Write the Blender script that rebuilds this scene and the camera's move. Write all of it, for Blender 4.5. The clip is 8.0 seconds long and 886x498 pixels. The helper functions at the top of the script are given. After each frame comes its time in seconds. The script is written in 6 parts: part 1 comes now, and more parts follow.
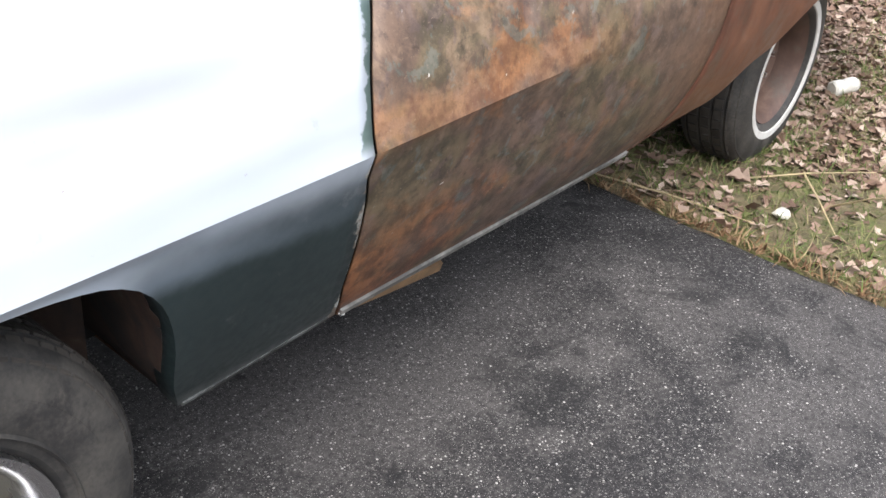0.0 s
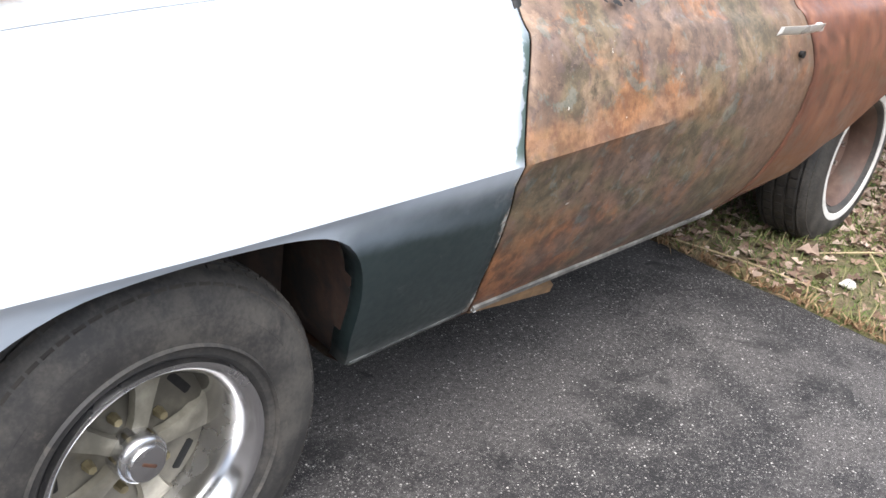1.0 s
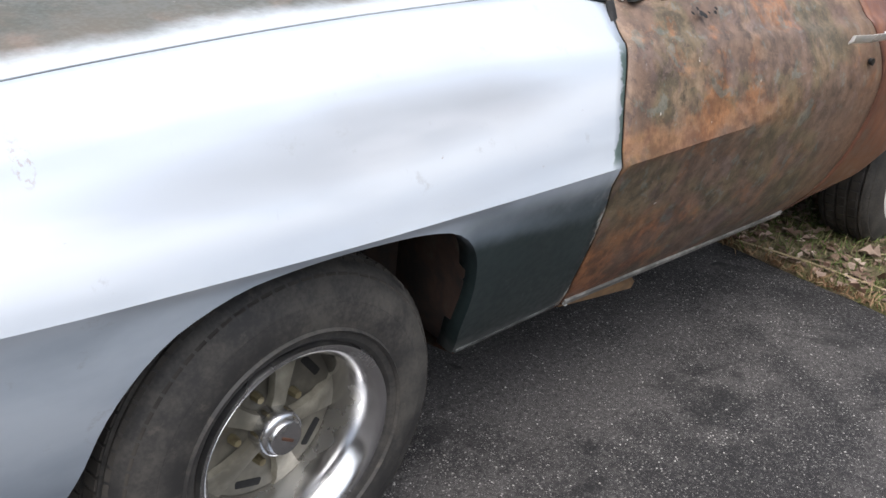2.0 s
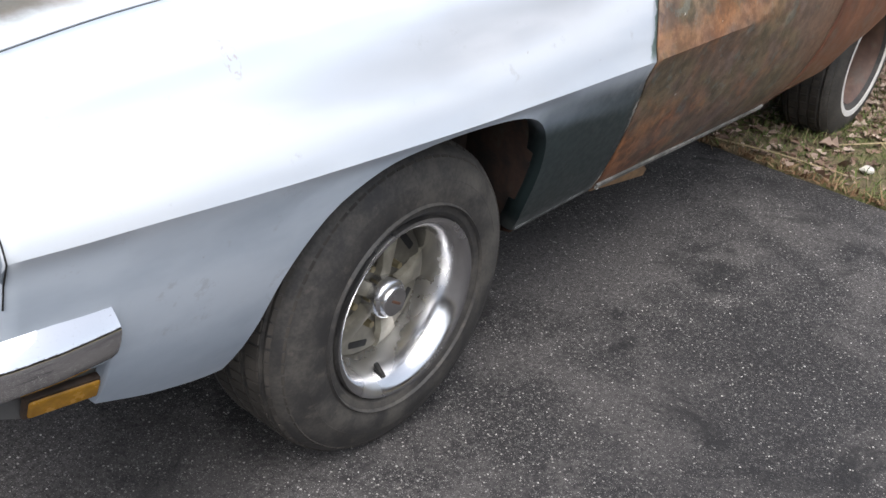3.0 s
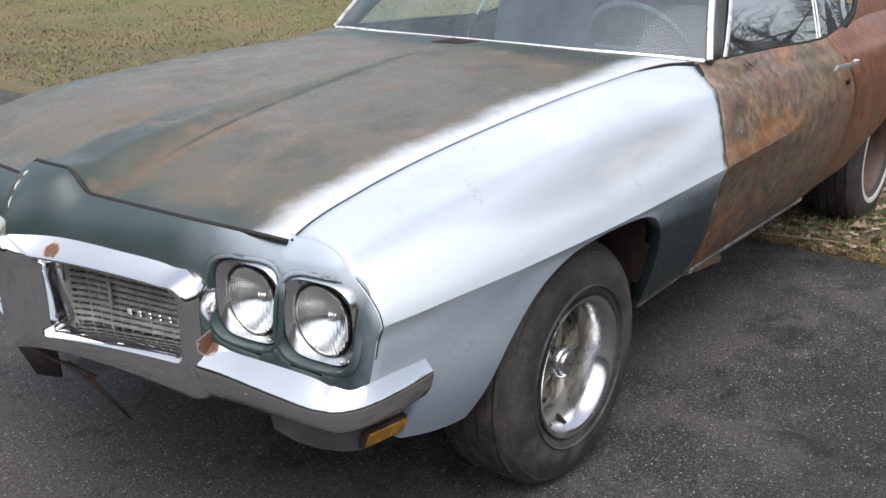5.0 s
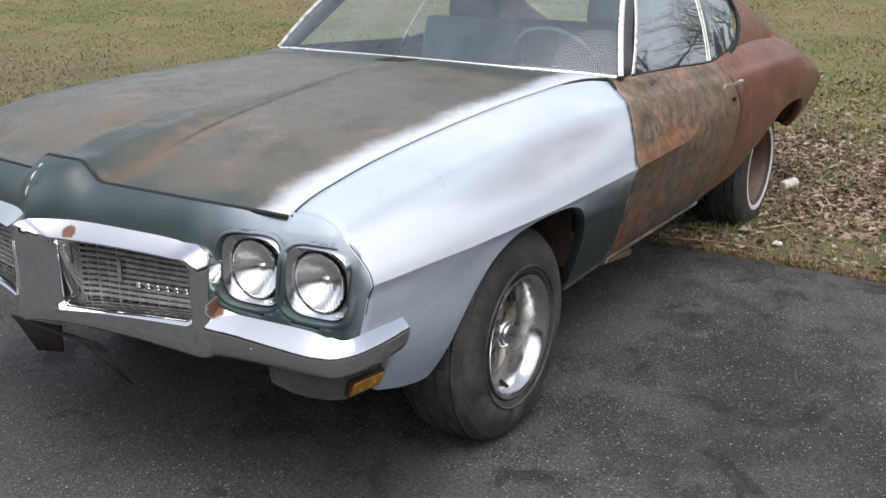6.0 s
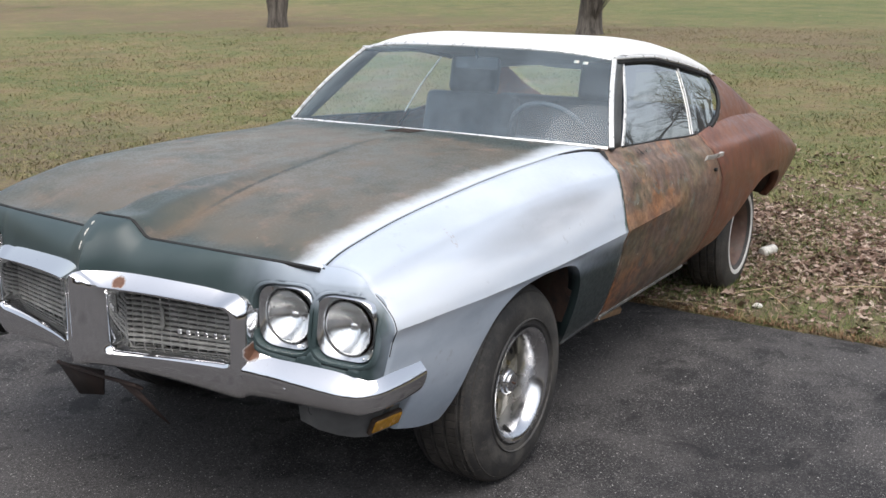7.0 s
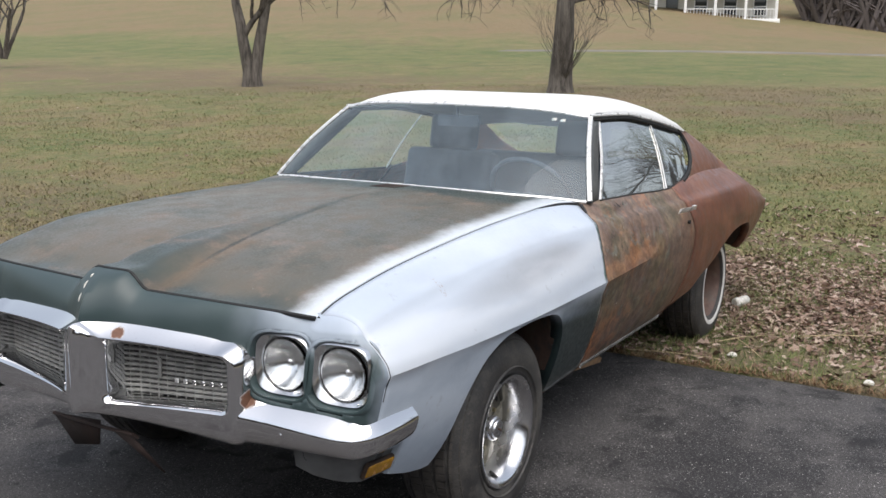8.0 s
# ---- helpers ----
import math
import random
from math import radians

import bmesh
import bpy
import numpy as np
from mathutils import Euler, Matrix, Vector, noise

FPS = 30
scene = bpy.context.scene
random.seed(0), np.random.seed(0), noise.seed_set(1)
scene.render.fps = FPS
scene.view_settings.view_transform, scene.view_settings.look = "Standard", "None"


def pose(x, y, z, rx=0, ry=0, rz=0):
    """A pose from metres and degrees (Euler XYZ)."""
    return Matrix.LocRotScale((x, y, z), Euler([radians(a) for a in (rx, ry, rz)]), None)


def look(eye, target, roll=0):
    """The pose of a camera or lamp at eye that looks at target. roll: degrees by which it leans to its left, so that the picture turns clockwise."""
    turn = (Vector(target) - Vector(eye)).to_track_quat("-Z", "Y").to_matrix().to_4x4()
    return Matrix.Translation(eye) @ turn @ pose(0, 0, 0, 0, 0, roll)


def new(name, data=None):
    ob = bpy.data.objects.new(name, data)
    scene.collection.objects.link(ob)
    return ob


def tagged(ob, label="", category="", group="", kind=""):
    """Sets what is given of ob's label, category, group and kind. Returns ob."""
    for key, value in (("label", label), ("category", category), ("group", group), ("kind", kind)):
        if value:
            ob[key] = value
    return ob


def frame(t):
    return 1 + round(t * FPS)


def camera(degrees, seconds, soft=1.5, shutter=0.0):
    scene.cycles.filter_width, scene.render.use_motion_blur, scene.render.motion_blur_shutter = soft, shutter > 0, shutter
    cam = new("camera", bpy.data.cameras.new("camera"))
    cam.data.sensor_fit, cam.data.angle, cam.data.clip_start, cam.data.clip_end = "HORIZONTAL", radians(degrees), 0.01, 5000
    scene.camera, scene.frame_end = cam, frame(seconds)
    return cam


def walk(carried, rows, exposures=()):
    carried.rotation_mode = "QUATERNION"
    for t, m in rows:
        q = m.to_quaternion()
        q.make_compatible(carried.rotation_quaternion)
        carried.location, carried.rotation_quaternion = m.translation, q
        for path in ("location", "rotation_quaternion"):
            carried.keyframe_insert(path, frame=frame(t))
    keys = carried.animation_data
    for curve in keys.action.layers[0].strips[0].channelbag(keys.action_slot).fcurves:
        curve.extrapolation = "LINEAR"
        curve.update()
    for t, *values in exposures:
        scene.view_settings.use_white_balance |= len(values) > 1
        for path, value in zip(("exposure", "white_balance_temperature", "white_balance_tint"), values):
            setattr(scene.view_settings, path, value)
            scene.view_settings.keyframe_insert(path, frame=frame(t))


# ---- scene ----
cam = camera(47.8, 8.0)
PATH = [
    (0, (0.305, 1.803, 1.363), (-1.091, 0.791, 0.349), 6.1),
    (0.3, (0.462, 1.853, 1.353), (-0.961, 0.851, 0.368), 7.3),
    (0.5, (0.584, 1.918, 1.335), (-0.768, 0.824, 0.349), 5.8),
    (0.8, (0.665, 1.94, 1.364), (-0.75, 0.887, 0.42), 9.9),
    (1, (0.695, 1.942, 1.341), (-0.695, 0.776, 0.501), 8.0),
    (1.2, (0.717, 1.963, 1.34), (-0.624, 0.732, 0.512), 7.4),
    (2.3, (1.013, 1.908, 1.37), (-0.34, 0.703, 0.523), 6.7),
    (2.5, (1.109, 1.834, 1.367), (-0.244, 0.698, 0.43), 6.8),
    (3, (1.317, 1.916, 1.372), (-0.096, 0.861, 0.429), 7.0),
    (3.5, (1.552, 1.952, 1.399), (0.197, 0.808, 0.475), 3.3),
    (4, (1.759, 1.91, 1.444), (0.296, 0.86, 0.573), 3.0),
    (4.5, (1.941, 2.021, 1.468), (0.456, 0.89, 0.749), 0.0),
    (4.7, (1.989, 2.057, 1.489), (0.538, 0.852, 0.823), -0.8),
    (5.8, (2.464, 2.128, 1.518), (0.862, 1.109, 0.889), 0.6),
    (6, (2.53, 2.176, 1.505), (0.915, 1.16, 0.903), 0.6),
    (6.5, (2.661, 2.281, 1.529), (1.048, 1.235, 0.979), 0.3),
    (7, (2.81, 2.255, 1.54), (1.148, 1.246, 1.072), 1.2),
    (7.5, (2.878, 2.244, 1.548), (1.176, 1.275, 1.142), 1.6),
    (8, (2.93, 2.272, 1.543), (1.221, 1.296, 1.187), 1.1),
]
walk(cam, [(t, look(eye, target, roll)) for t, eye, target, roll in PATH],
     exposures=[(0, 1.0), (0.5, 1.15), (1.0, 1.3), (1.3, 1.15), (2.2, 0.30), (2.5, 0.12), (3.0, 0.58), (3.5, 0.68), (4.0, 0.42), (4.5, 0.33), (6.0, 0.22), (7.0, 0.25), (8.0, 0.17)])

# ---- world and sun: bright overcast ----
world = bpy.data.worlds.new("sky")
scene.world = world
world.use_nodes = True
wt = world.node_tree
wt.nodes.clear()
w_out = wt.nodes.new("ShaderNodeOutputWorld")
w_bg = wt.nodes.new("ShaderNodeBackground")
w_sky = wt.nodes.new("ShaderNodeTexSky")
w_sky.sky_type = "NISHITA"
w_sky.sun_disc = False
w_sky.sun_elevation = radians(63)
w_sky.sun_rotation = radians(60)
w_sky.dust_density = 4.0
w_sky.air_density = 1.2
w_hsv = wt.nodes.new("ShaderNodeHueSaturation")
w_hsv.inputs["Saturation"].default_value = 0.50
w_hsv.inputs["Value"].default_value = 1.45
w_bg.inputs["Strength"].default_value = 0.15
wt.links.new(w_sky.outputs[0], w_hsv.inputs["Color"])
wt.links.new(w_hsv.outputs[0], w_bg.inputs["Color"])
wt.links.new(w_bg.outputs[0], w_out.inputs["Surface"])
sun = new("sun", bpy.data.lights.new("sun", "SUN"))
sun.data.energy = 1.0
sun.data.angle = radians(50)
sun.data.color = (1.0, 0.98, 0.96)
sun.matrix_world = look((2.5, 5.5, 12), (0, 0, 0))


# ---- materials ----
class Nodes:
    """Small helper to write node materials in few lines."""

    def __init__(self, name):
        self.mat = bpy.data.materials.new(name)
        self.mat.use_nodes = True
        self.tree = self.mat.node_tree
        self.bsdf = self.tree.nodes["Principled BSDF"]
        self.coord = self.tree.nodes.new("ShaderNodeTexCoord").outputs["Object"]

    def put(self, socket, value):
        if isinstance(value, bpy.types.NodeSocket):
            self.tree.links.new(value, socket)
        elif isinstance(value, (tuple, list)) and len(value) == 3 and socket.type == "RGBA":
            socket.default_value = (*value, 1.0)
        else:
            socket.default_value = value

    def noise(self, scale, detail=4.0, rough=0.55, stretch=None, distort=0.0, offset=(0, 0, 0)):
        n = self.tree.nodes.new("ShaderNodeTexNoise")
        m = self.tree.nodes.new("ShaderNodeMapping")
        m.inputs["Scale"].default_value = stretch or (1, 1, 1)
        m.inputs["Location"].default_value = offset
        self.tree.links.new(self.coord, m.inputs["Vector"])
        self.tree.links.new(m.outputs[0], n.inputs["Vector"])
        n.inputs["Scale"].default_value = scale
        n.inputs["Detail"].default_value = detail
        n.inputs["Roughness"].default_value = rough
        n.inputs["Distortion"].default_value = distort
        return n.outputs["Fac"]

    def voronoi(self, scale, out="Distance", feature="F1"):
        n = self.tree.nodes.new("ShaderNodeTexVoronoi")
        n.feature = feature
        self.tree.links.new(self.coord, n.inputs["Vector"])
        n.inputs["Scale"].default_value = scale
        return n.outputs[out]

    def axis(self, which):
        n = self.tree.nodes.new("ShaderNodeSeparateXYZ")
        self.tree.links.new(self.coord, n.inputs[0])
        return n.outputs["XYZ".index(which)]

    def math(self, op, a, b=0.0, clamp=False):
        n = self.tree.nodes.new("ShaderNodeMath")
        n.operation = op
        n.use_clamp = clamp
        self.put(n.inputs[0], a)
        self.put(n.inputs[1], b)
        return n.outputs[0]

    def band(self, value, lo, hi, a=0.0, b=1.0):
        """a below lo, b above hi, smooth between."""
        n = self.tree.nodes.new("ShaderNodeMapRange")
        n.interpolation_type = "SMOOTHSTEP"
        self.put(n.inputs["Value"], value)
        for key, v in (("From Min", lo), ("From Max", hi), ("To Min", a), ("To Max", b)):
            n.inputs[key].default_value = v
        return n.outputs["Result"]

    def mix(self, fac, a, b, mode="MIX"):
        n = self.tree.nodes.new("ShaderNodeMix")
        n.data_type = "RGBA"
        n.blend_type = mode
        self.put(n.inputs[0], fac)
        self.put(n.inputs[6], a)
        self.put(n.inputs[7], b)
        return n.outputs[2]

    def random(self):
        return self.tree.nodes.new("ShaderNodeObjectInfo").outputs["Random"]

    def island(self):
        return self.tree.nodes.new("ShaderNodeNewGeometry").outputs["Random Per Island"]

    def ramp(self, fac, stops):
        n = self.tree.nodes.new("ShaderNodeValToRGB")
        cr = n.color_ramp
        while len(cr.elements) < len(stops):
            cr.elements.new(0.5)
        for el, (p, c) in zip(cr.elements, stops):
            el.position = p
            el.color = (*c, 1.0)
        self.put(n.inputs[0], fac)
        return n.outputs[0]

    def bump(self, height, strength=0.3, distance=0.01):
        n = self.tree.nodes.new("ShaderNodeBump")
        n.inputs["Strength"].default_value = strength
        n.inputs["Distance"].default_value = distance
        self.put(n.inputs["Height"], height)
        self.tree.links.new(n.outputs[0], self.bsdf.inputs["Normal"])

    def done(self, color, rough=0.5, metal=0.0, **more):
        self.put(self.bsdf.inputs["Base Color"], color)
        self.put(self.bsdf.inputs["Roughness"], rough)
        self.put(self.bsdf.inputs["Metallic"], metal)
        for key, v in more.items():
            self.put(self.bsdf.inputs[key.replace("_", " ")], v)
        return self.mat


def plain(name, color, rough=0.5, metal=0.0, vary=0.25, scale=30.0, bump=0.0):
    """A single colour broken by grime at two scales."""
    n = Nodes(name)
    a = n.noise(scale, 5)
    b = n.noise(scale / 7, 3, offset=(3, 1, 2))
    dark = tuple(c * (1 - vary) for c in color)
    lite = tuple(min(1, c * (1 + vary * 0.5)) for c in color)
    c = n.mix(n.band(n.math("ADD", a, b), 0.75, 1.25), dark, lite)
    if bump:
        n.bump(a, bump, 0.004)
    return n.done(c, n.band(a, 0.3, 0.7, rough * 0.85, min(1, rough * 1.15)), metal)


def m_fender():
    """Sprayed primer: white top, pale blue flanks, bare dark green behind the wheel."""
    n = Nodes("fogged_primer_paint")
    x, z = n.axis("X"), n.axis("Z")
    cloud = n.noise(2.2, 3, stretch=(0.6, 1, 1.6))
    fine = n.noise(60, 4)
    white = n.mix(n.band(cloud, 0.35, 0.65), (0.455, 0.51, 0.590), (0.545, 0.595, 0.660))
    streak = n.noise(3.2, 3, 0.5, stretch=(0.55, 1.0, 3.2), offset=(1.3, 0, 0.4))
    sx = n.math("POWER", n.math("DIVIDE", n.math("ADD", x, 0.02), 0.40), 2.0)
    sz = n.math("POWER", n.math("DIVIDE", n.math("SUBTRACT", z, n.math("SUBTRACT", 0.868, n.math("MULTIPLY", x, 0.05))), 0.042), 2.0)
    blot = n.band(n.math("ADD", n.math("ADD", sx, sz), n.math("MULTIPLY", n.math("SUBTRACT", streak, 0.5), 2.6)), 2.0, 0.0)
    white = n.mix(n.math("MULTIPLY", blot, 0.50), white, (0.235, 0.235, 0.245))
    dusk = n.noise(1.7, 4, 0.55, stretch=(0.8, 1.0, 2.4), offset=(6.1, 2, 3.3))
    white = n.mix(n.math("MULTIPLY", n.band(dusk, 0.50, 0.66), 0.18), white, (0.33, 0.325, 0.335))
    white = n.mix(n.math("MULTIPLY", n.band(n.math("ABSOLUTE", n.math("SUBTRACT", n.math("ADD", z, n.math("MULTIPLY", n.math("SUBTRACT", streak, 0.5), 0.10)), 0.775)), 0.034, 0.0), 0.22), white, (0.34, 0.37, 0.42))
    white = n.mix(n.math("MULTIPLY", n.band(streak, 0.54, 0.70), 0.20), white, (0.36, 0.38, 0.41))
    # whiter primer fog under the crest, with the crest's highlight painted into it
    lit_lane = n.math("SUBTRACT", n.math("ADD", z, n.math("MULTIPLY", n.math("SUBTRACT", dusk, 0.5), 0.12)), n.math("ADD", 0.835, n.math("MULTIPLY", x, -0.03)))
    lit_lane = n.math("MULTIPLY", n.band(n.math("ABSOLUTE", lit_lane), 0.075, 0.02), n.band(streak, 0.62, 0.42))
    white = n.mix(n.math("MULTIPLY", lit_lane, 0.40), white, (0.70, 0.725, 0.76))
    low = n.mix(n.band(n.math("ADD", n.math("MULTIPLY", cloud, 0.6), n.math("MULTIPLY", n.noise(4.5, 5, 0.6, stretch=(0.7, 1, 1.6)), 0.4)), 0.38, 0.62), (0.40, 0.465, 0.545), (0.57, 0.63, 0.705))
    wob = n.math("MULTIPLY", n.math("SUBTRACT", n.noise(9, 3), 0.5), 0.03)
    zz = n.math("ADD", z, wob)
    c = n.mix(n.band(zz, 0.715, 0.745), low, white)
    green = n.mix(n.noise(7, 5), (0.016, 0.027, 0.028), (0.033, 0.050, 0.052))
    behind = n.math("MULTIPLY", n.band(n.math("ADD", x, n.math("MULTIPLY", wob, 3.0)), -0.16, -0.33), n.band(zz, 0.745, 0.655))
    # thin overspray drifting over the green
    mist = n.math("ADD", n.math("ADD", z, n.math("MULTIPLY", x, -0.06)), n.math("MULTIPLY", n.math("SUBTRACT", n.noise(5, 5, 0.6), 0.5), 0.07))
    mist = n.math("MULTIPLY", n.band(n.math("ABSOLUTE", n.math("SUBTRACT", mist, 0.685)), 0.042, 0.0), n.band(x, -0.70, -0.30, 0.35, 1.0))
    green = n.mix(n.math("MULTIPLY", mist, 0.45), green, (0.30, 0.36, 0.43))
    hem = n.math("SUBTRACT", z, n.math("MULTIPLY", n.math("SUBTRACT", n.noise(11, 5, 0.65), 0.5), 0.04))
    green = n.mix(n.math("MULTIPLY", n.band(hem, 0.385, 0.350), 0.35), green, (0.22, 0.225, 0.215))
    c = n.mix(behind, c, green)
    # flaked edge beside the door, down to filler and old teal
    rear = n.math("SUBTRACT", x, n.math("SUBTRACT", -0.690, n.math("MULTIPLY", n.math("SUBTRACT", 0.742, z), 0.17)))
    flake = n.math("ADD", rear, n.math("MULTIPLY", n.math("SUBTRACT", n.noise(24, 5, 0.7, offset=(3, 3, 1)), 0.5), 0.075))
    flake = n.math("MULTIPLY", n.band(flake, 0.010, 0.005), n.math("MULTIPLY", n.band(z, 0.748, 0.735), n.band(z, 0.34, 0.36)))
    c = n.mix(flake, c, n.mix(n.band(n.noise(60, 4), 0.45, 0.55), (0.30, 0.235, 0.18), (0.50, 0.50, 0.46)))
    # overspray missing along the rear edge
    ragged = n.math("ADD", x, n.math("MULTIPLY", n.math("SUBTRACT", n.noise(38, 4), 0.5), 0.045))
    ragged = n.math("ADD", ragged, n.math("MULTIPLY", n.math("SUBTRACT", z, 0.742), 0.27))
    c = n.mix(n.math("MULTIPLY", n.band(ragged, -0.660, -0.666), n.math("MULTIPLY", n.band(z, 0.98, 0.93), n.band(z, 0.735, 0.765))), c, (0.13, 0.19, 0.18))
    dx = n.math("DIVIDE", n.math("SUBTRACT", x, 0.425), 0.016)
    dz = n.math("DIVIDE", n.math("SUBTRACT", z, 0.906), 0.030)
    blob = n.math("ADD", n.math("MULTIPLY", dx, dx), n.math("MULTIPLY", dz, dz))
    drip = n.math("MULTIPLY", n.band(blob, 1.0, 0.3), n.band(n.noise(150, 4, 0.7, stretch=(1, 1, 0.3)), 0.50, 0.60))
    c = n.mix(n.math("MULTIPLY", drip, 0.5), c, (0.30, 0.20, 0.16))
    scuff = n.math("MULTIPLY", n.band(n.noise(14, 6, 0.72, offset=(4, 4, 4)), 0.60, 0.70), 0.30)
    c = n.mix(scuff, c, (0.30, 0.30, 0.31))
    chips = n.band(n.noise(38, 6, 0.7), 0.71, 0.74)
    c = n.mix(n.math("MULTIPLY", chips, 0.6), c, (0.20, 0.13, 0.10))
    n.bump(n.noise(900, 2), 0.05, 0.001)
    return n.done(c, n.band(fine, 0.3, 0.7, 0.33, 0.46), 0.0)


def m_hood():
    """Olive brown patina with dark green borders and white overspray along one edge."""
    n = Nodes("patina_hood_paint")
    x, y = n.axis("X"), n.axis("Y")
    big = n.noise(2.3, 4, stretch=(0.6, 1.3, 1))
    mid = n.noise(9, 6, 0.65)
    fine = n.noise(120, 4)
    c = n.ramp(n.math("ADD", n.math("MULTIPLY", big, 0.6), n.math("MULTIPLY", mid, 0.4)),
               [(0.30, (0.062, 0.064, 0.056)), (0.45, (0.100, 0.094, 0.074)), (0.56, (0.125, 0.104, 0.078)), (0.70, (0.165, 0.110, 0.068))])
    c = n.mix(n.math("MULTIPLY", n.band(fine, 0.45, 0.7), 0.25), c, (0.16, 0.14, 0.115))
    wob = n.math("MULTIPLY", n.math("SUBTRACT", n.noise(5, 4), 0.5), 0.30)
    green = n.mix(mid, (0.022, 0.040, 0.040), (0.045, 0.066, 0.064))
    far = n.band(n.math("ADD", y, wob), -0.54, -0.74)
    rear = n.band(n.math("ADD", x, wob), -0.46, -0.62)
    front = n.band(n.math("ADD", x, wob), 0.78, 0.92)
    spine = n.math("MULTIPLY", n.band(n.math("ABSOLUTE", n.math("SUBTRACT", y, 0.02)), 0.14, 0.02), n.band(n.math("ADD", x, wob), 0.1, 0.75))
    edge = n.math("MAXIMUM", n.math("MAXIMUM", far, rear), n.math("MAXIMUM", front, spine))
    c = n.mix(n.math("MULTIPLY", edge, 0.85), c, green)
    orange = n.math("MULTIPLY", n.band(n.math("ABSOLUTE", n.math("SUBTRACT", y, 0.17)), 0.07, 0.0), n.band(n.math("ADD", x, wob), 0.25, 0.6))
    c = n.mix(n.math("MULTIPLY", orange, 0.38), c, (0.19, 0.105, 0.045))
    # dark broken line painting the shade on the near side of the ridge
    ridge = n.math("ABSOLUTE", n.math("SUBTRACT", n.math("SUBTRACT", y, 0.070), n.math("MULTIPLY", x, 0.13)))
    ridge = n.math("ADD", ridge, n.math("MULTIPLY", n.math("SUBTRACT", n.noise(30, 4), 0.5), 0.012))
    line = n.math("MULTIPLY", n.band(ridge, 0.013, 0.005), n.math("MULTIPLY", n.band(x, -0.50, -0.25), n.band(x, 0.80, 0.55)))
    c = n.mix(n.math("MULTIPLY", line, 0.85), c, (0.026, 0.033, 0.024))
    stain = n.band(n.noise(5.5, 6, 0.72, offset=(2, 6, 1)), 0.50, 0.66)
    c = n.mix(n.math("MULTIPLY", stain, 0.75), c, (0.060, 0.066, 0.052))
    tan = n.band(n.noise(6.5, 6, 0.72, offset=(7, 2, 4)), 0.54, 0.68)
    c = n.mix(n.math("MULTIPLY", tan, 0.70), c, (0.195, 0.140, 0.105))
    nick = n.band(n.noise(70, 3, 0.6, offset=(1, 1, 9)), 0.735, 0.76)
    c = n.mix(n.math("MULTIPLY", nick, 0.6), c, (0.38, 0.34, 0.30))
    fog = n.math("ADD", y, n.math("MULTIPLY", n.math("SUBTRACT", n.noise(6, 6, 0.7), 0.5), 0.12))
    c = n.mix(n.band(fog, 0.585, 0.680), c, (0.55, 0.59, 0.63))
    n.bump(mid, 0.05, 0.003)
    return n.done(c, n.band(n.math("ADD", mid, fine), 0.8, 1.2, 0.30, 0.48), 0.0)


def m_nose():
    """Dark green nose with pale primer fogged over the outer corner."""
    n = Nodes("green_nose_paint")
    y, z, x = n.axis("Y"), n.axis("Z"), n.axis("X")
    mid = n.noise(8, 5)
    green = n.mix(mid, (0.026, 0.044, 0.046), (0.055, 0.080, 0.082))
    wob = n.math("MULTIPLY", n.math("SUBTRACT", n.noise(6, 3), 0.5), 0.16)
    pale = n.mix(mid, (0.37, 0.43, 0.51), (0.48, 0.535, 0.61))
    top = n.math("MULTIPLY", n.band(n.math("ADD", y, wob), 0.42, 0.70), n.band(n.math("ADD", z, n.math("MULTIPLY", wob, 0.40)), 0.765, 0.855))
    side = n.math("MULTIPLY", n.band(n.math("ADD", y, n.math("MULTIPLY", wob, 0.3)), 0.870, 0.905), 0.62)
    bare = n.band(n.math("ADD", n.math("ABSOLUTE", n.math("SUBTRACT", z, 0.790)), n.math("MULTIPLY", wob, 0.2)), 0.065, 0.015)
    side = n.math("MULTIPLY", side, n.math("SUBTRACT", 1.0, n.math("MULTIPLY", n.math("MULTIPLY", bare, n.band(x, 0.826, 0.846)), 0.9)))
    seam = n.math("MULTIPLY", n.band(x, 0.880, 0.835), n.band(n.math("ADD", z, n.math("MULTIPLY", wob, 0.3)), 0.815, 0.862))
    crown = n.math("MULTIPLY", n.band(n.math("ADD", y, n.math("MULTIPLY", wob, 0.4)), 0.62, 0.72), n.band(n.math("ADD", z, n.math("MULTIPLY", wob, 0.15)), 0.825, 0.862))
    top = n.math("MAXIMUM", top, n.math("MULTIPLY", crown, 1.3))
    fog = n.math("MAXIMUM", n.math("MULTIPLY", top, 0.75), n.math("MAXIMUM", side, n.math("MULTIPLY", seam, 0.82)))
    c = n.mix(fog, green, pale)
    return n.done(c, n.band(mid, 0.3, 0.7, 0.34, 0.48), 0.0)


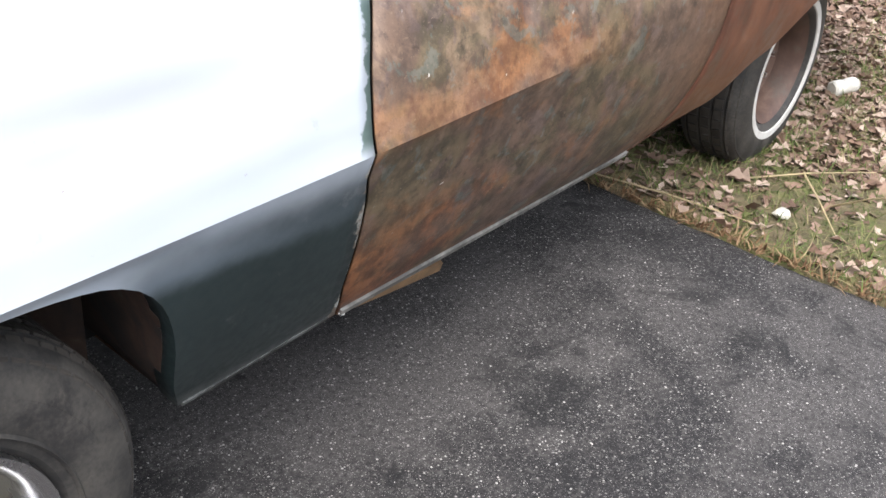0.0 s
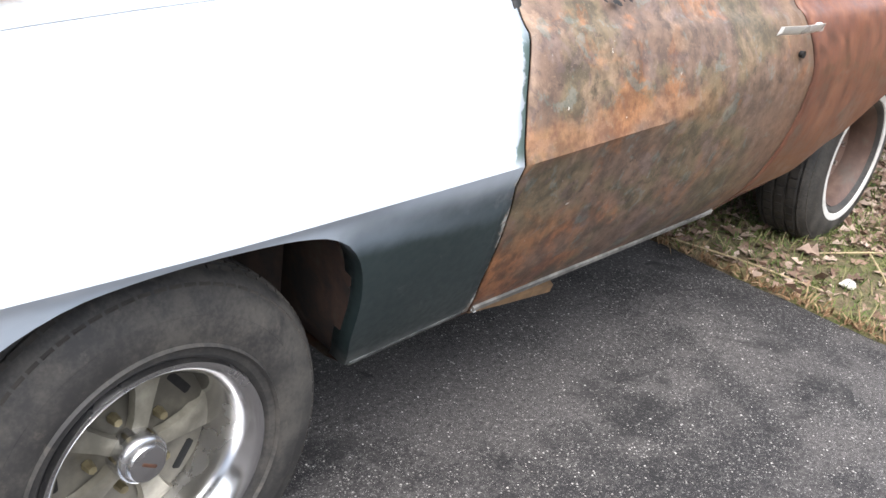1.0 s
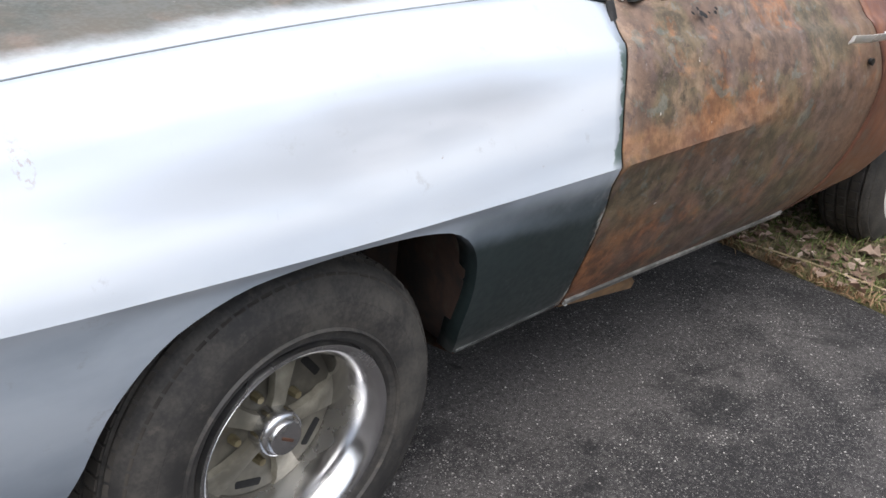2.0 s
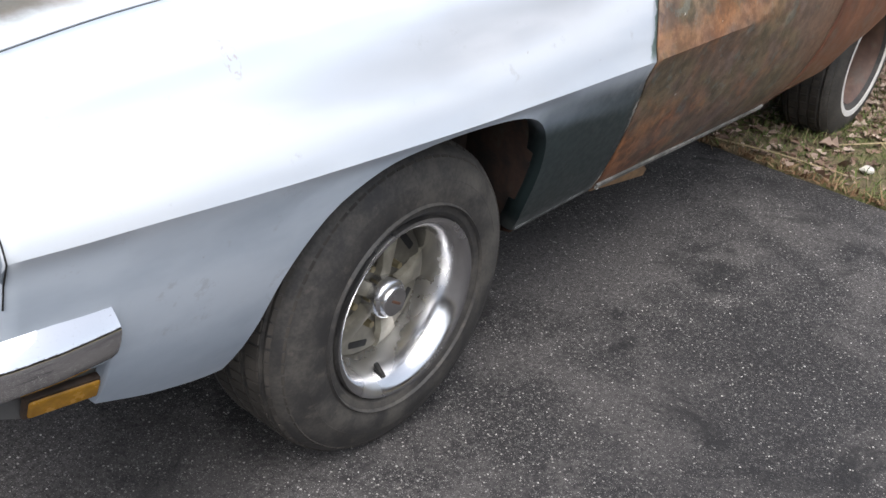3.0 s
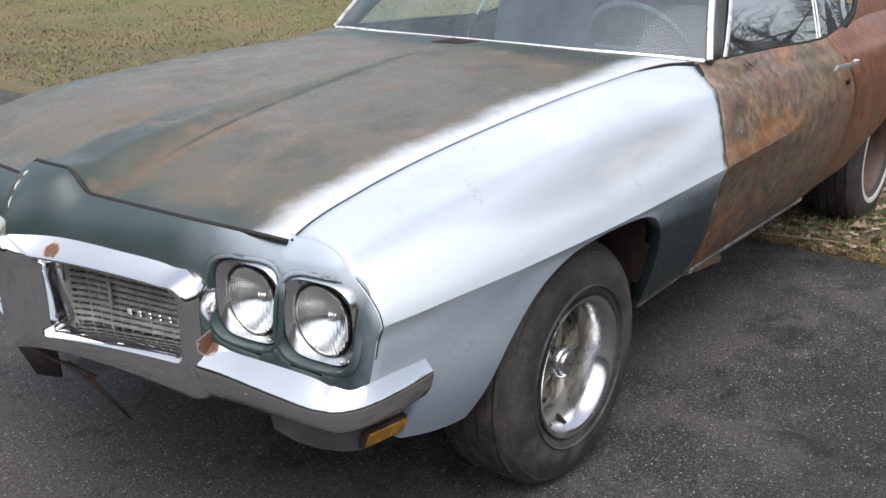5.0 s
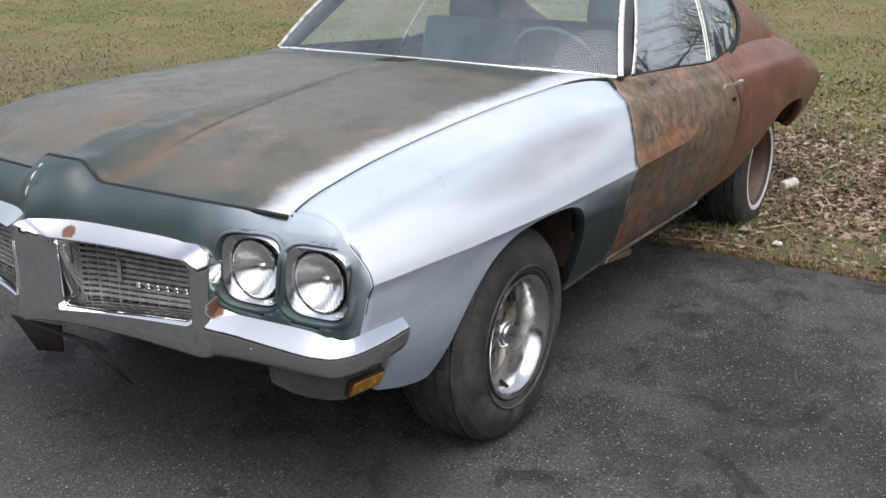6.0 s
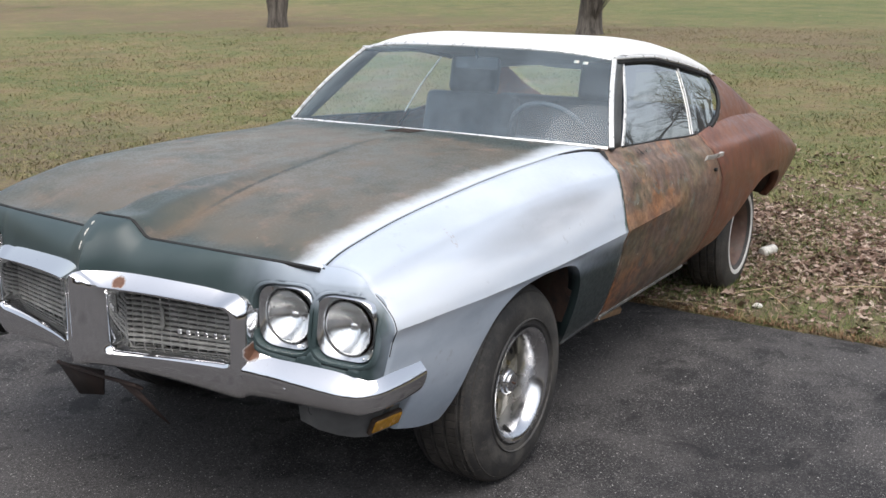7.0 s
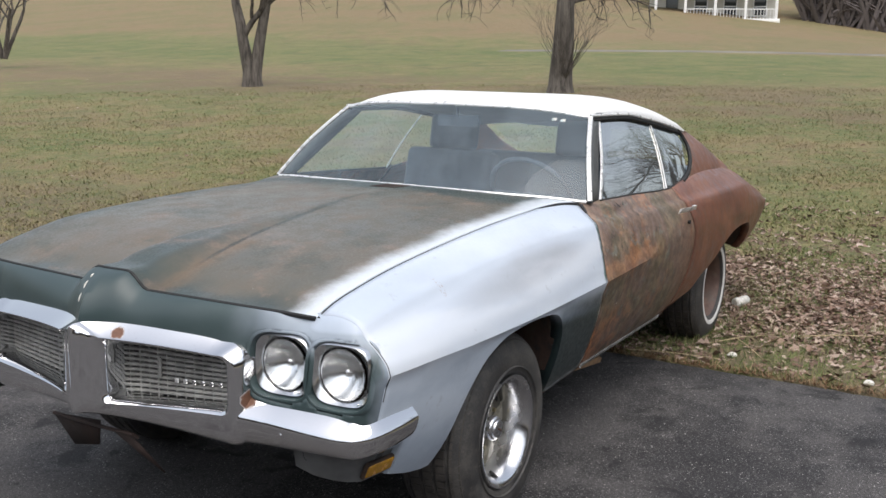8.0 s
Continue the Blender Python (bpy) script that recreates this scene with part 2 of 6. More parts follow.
def m_rust(name, tones, rough=(0.55, 0.8), streaks=1.0):
    """Bare rusting steel: blotches, vertical runs and dark patches."""
    n = Nodes(name)
    big = n.noise(3.0, 5, 0.6)
    mid = n.noise(14, 6, 0.7, distort=0.6)
    run = n.noise(26, 4, 0.6, stretch=(1.0, 1.0, 0.28))
    s = n.math("ADD", n.math("MULTIPLY", big, 0.40), n.math("ADD", n.math("MULTIPLY", mid, 0.36), n.math("MULTIPLY", run, 0.24 * streaks)))
    c = n.ramp(s, list(zip((0.33, 0.42, 0.50, 0.57, 0.66), tones)))
    speck = n.band(n.noise(160, 3, 0.7), 0.60, 0.72)
    c = n.mix(n.math("MULTIPLY", speck, 0.35), c, tones[0])
    grey = n.band(n.noise(7, 5, 0.7, offset=(9, 4, 1)), 0.56, 0.70)
    c = n.mix(n.math("MULTIPLY", grey, 0.35), c, (0.115, 0.125, 0.105))
    n.bump(n.math("ADD", mid, n.noise(220, 3)), 0.12, 0.002)
    return n.done(c, n.band(mid, 0.3, 0.7, *rough), 0.0)


def m_door():
    """Rusted door steel: mauve-brown ground, olive, orange and tan patches, dark freckles."""
    n = Nodes("rusty_door_steel")
    x, z = n.axis("X"), n.axis("Z")
    a = n.noise(3.6, 8, 0.72, distort=0.5)
    b = n.noise(10, 6, 0.66, offset=(4, 0, 2), distort=0.4)
    d = n.noise(22, 6, 0.66, offset=(1, 7, 3))
    fine = n.noise(120, 5, 0.75)
    zz = n.math("ADD", z, n.math("MULTIPLY", n.math("SUBTRACT", a, 0.5), 0.30))
    high = n.band(zz, 0.66, 0.80)
    c = n.mix(n.band(d, 0.33, 0.67), (0.092, 0.064, 0.050), (0.190, 0.125, 0.092))

    def patch(scale, offset, lo, hi, weight, dark, lite, stretch=(1, 1, 1), rough=0.66):
        mask = n.band(n.noise(scale, 8, rough, stretch=stretch, offset=offset, distort=0.5), lo, hi)
        return n.mix(n.math("MULTIPLY", mask, weight), c, n.mix(n.band(d, 0.38, 0.62), dark, lite))

    c = patch(4.6, (12, 4, 9), 0.48, 0.58, 0.62, (0.078, 0.070, 0.042), (0.170, 0.138, 0.078))
    c = patch(6.2, (2, 9, 8), 0.53, 0.62, n.math("ADD", 0.30, n.math("MULTIPLY", high, 0.30)), (0.200, 0.080, 0.033), (0.370, 0.160, 0.065))
    c = patch(8.5, (6, 1, 4), 0.53, 0.60, n.math("MULTIPLY", high, 0.42), (0.240, 0.155, 0.100), (0.380, 0.265, 0.180))
    c = patch(13, (3, 1, 6), 0.55, 0.62, 0.60, (0.110, 0.076, 0.070), (0.190, 0.140, 0.125))
    c = patch(17, (8, 3, 5), 0.57, 0.62, 0.60, (0.105, 0.125, 0.112), (0.185, 0.200, 0.175))
    c = patch(26, (6, 2, 2), 0.57, 0.65, 0.55, (0.038, 0.028, 0.022), (0.075, 0.052, 0.040))
    # orange bleeding from the lower front corner and along the crease
    bleed = n.math("ADD", n.math("MULTIPLY", n.math("SUBTRACT", x, -0.74), -2.2), n.math("MULTIPLY", n.math("SUBTRACT", b, 0.5), 2.6))
    bleed = n.math("MULTIPLY", n.band(bleed, 0.75, 0.20), n.band(zz, 0.64, 0.50))
    c = n.mix(n.math("MULTIPLY", bleed, 0.70), c, n.mix(n.band(d, 0.38, 0.62), (0.150, 0.058, 0.030), (0.370, 0.140, 0.055)))
    ridge = n.math("SUBTRACT", n.math("SUBTRACT", z, 0.772), n.math("MULTIPLY", n.math("SUBTRACT", b, 0.5), 0.14))
    ridge = n.math("MULTIPLY", n.band(n.math("ABSOLUTE", ridge), 0.050, 0.010), n.band(x, -1.50, -1.20))
    c = n.mix(n.math("MULTIPLY", ridge, 0.50), c, n.mix(n.band(d, 0.38, 0.62), (0.210, 0.088, 0.040), (0.400, 0.200, 0.095)))
    rear = n.band(n.math("ADD", x, n.math("MULTIPLY", n.math("SUBTRACT", b, 0.5), 0.4)), -1.60, -1.88)
    c = n.mix(n.math("MULTIPLY", rear, 0.45), c, (0.215, 0.105, 0.058))
    c = n.mix(n.math("MULTIPLY", n.band(fine, 0.55, 0.72), 0.5), c, (0.070, 0.048, 0.036))
    c = n.mix(n.math("MULTIPLY", n.band(fine, 0.43, 0.30), 0.4), c, (0.400, 0.290, 0.205))
    pin = n.band(n.noise(70, 3, 0.5, offset=(5, 5, 5)), 0.73, 0.77)
    c = n.mix(n.math("MULTIPLY", pin, n.band(a, 0.5, 0.62)), c, (0.671, 0.647, 0.586))
    n.bump(n.math("ADD", d, fine), 0.16, 0.002)
    return n.done(c, n.band(b, 0.3, 0.7, 0.42, 0.68), 0.0)


def m_chrome(name="pitted_chrome", rough=0.08, color=(0.78, 0.78, 0.79)):
    n = Nodes(name)
    pit = n.band(n.noise(300, 4, 0.7), 0.62, 0.72)
    haze = n.noise(9, 5)
    c = n.mix(n.math("MULTIPLY", pit, 0.5), color, (0.22, 0.17, 0.13))
    return n.done(c, n.band(haze, 0.3, 0.75, rough * 0.6, rough * 2.4), 1.0)


def m_bumper():
    """Chrome with rust breaking through in a few places."""
    n = Nodes("rust_spotted_bumper_chrome")
    pit = n.band(n.noise(260, 4, 0.7), 0.63, 0.73)
    haze = n.noise(7, 5)
    c = n.mix(n.math("MULTIPLY", pit, 0.5), (0.74, 0.74, 0.75), (0.22, 0.16, 0.12))
    rough = n.band(haze, 0.3, 0.75, 0.03, 0.10)
    metal = 1.0
    spots = None
    for cx, cy, cz, r in ((0.925, 0.522, 0.645, 0.030), (1.030, 0.140, 0.800, 0.024)):
        wob = n.math("MULTIPLY", n.math("SUBTRACT", n.noise(60, 4), 0.5), 0.018)
        dx = n.math("POWER", n.math("SUBTRACT", n.axis("X"), cx), 2.0)
        dy = n.math("POWER", n.math("SUBTRACT", n.axis("Y"), cy), 2.0)
        dz = n.math("POWER", n.math("SUBTRACT", n.axis("Z"), cz), 2.0)
        dist = n.math("ADD", n.math("SQRT", n.math("ADD", dx, n.math("ADD", dy, dz))), wob)
        s = n.band(dist, r, r * 0.7)
        spots = s if spots is None else n.math("MAXIMUM", spots, s)
    c = n.mix(spots, c, n.mix(n.noise(120, 4), (0.075, 0.030, 0.018), (0.20, 0.10, 0.06)))
    rough = n.math("ADD", rough, n.math("MULTIPLY", spots, 0.6))
    return n.done(c, rough, n.math("SUBTRACT", 1.0, spots))


def m_glass(name, tint=(0.80, 0.86, 0.86), gloss_share=0.5, rough=0.02, sheen_film_range=(0.02, 0.09), haze=(0.48, 0.58, 0.64)):
    """Thin glass: a clear film under a glossy one, with a diffuse coat of dust and painted sheen."""
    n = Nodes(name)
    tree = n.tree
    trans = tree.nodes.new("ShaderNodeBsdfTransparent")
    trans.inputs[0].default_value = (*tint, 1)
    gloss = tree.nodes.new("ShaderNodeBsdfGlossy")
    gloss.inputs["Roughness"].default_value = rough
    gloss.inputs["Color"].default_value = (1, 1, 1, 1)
    # diffuse coat: dust, with the reflected sky's pale blue put into its colour
    dust = n.band(n.noise(5, 5, 0.6), 0.35, 0.75, *sheen_film_range)
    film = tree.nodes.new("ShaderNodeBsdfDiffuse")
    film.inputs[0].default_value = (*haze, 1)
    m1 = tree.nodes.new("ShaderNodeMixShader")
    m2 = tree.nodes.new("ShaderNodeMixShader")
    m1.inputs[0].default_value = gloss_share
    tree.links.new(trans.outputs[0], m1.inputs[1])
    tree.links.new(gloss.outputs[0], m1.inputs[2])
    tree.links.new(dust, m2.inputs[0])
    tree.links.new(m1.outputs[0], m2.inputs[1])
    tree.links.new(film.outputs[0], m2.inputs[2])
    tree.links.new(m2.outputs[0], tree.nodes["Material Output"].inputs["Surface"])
    return n.mat


def m_asphalt():
    """Worn driveway asphalt with pale chips of stone and damp dark patches."""
    n = Nodes("worn_asphalt")
    patch = n.noise(1.1, 4, 0.6)
    patch2 = n.noise(4.5, 5, 0.65, offset=(5, 2, 0))
    # paler towards the front: light reaching under the bumper, put into the colour
    patch = n.math("ADD", patch, n.band(n.math("ADD", n.axis("X"), n.math("MULTIPLY", patch2, 0.5)), 0.40, 1.00, 0.0, 0.34))
    grain = n.noise(260, 3, 0.6)
    c = n.mix(n.band(n.math("ADD", patch, n.math("MULTIPLY", patch2, 0.75)), 0.78, 0.96), (0.017, 0.0158, 0.0172), (0.081, 0.0755, 0.0745))
    c = n.mix(n.band(grain, 0.35, 0.72), n.mix(0.45, c, (0.012, 0.012, 0.014)), n.mix(0.30, c, (0.12, 0.116, 0.114)))
    pebble = n.noise(75, 3, 0.55, offset=(2, 7, 0))
    c = n.mix(n.math("MULTIPLY", n.band(pebble, 0.52, 0.66), 0.5), c, (0.115, 0.110, 0.106))
    c = n.mix(n.math("MULTIPLY", n.band(pebble, 0.46, 0.34), 0.5), c, (0.012, 0.012, 0.013))
    cell = n.voronoi(165.0)
    tone = n.voronoi(165.0, "Color")
    sep = n.tree.nodes.new("ShaderNodeSeparateColor")
    n.tree.links.new(tone, sep.inputs[0])
    size = n.math("ADD", 0.14, n.math("MULTIPLY", sep.outputs[2], 0.30))
    worn = n.band(n.math("ADD", n.noise(2.6, 5, 0.7, offset=(3, 8, 0)), n.math("MULTIPLY", grain, 0.25)), 0.50, 0.75, 0.87, 0.58)
    chip = n.math("MULTIPLY", n.math("LESS_THAN", cell, size), n.math("GREATER_THAN", sep.outputs[0], worn))
    shade = n.mix(n.math("POWER", sep.outputs[1], 2.0), (0.10, 0.097, 0.095), (0.40, 0.39, 0.37))
    c = n.mix(chip, c, shade)
    cell2 = n.voronoi(330.0)
    tone2 = n.voronoi(330.0, "Color")
    sep2 = n.tree.nodes.new("ShaderNodeSeparateColor")
    n.tree.links.new(tone2, sep2.inputs[0])
    chip2 = n.math("MULTIPLY", n.band(cell2, 0.42, 0.25), n.band(sep2.outputs[0], 0.55, 0.70))
    c = n.mix(n.math("MULTIPLY", chip2, 0.8), c, n.mix(sep2.outputs[1], (0.08, 0.078, 0.076), (0.36, 0.35, 0.34)))
    ox = n.math("POWER", n.math("DIVIDE", n.math("SUBTRACT", n.axis("X"), 0.42), 0.25), 2.0)
    oy = n.math("POWER", n.math("DIVIDE", n.math("SUBTRACT", n.axis("Y"), 0.66), 0.22), 2.0)
    oil = n.band(n.math("ADD", n.math("ADD", ox, oy), n.math("MULTIPLY", n.math("SUBTRACT", n.noise(7, 5, 0.65), 0.5), 2.0)), 1.2, 0.3)
    spots = n.math("MULTIPLY", n.band(n.noise(3.4, 6, 0.68, offset=(9, 1, 0), distort=0.6), 0.53, 0.63), n.band(n.noise(1.3, 3, 0.5, offset=(4, 6, 0)), 0.38, 0.52, 0.15, 0.72))
    drips = n.math("MULTIPLY", n.band(n.noise(9.0, 4, 0.6, offset=(2, 5, 0)), 0.64, 0.71), 0.65)
    spots = n.math("MULTIPLY", n.math("MAXIMUM", spots, drips), n.band(n.axis("X"), 0.60, 0.95, 1.0, 0.45))
    c = n.mix(spots, c, (0.014, 0.014, 0.015))
    dx = n.math("POWER", n.math("DIVIDE", n.math("ADD", n.axis("X"), 0.55), 0.75), 2.0)
    dy = n.math("POWER", n.math("DIVIDE", n.math("SUBTRACT", n.axis("Y"), 1.50), 0.50), 2.0)
    damp = n.band(n.math("ADD", n.math("ADD", dx, dy), n.math("MULTIPLY", n.math("SUBTRACT", n.noise(4.5, 6, 0.65, offset=(1, 3, 0)), 0.5), 3.2)), 1.4, 0.2)
    c = n.mix(n.math("MULTIPLY", damp, 0.24), c, (0.018, 0.017, 0.018))
    c = n.mix(n.math("MULTIPLY", oil, 0.4), c, (0.016, 0.016, 0.017))
    h = n.math("ADD", n.math("MULTIPLY", grain, 0.5), n.math("ADD", chip, n.math("MULTIPLY", n.voronoi(150.0), 0.6)))
    n.bump(h, 0.55, 0.004)
    return n.done(c, n.band(patch2, 0.3, 0.7, 0.75, 0.95), 0.0, Specular_IOR_Level=0.25)


def m_grass(tuft=False):
    """Late winter lawn: green with straw and bare brown areas."""
    n = Nodes("lawn_tuft_grass" if tuft else "winter_lawn")
    big = n.noise(0.16, 4, 0.6)
    mid = n.noise(1.3, 5, 0.65)
    fine = n.noise(38, 5, 0.7)
    band = n.math("ADD", n.math("MULTIPLY", big, 0.55), n.math("MULTIPLY", mid, 0.45))
    c = n.ramp(band, [(0.38, (0.160, 0.114, 0.060)), (0.45, (0.190, 0.156, 0.070)), (0.51, (0.135, 0.144, 0.046)), (0.60, (0.092, 0.122, 0.032))])
    broad = n.noise(0.7, 6, 0.75, offset=(1, 8, 0))
    c = n.mix(n.math("MULTIPLY", n.band(broad, 0.52, 0.64), 0.55), c, (0.235, 0.180, 0.085))
    c = n.mix(n.math("MULTIPLY", n.band(broad, 0.48, 0.38), 0.55), c, (0.075, 0.098, 0.030))
    clump = n.noise(6.0, 6, 0.75, offset=(6, 1, 0))
    c = n.mix(n.math("MULTIPLY", n.band(clump, 0.52, 0.66), 0.55), c, (0.27, 0.215, 0.105))
    c = n.mix(n.math("MULTIPLY", n.band(clump, 0.47, 0.34), 0.6), c, (0.062, 0.075, 0.025))
    soil = n.noise(2.3, 8, 0.8, offset=(2, 9, 0))
    c = n.mix(n.math("MULTIPLY", n.band(soil, 0.51, 0.60), 0.55), c, n.mix(clump, (0.110, 0.080, 0.045), (0.215, 0.150, 0.080)))
    c = n.mix(n.math("MULTIPLY", n.band(soil, 0.48, 0.40), 0.45), c, n.mix(clump, (0.060, 0.085, 0.024), (0.150, 0.165, 0.050)))
    bare = n.math("MULTIPLY", n.band(n.axis("X"), -6.5, -3.5), n.band(n.noise(5.0, 7, 0.75, offset=(8, 8, 0)), 0.40, 0.54))
    c = n.mix(n.math("MULTIPLY", bare, 0.75), c, n.mix(fine, (0.085, 0.060, 0.040), (0.190, 0.140, 0.095)))
    c = n.mix(n.math("MULTIPLY", n.band(fine, 0.42, 0.70), 0.32), c, (0.30, 0.235, 0.13))
    c = n.mix(n.math("MULTIPLY", n.band(fine, 0.46, 0.30), 0.5), c, (0.06, 0.06, 0.025))
    dist = n.math("ADD", n.axis("X"), n.math("MULTIPLY", n.math("SUBTRACT", mid, 0.5), 8.0))
    litter = n.math("MULTIPLY", n.math("MULTIPLY", n.band(dist, -14.0, -18.0), n.band(dist, -27.0, -22.0)), n.band(n.noise(0.5, 5, 0.7, offset=(3, 3, 0)), 0.36, 0.56))
    c = n.mix(n.math("MULTIPLY", litter, 0.75), c, n.mix(fine, (0.105, 0.072, 0.044), (0.20, 0.145, 0.085)))
    lush = n.math("MULTIPLY", n.band(dist, -26.0, -30.0), n.band(dist, -46.0, -39.0))
    c = n.mix(n.math("MULTIPLY", lush, 0.55), c, n.mix(n.band(n.math("ADD", n.math("MULTIPLY", mid, 0.5), n.math("MULTIPLY", broad, 0.5)), 0.40, 0.60), (0.064, 0.102, 0.026), (0.155, 0.155, 0.056)))
    far = n.band(dist, -43.0, -52.0)
    tan = n.mix(n.math("ADD", n.math("MULTIPLY", mid, 0.5), n.math("MULTIPLY", clump, 0.5)), (0.27, 0.180, 0.098), (0.115, 0.100, 0.048))
    c = n.mix(n.math("MULTIPLY", far, n.band(big, 0.40, 0.58, 0.95, 0.55)), c, tan)
    if tuft:
        r = n.island()
        c = n.mix(n.math("MULTIPLY", r, 0.7), c, n.mix(n.band(r, 0.5, 0.8), (0.150, 0.165, 0.052), (0.32, 0.265, 0.14)))
        return n.done(c, 0.85, 0.0)
    n.bump(n.math("ADD", fine, n.noise(9, 4)), 0.9, 0.03)
    return n.done(c, 0.9, 0.0)


def m_leafy(name, a, b, c3):
    """Small loose pieces, each of its own tone."""
    n = Nodes(name)
    r = n.island()
    c = n.ramp(r, [(0.0, a), (0.5, b), (1.0, c3)])
    c = n.mix(n.noise(90, 3), c, n.mix(0.5, c, (0.03, 0.02, 0.01)))
    return n.done(c, 0.75, 0.0)


def m_bark():
    n = Nodes("grey_bark")
    rid = n.noise(10, 6, 0.7, stretch=(1, 1, 0.16))
    c = n.mix(n.band(rid, 0.3, 0.7), (0.035, 0.030, 0.025), (0.15, 0.13, 0.11))
    n.bump(rid, 0.8, 0.03)
    return n.done(c, 0.9, 0.0)


def m_tyre():
    n = Nodes("dusty_tyre_rubber")
    dust = n.noise(12, 6, 0.65)
    fine = n.noise(140, 4)
    c = n.mix(n.band(n.math("ADD", dust, n.math("MULTIPLY", fine, 0.3)), 0.5, 0.85), (0.030, 0.029, 0.029), (0.082, 0.076, 0.068))
    scuff = n.band(n.noise(34, 6, 0.7, stretch=(1, 0.4, 1), offset=(2, 2, 7)), 0.56, 0.70)
    c = n.mix(n.math("MULTIPLY", scuff, 0.5), c, (0.115, 0.102, 0.086))
    n.bump(fine, 0.15, 0.001)
    return n.done(c, n.band(dust, 0.3, 0.7, 0.55, 0.8), 0.0)


